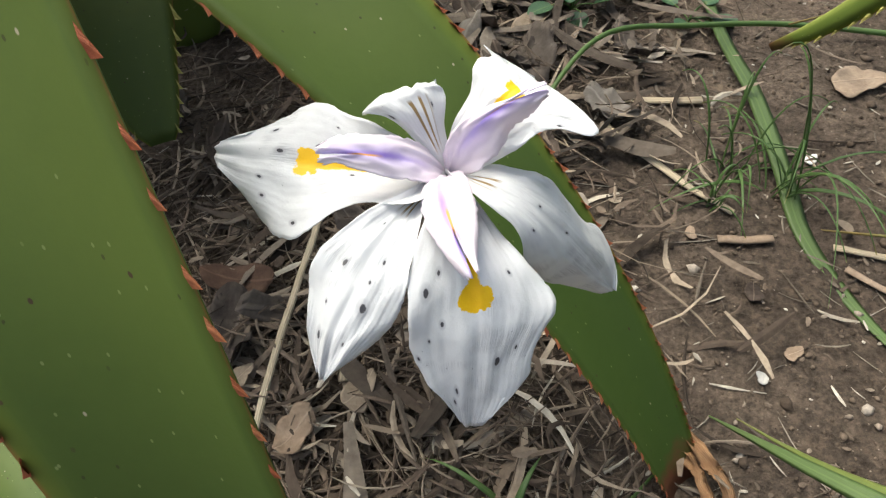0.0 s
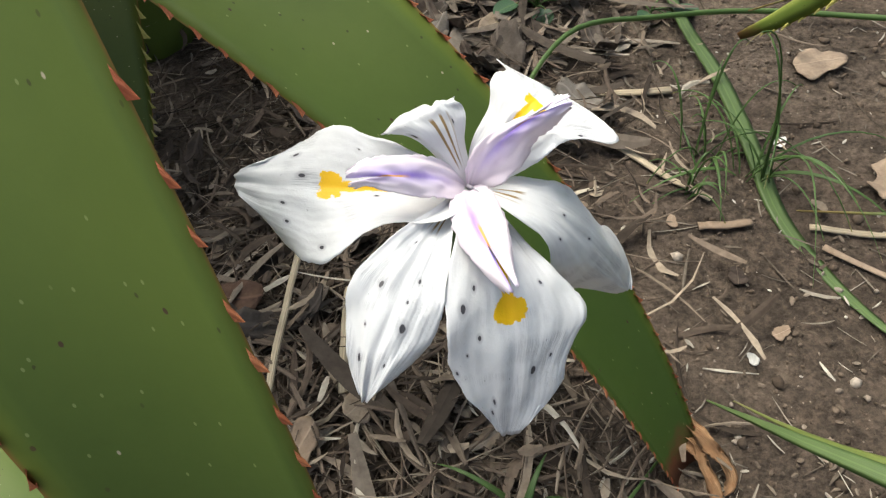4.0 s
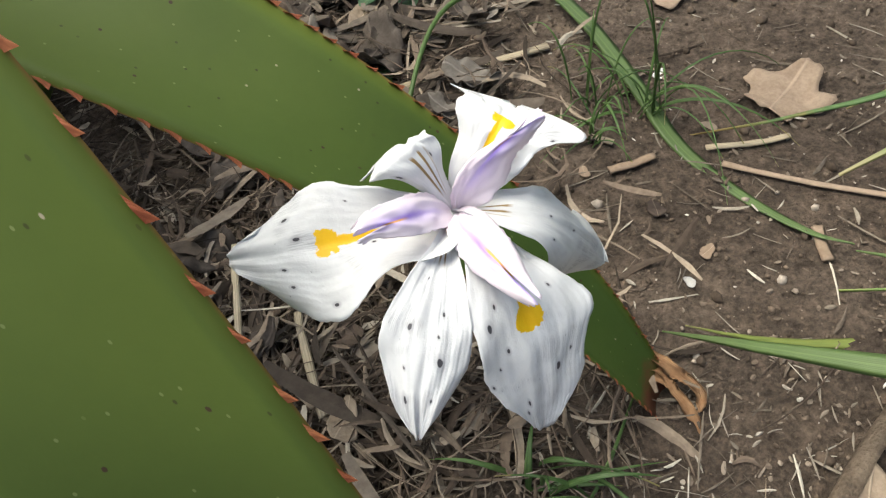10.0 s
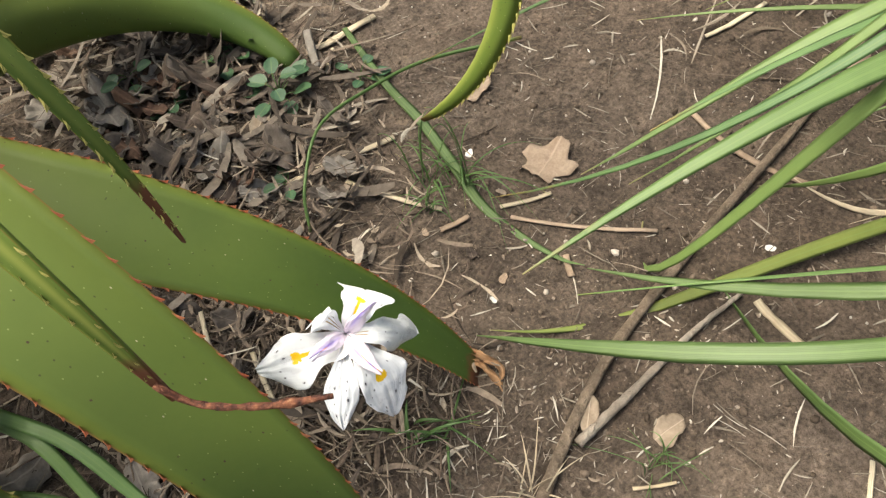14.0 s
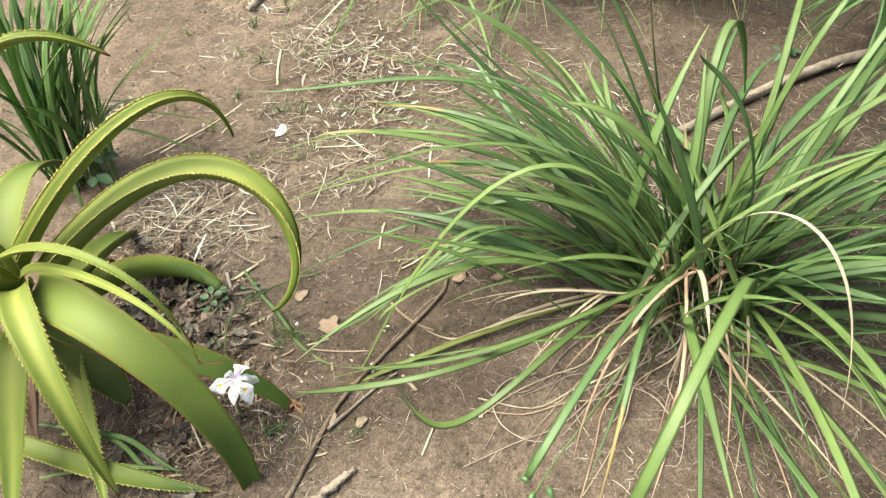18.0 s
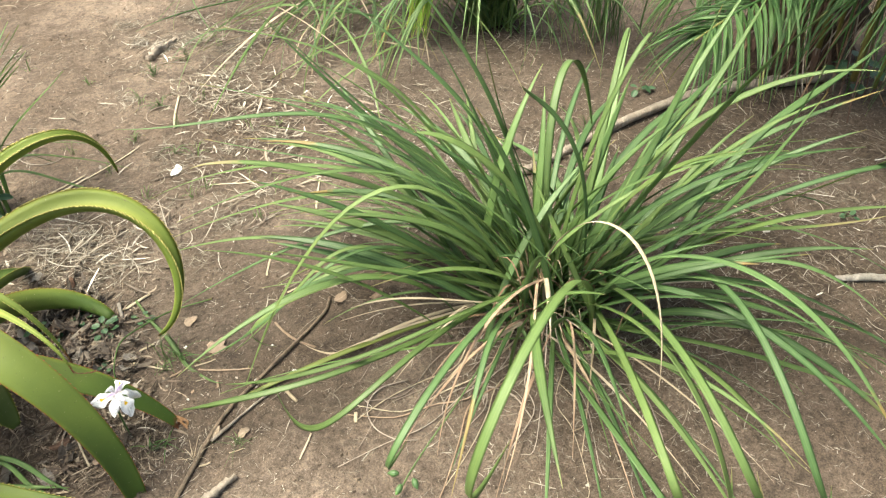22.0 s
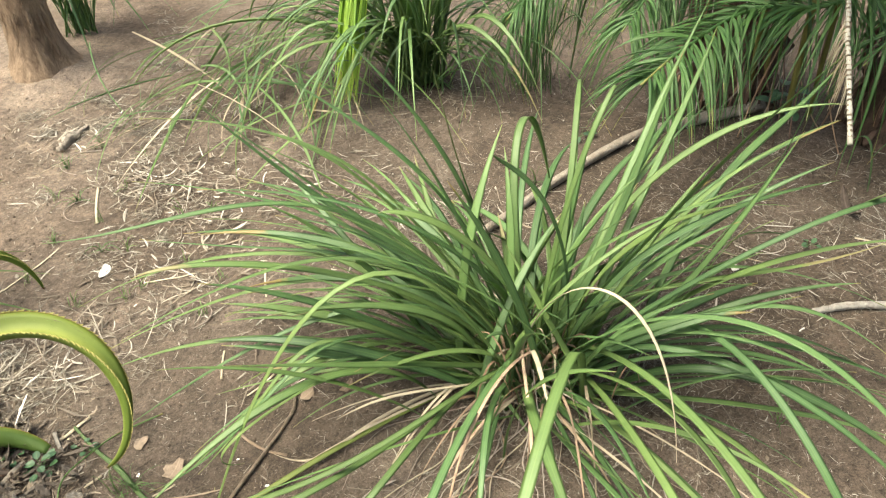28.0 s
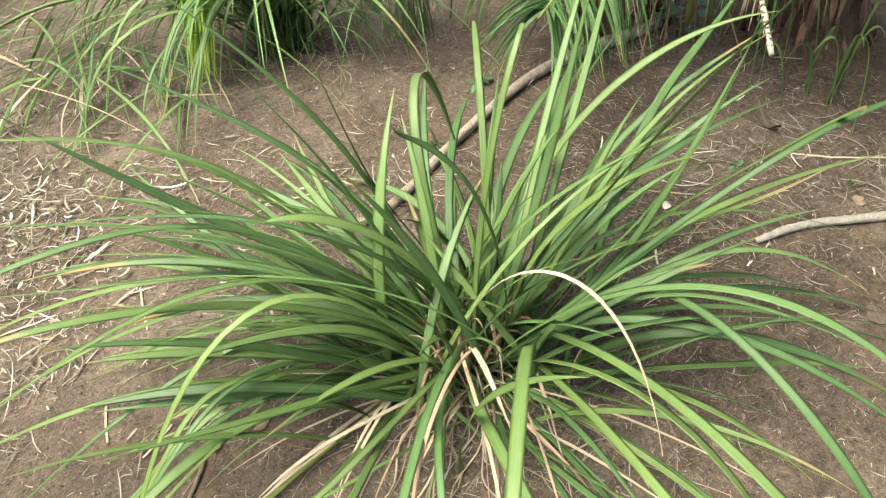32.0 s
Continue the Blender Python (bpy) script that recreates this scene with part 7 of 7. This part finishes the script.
for i in range(8):
    a = radians(q.normal(215, 26))
    L = q.uniform(0.2, 0.5)
    d, e = V(math.cos(a), math.sin(a)), V(-math.sin(a), math.cos(a)) * q.normal(0, 0.03)
    b = V(1.0, -0.19) + d * q.uniform(0.02, 0.1)
    pts = [on(*b, q.uniform(0.02, 0.10)), on(*(b + d * L * 0.3 + e * 0.5 + q.normal(0, 0.02, 2)), q.uniform(0.01, 0.06)), on(*(b + d * L * 0.48 + q.normal(0, 0.014, 2)), q.uniform(0.005, 0.03)), on(*(b + d * L * 0.65 + e * 1.5 + q.normal(0, 0.016, 2)), 0.006), on(*(b + d * L * 0.95 + e * 1.2), 0.004), on(*(b + d * L + e * 0.4), 0.003)]
    strand(clump, pts, q.uniform(0.0008, 0.0024), (STRAND, DRY, STRAND, DRY)[i % 4], label="dry curled strand")
for x, y, s_ in ((0.86, 1.72, 0.10), (0.70, 1.42, 0.08), (0.30, 1.52, 0.10), (1.02, 1.45, 0.09), (0.62, 0.72, 0.07), (1.32, 0.86, 0.09), (0.5, -0.18, 0.10), (0.62, -0.32, 0.12), (1.9, -0.42, 0.09), (2.15, -0.78, 0.10)):
    a = q.uniform(0, 6.28)
    pts = [on(x + s_ * math.cos(a + k) * (1 - 0.12 * k), y + s_ * math.sin(a + k) * (1 - 0.05 * k), 0.004 + 0.004 * q.random()) for k in np.linspace(0, 3.6, 6)]
    c = spline(pts, 24)
    tagged(new("curled_root", tube("curled_root", c, np.linspace(0.002, 0.001, 24), STRAND, 5, 0.1, int(x * 100))), "thin curled dry root lying on the soil", "root", "curled roots")
# seed pods on a fallen green stalk
pods = thing("seed_stalk", tuple(on(0.42, -0.31)), "green iris flower stalk with seed pods bent to the soil", "stalk")
part("stem", tube("stem", spline([on(0.96, -0.2, 0.02), V(0.8, -0.24, 0.16), V(0.58, -0.29, 0.10), V(0.44, -0.31, 0.04), on(0.36, -0.33, 0.012)], 24), 0.0022, LEAF_PLAIN, 6), pods)
for i, (x, y, z, a) in enumerate(((0.375, -0.325, 0.022, 200), (0.40, -0.335, 0.030, 250), (0.385, -0.305, 0.030, 130), (0.345, -0.335, 0.014, 190))):
    d = V(math.cos(radians(a)), math.sin(radians(a)), -0.2)
    c = np.array([V(x, y, z) + d * s_ for s_ in np.linspace(0, 0.026, 9)])
    part("seed_pod", tube("seed_pod", c, np.array([0.002, 0.005, 0.0068, 0.0074, 0.0074, 0.0068, 0.0055, 0.003, 0.0012]), POD, 9, 0.05, i), pods, "plump green seed pod")
flat_leaf("pebble", (1.52, -0.95), 0.035, scrap, LEAF_GREY, "flat grey pebble in the soil", "pebble", 41, -0.3, 0.5, 0.008)
flat_leaf("shell_chip", (1.137, -0.735), 0.007, oval, LEAF_PALE, "round pale button-like chip on the soil", "chip", 42, 0.1, 0.5, 0.002)
# bleached straw and scraps gathered behind the clump
q2 = np.random.default_rng(909)
pieces("straw_litter", "bleached straw and torn leaf scraps behind the clump", "straw", blob_spots(q2, (1.02, 1.35, 0.12, 0.17, 380), (1.25, 0.38, 0.22, 0.13, 480), (0.74, 0.85, 0.15, 0.15, 240), (1.3, 0.9, 0.2, 0.15, 160)), (0.012, 0.085), (0.001, 0.0055), STRAW, 71, 0.5, 0.012, 0.6)
# large bleached scraps of dead strap leaf and palm leaf gathered in heaps
BLEACHED = scatter_material("bleached_heap_leaves", [(0.0, (0.085, 0.063, 0.047)), (0.5, (0.185, 0.145, 0.112)), (0.85, (0.30, 0.25, 0.20)), (1.0, (0.55, 0.50, 0.43))], 160)
q3 = np.random.default_rng(411)
pieces("leaf_scraps", "bleached torn strips of dead leaf in loose heaps", "litter", blob_spots(q3, (0.64, 2.78, 0.12, 0.08, 27), (0.83, 2.15, 0.05, 0.05, 15), (1.03, 1.96, 0.12, 0.07, 27), (0.97, 1.56, 0.05, 0.07, 23), (0.96, 1.33, 0.07, 0.07, 19), (1.18, 1.15, 0.12, 0.09, 27), (1.21, 0.91, 0.09, 0.07, 23), (1.27, 1.80, 0.09, 0.09, 23), (1.06, 1.45, 0.09, 0.09, 23), (0.87, 1.22, 0.08, 0.08, 23), (0.86, 0.97, 0.10, 0.08, 27), (1.36, 1.35, 0.08, 0.08, 15), (0.66, 0.83, 0.08, 0.07, 11), (1.09, 0.52, 0.12, 0.08, 19), (1.53, 0.26, 0.13, 0.06, 23), (1.31, 1.72, 0.10, 0.08, 19)), (0.025, 0.13), (0.0015, 0.008), BLEACHED, 72, 0.4, 0.02, 0.3, 6)
pieces("straw_litter", "pale straw and split stems heaped beside the aloe", "straw", blob_spots(q3, (0.15, 1.05, 0.06, 0.08, 60), (0.18, 0.92, 0.09, 0.07, 90), (0.22, 0.76, 0.06, 0.05, 50), (0.10, 0.78, 0.05, 0.06, 50), (0.40, 0.87, 0.06, 0.05, 25)), (0.04, 0.18), (0.0012, 0.005), STRAW, 73, 0.25, 0.03, 0.6, 6)
pieces("straw_litter", "bleached split straw lying across the heap by the aloe", "straw", blob_spots(q3, (0.15, 1.03, 0.06, 0.07, 12), (0.18, 0.91, 0.10, 0.08, 20), (0.22, 0.77, 0.05, 0.04, 8), (0.36, 0.90, 0.08, 0.06, 8)), (0.04, 0.16), (0.0016, 0.005), PALE_BIT, 78, 0.2, 0.03, 0.6, 6)
pieces("leaf_scraps", "whitened straw and leaf strips on the heaps behind the clump", "litter", blob_spots(q3, (1.03, 1.93, 0.14, 0.06, 26), (0.97, 1.55, 0.06, 0.08, 22), (1.18, 1.12, 0.13, 0.09, 24), (0.86, 0.97, 0.10, 0.08, 20), (1.27, 1.78, 0.10, 0.08, 22), (1.25, 0.45, 0.14, 0.08, 22), (0.66, 0.83, 0.08, 0.07, 10), (1.9, -0.5, 0.3, 0.25, 26)), (0.02, 0.11), (0.0015, 0.006), PALE_BIT, 79, 0.3, 0.02, 0.35, 6)
pieces("straw_litter", "dry stems strewn at the edge of the clump", "straw", blob_spots(q3, (0.65, 0.31, 0.10, 0.08, 23), (0.52, 0.06, 0.12, 0.10, 23), (0.75, -0.45, 0.14, 0.10, 35), (1.0, -0.5, 0.15, 0.1, 42), (1.3, -0.5, 0.15, 0.12, 35), (1.7, -0.75, 0.15, 0.12, 23), (2.1, -0.6, 0.15, 0.12, 19)), (0.03, 0.13), (0.0012, 0.004), STRAW_PALE, 74, 0.3, 0.012, 0.6, 6)
for i in range(11):                              # withered strands that trail from the clump over the soil
    a = radians(q3.normal(172, 20))
    L = q3.uniform(0.3, 0.62)
    d, e = V(math.cos(a), math.sin(a)), V(-math.sin(a), math.cos(a))
    b = V(1.0, -0.19) + d * q3.uniform(0.04, 0.14)
    side = q3.normal(0, 0.06)
    pts = [on(*(b + d * L * f + e * (side * math.sin(3.1 * f + i) + q3.normal(0, 0.018))), 0.004 + 0.05 * max(0.0, 0.5 - f) * q3.random()) for f in (0, 0.2, 0.4, 0.6, 0.8, 1.0)]
    strand(clump, pts, q3.uniform(0.0012, 0.0030), (STRAND, DRY, STRAND, DRY_PINK)[i % 4], label="dry curled strand")
# broken straw, bark and leaf fragments on the mulch beneath the flower
pieces("straw_litter", "broken brown straw and bark fragments beneath the flower", "straw", blob_spots(q3, (-0.01, 0.19, 0.05, 0.04, 80), (-0.06, 0.24, 0.05, 0.05, 150), (-0.03, 0.40, 0.06, 0.08, 60)), (0.012, 0.05), (0.001, 0.0042), BLEACHED, 75, 0.3, 0.02, 0.35, 5)
flat_leaf("dead_leaf", (-0.055, 0.204), 0.013, scrap, LEAF_PALE, "flat grey-tan leaf fragment on the mulch", seed=45, curl=0.5, spin=0.9, up=0.016)
flat_leaf("dead_leaf", (-0.086, 0.184), 0.015, scrap, LEAF_TAN, "grey-brown bark fragment on the mulch", seed=30, curl=0.5, spin=0.9, up=0.016)
flat_leaf("dead_leaf", (-0.118, 0.220), 0.008, scrap, LEAF_PALE, "small orange-tan curled leaf on the mulch", seed=40, curl=0.5, spin=0.9, up=0.016)
flat_leaf("dead_leaf", (-0.132, 0.285), 0.024, oval, LEAF_RUST, "long reddish-brown dead leaf in the mulch", seed=30, curl=0.5, spin=-0.3, up=0.016)
flat_leaf("dead_leaf", (0.058, 0.525), 0.022, oval, LEAF_PALE, "grey curled dead leaf on the mulch", seed=40, curl=0.5, spin=0.9, up=0.016)
pieces("straw_litter", "dry fibres and straw at the foot of the far clump", "straw", blob_spots(q3, (1.98, 1.02, 0.12, 0.12, 120), (2.1, 0.85, 0.1, 0.1, 60), (2.45, -0.35, 0.12, 0.25, 160), (2.3, 0.1, 0.15, 0.15, 80)), (0.03, 0.14), (0.001, 0.004), BLEACHED, 76, 0.35, 0.02, 0.6, 6)
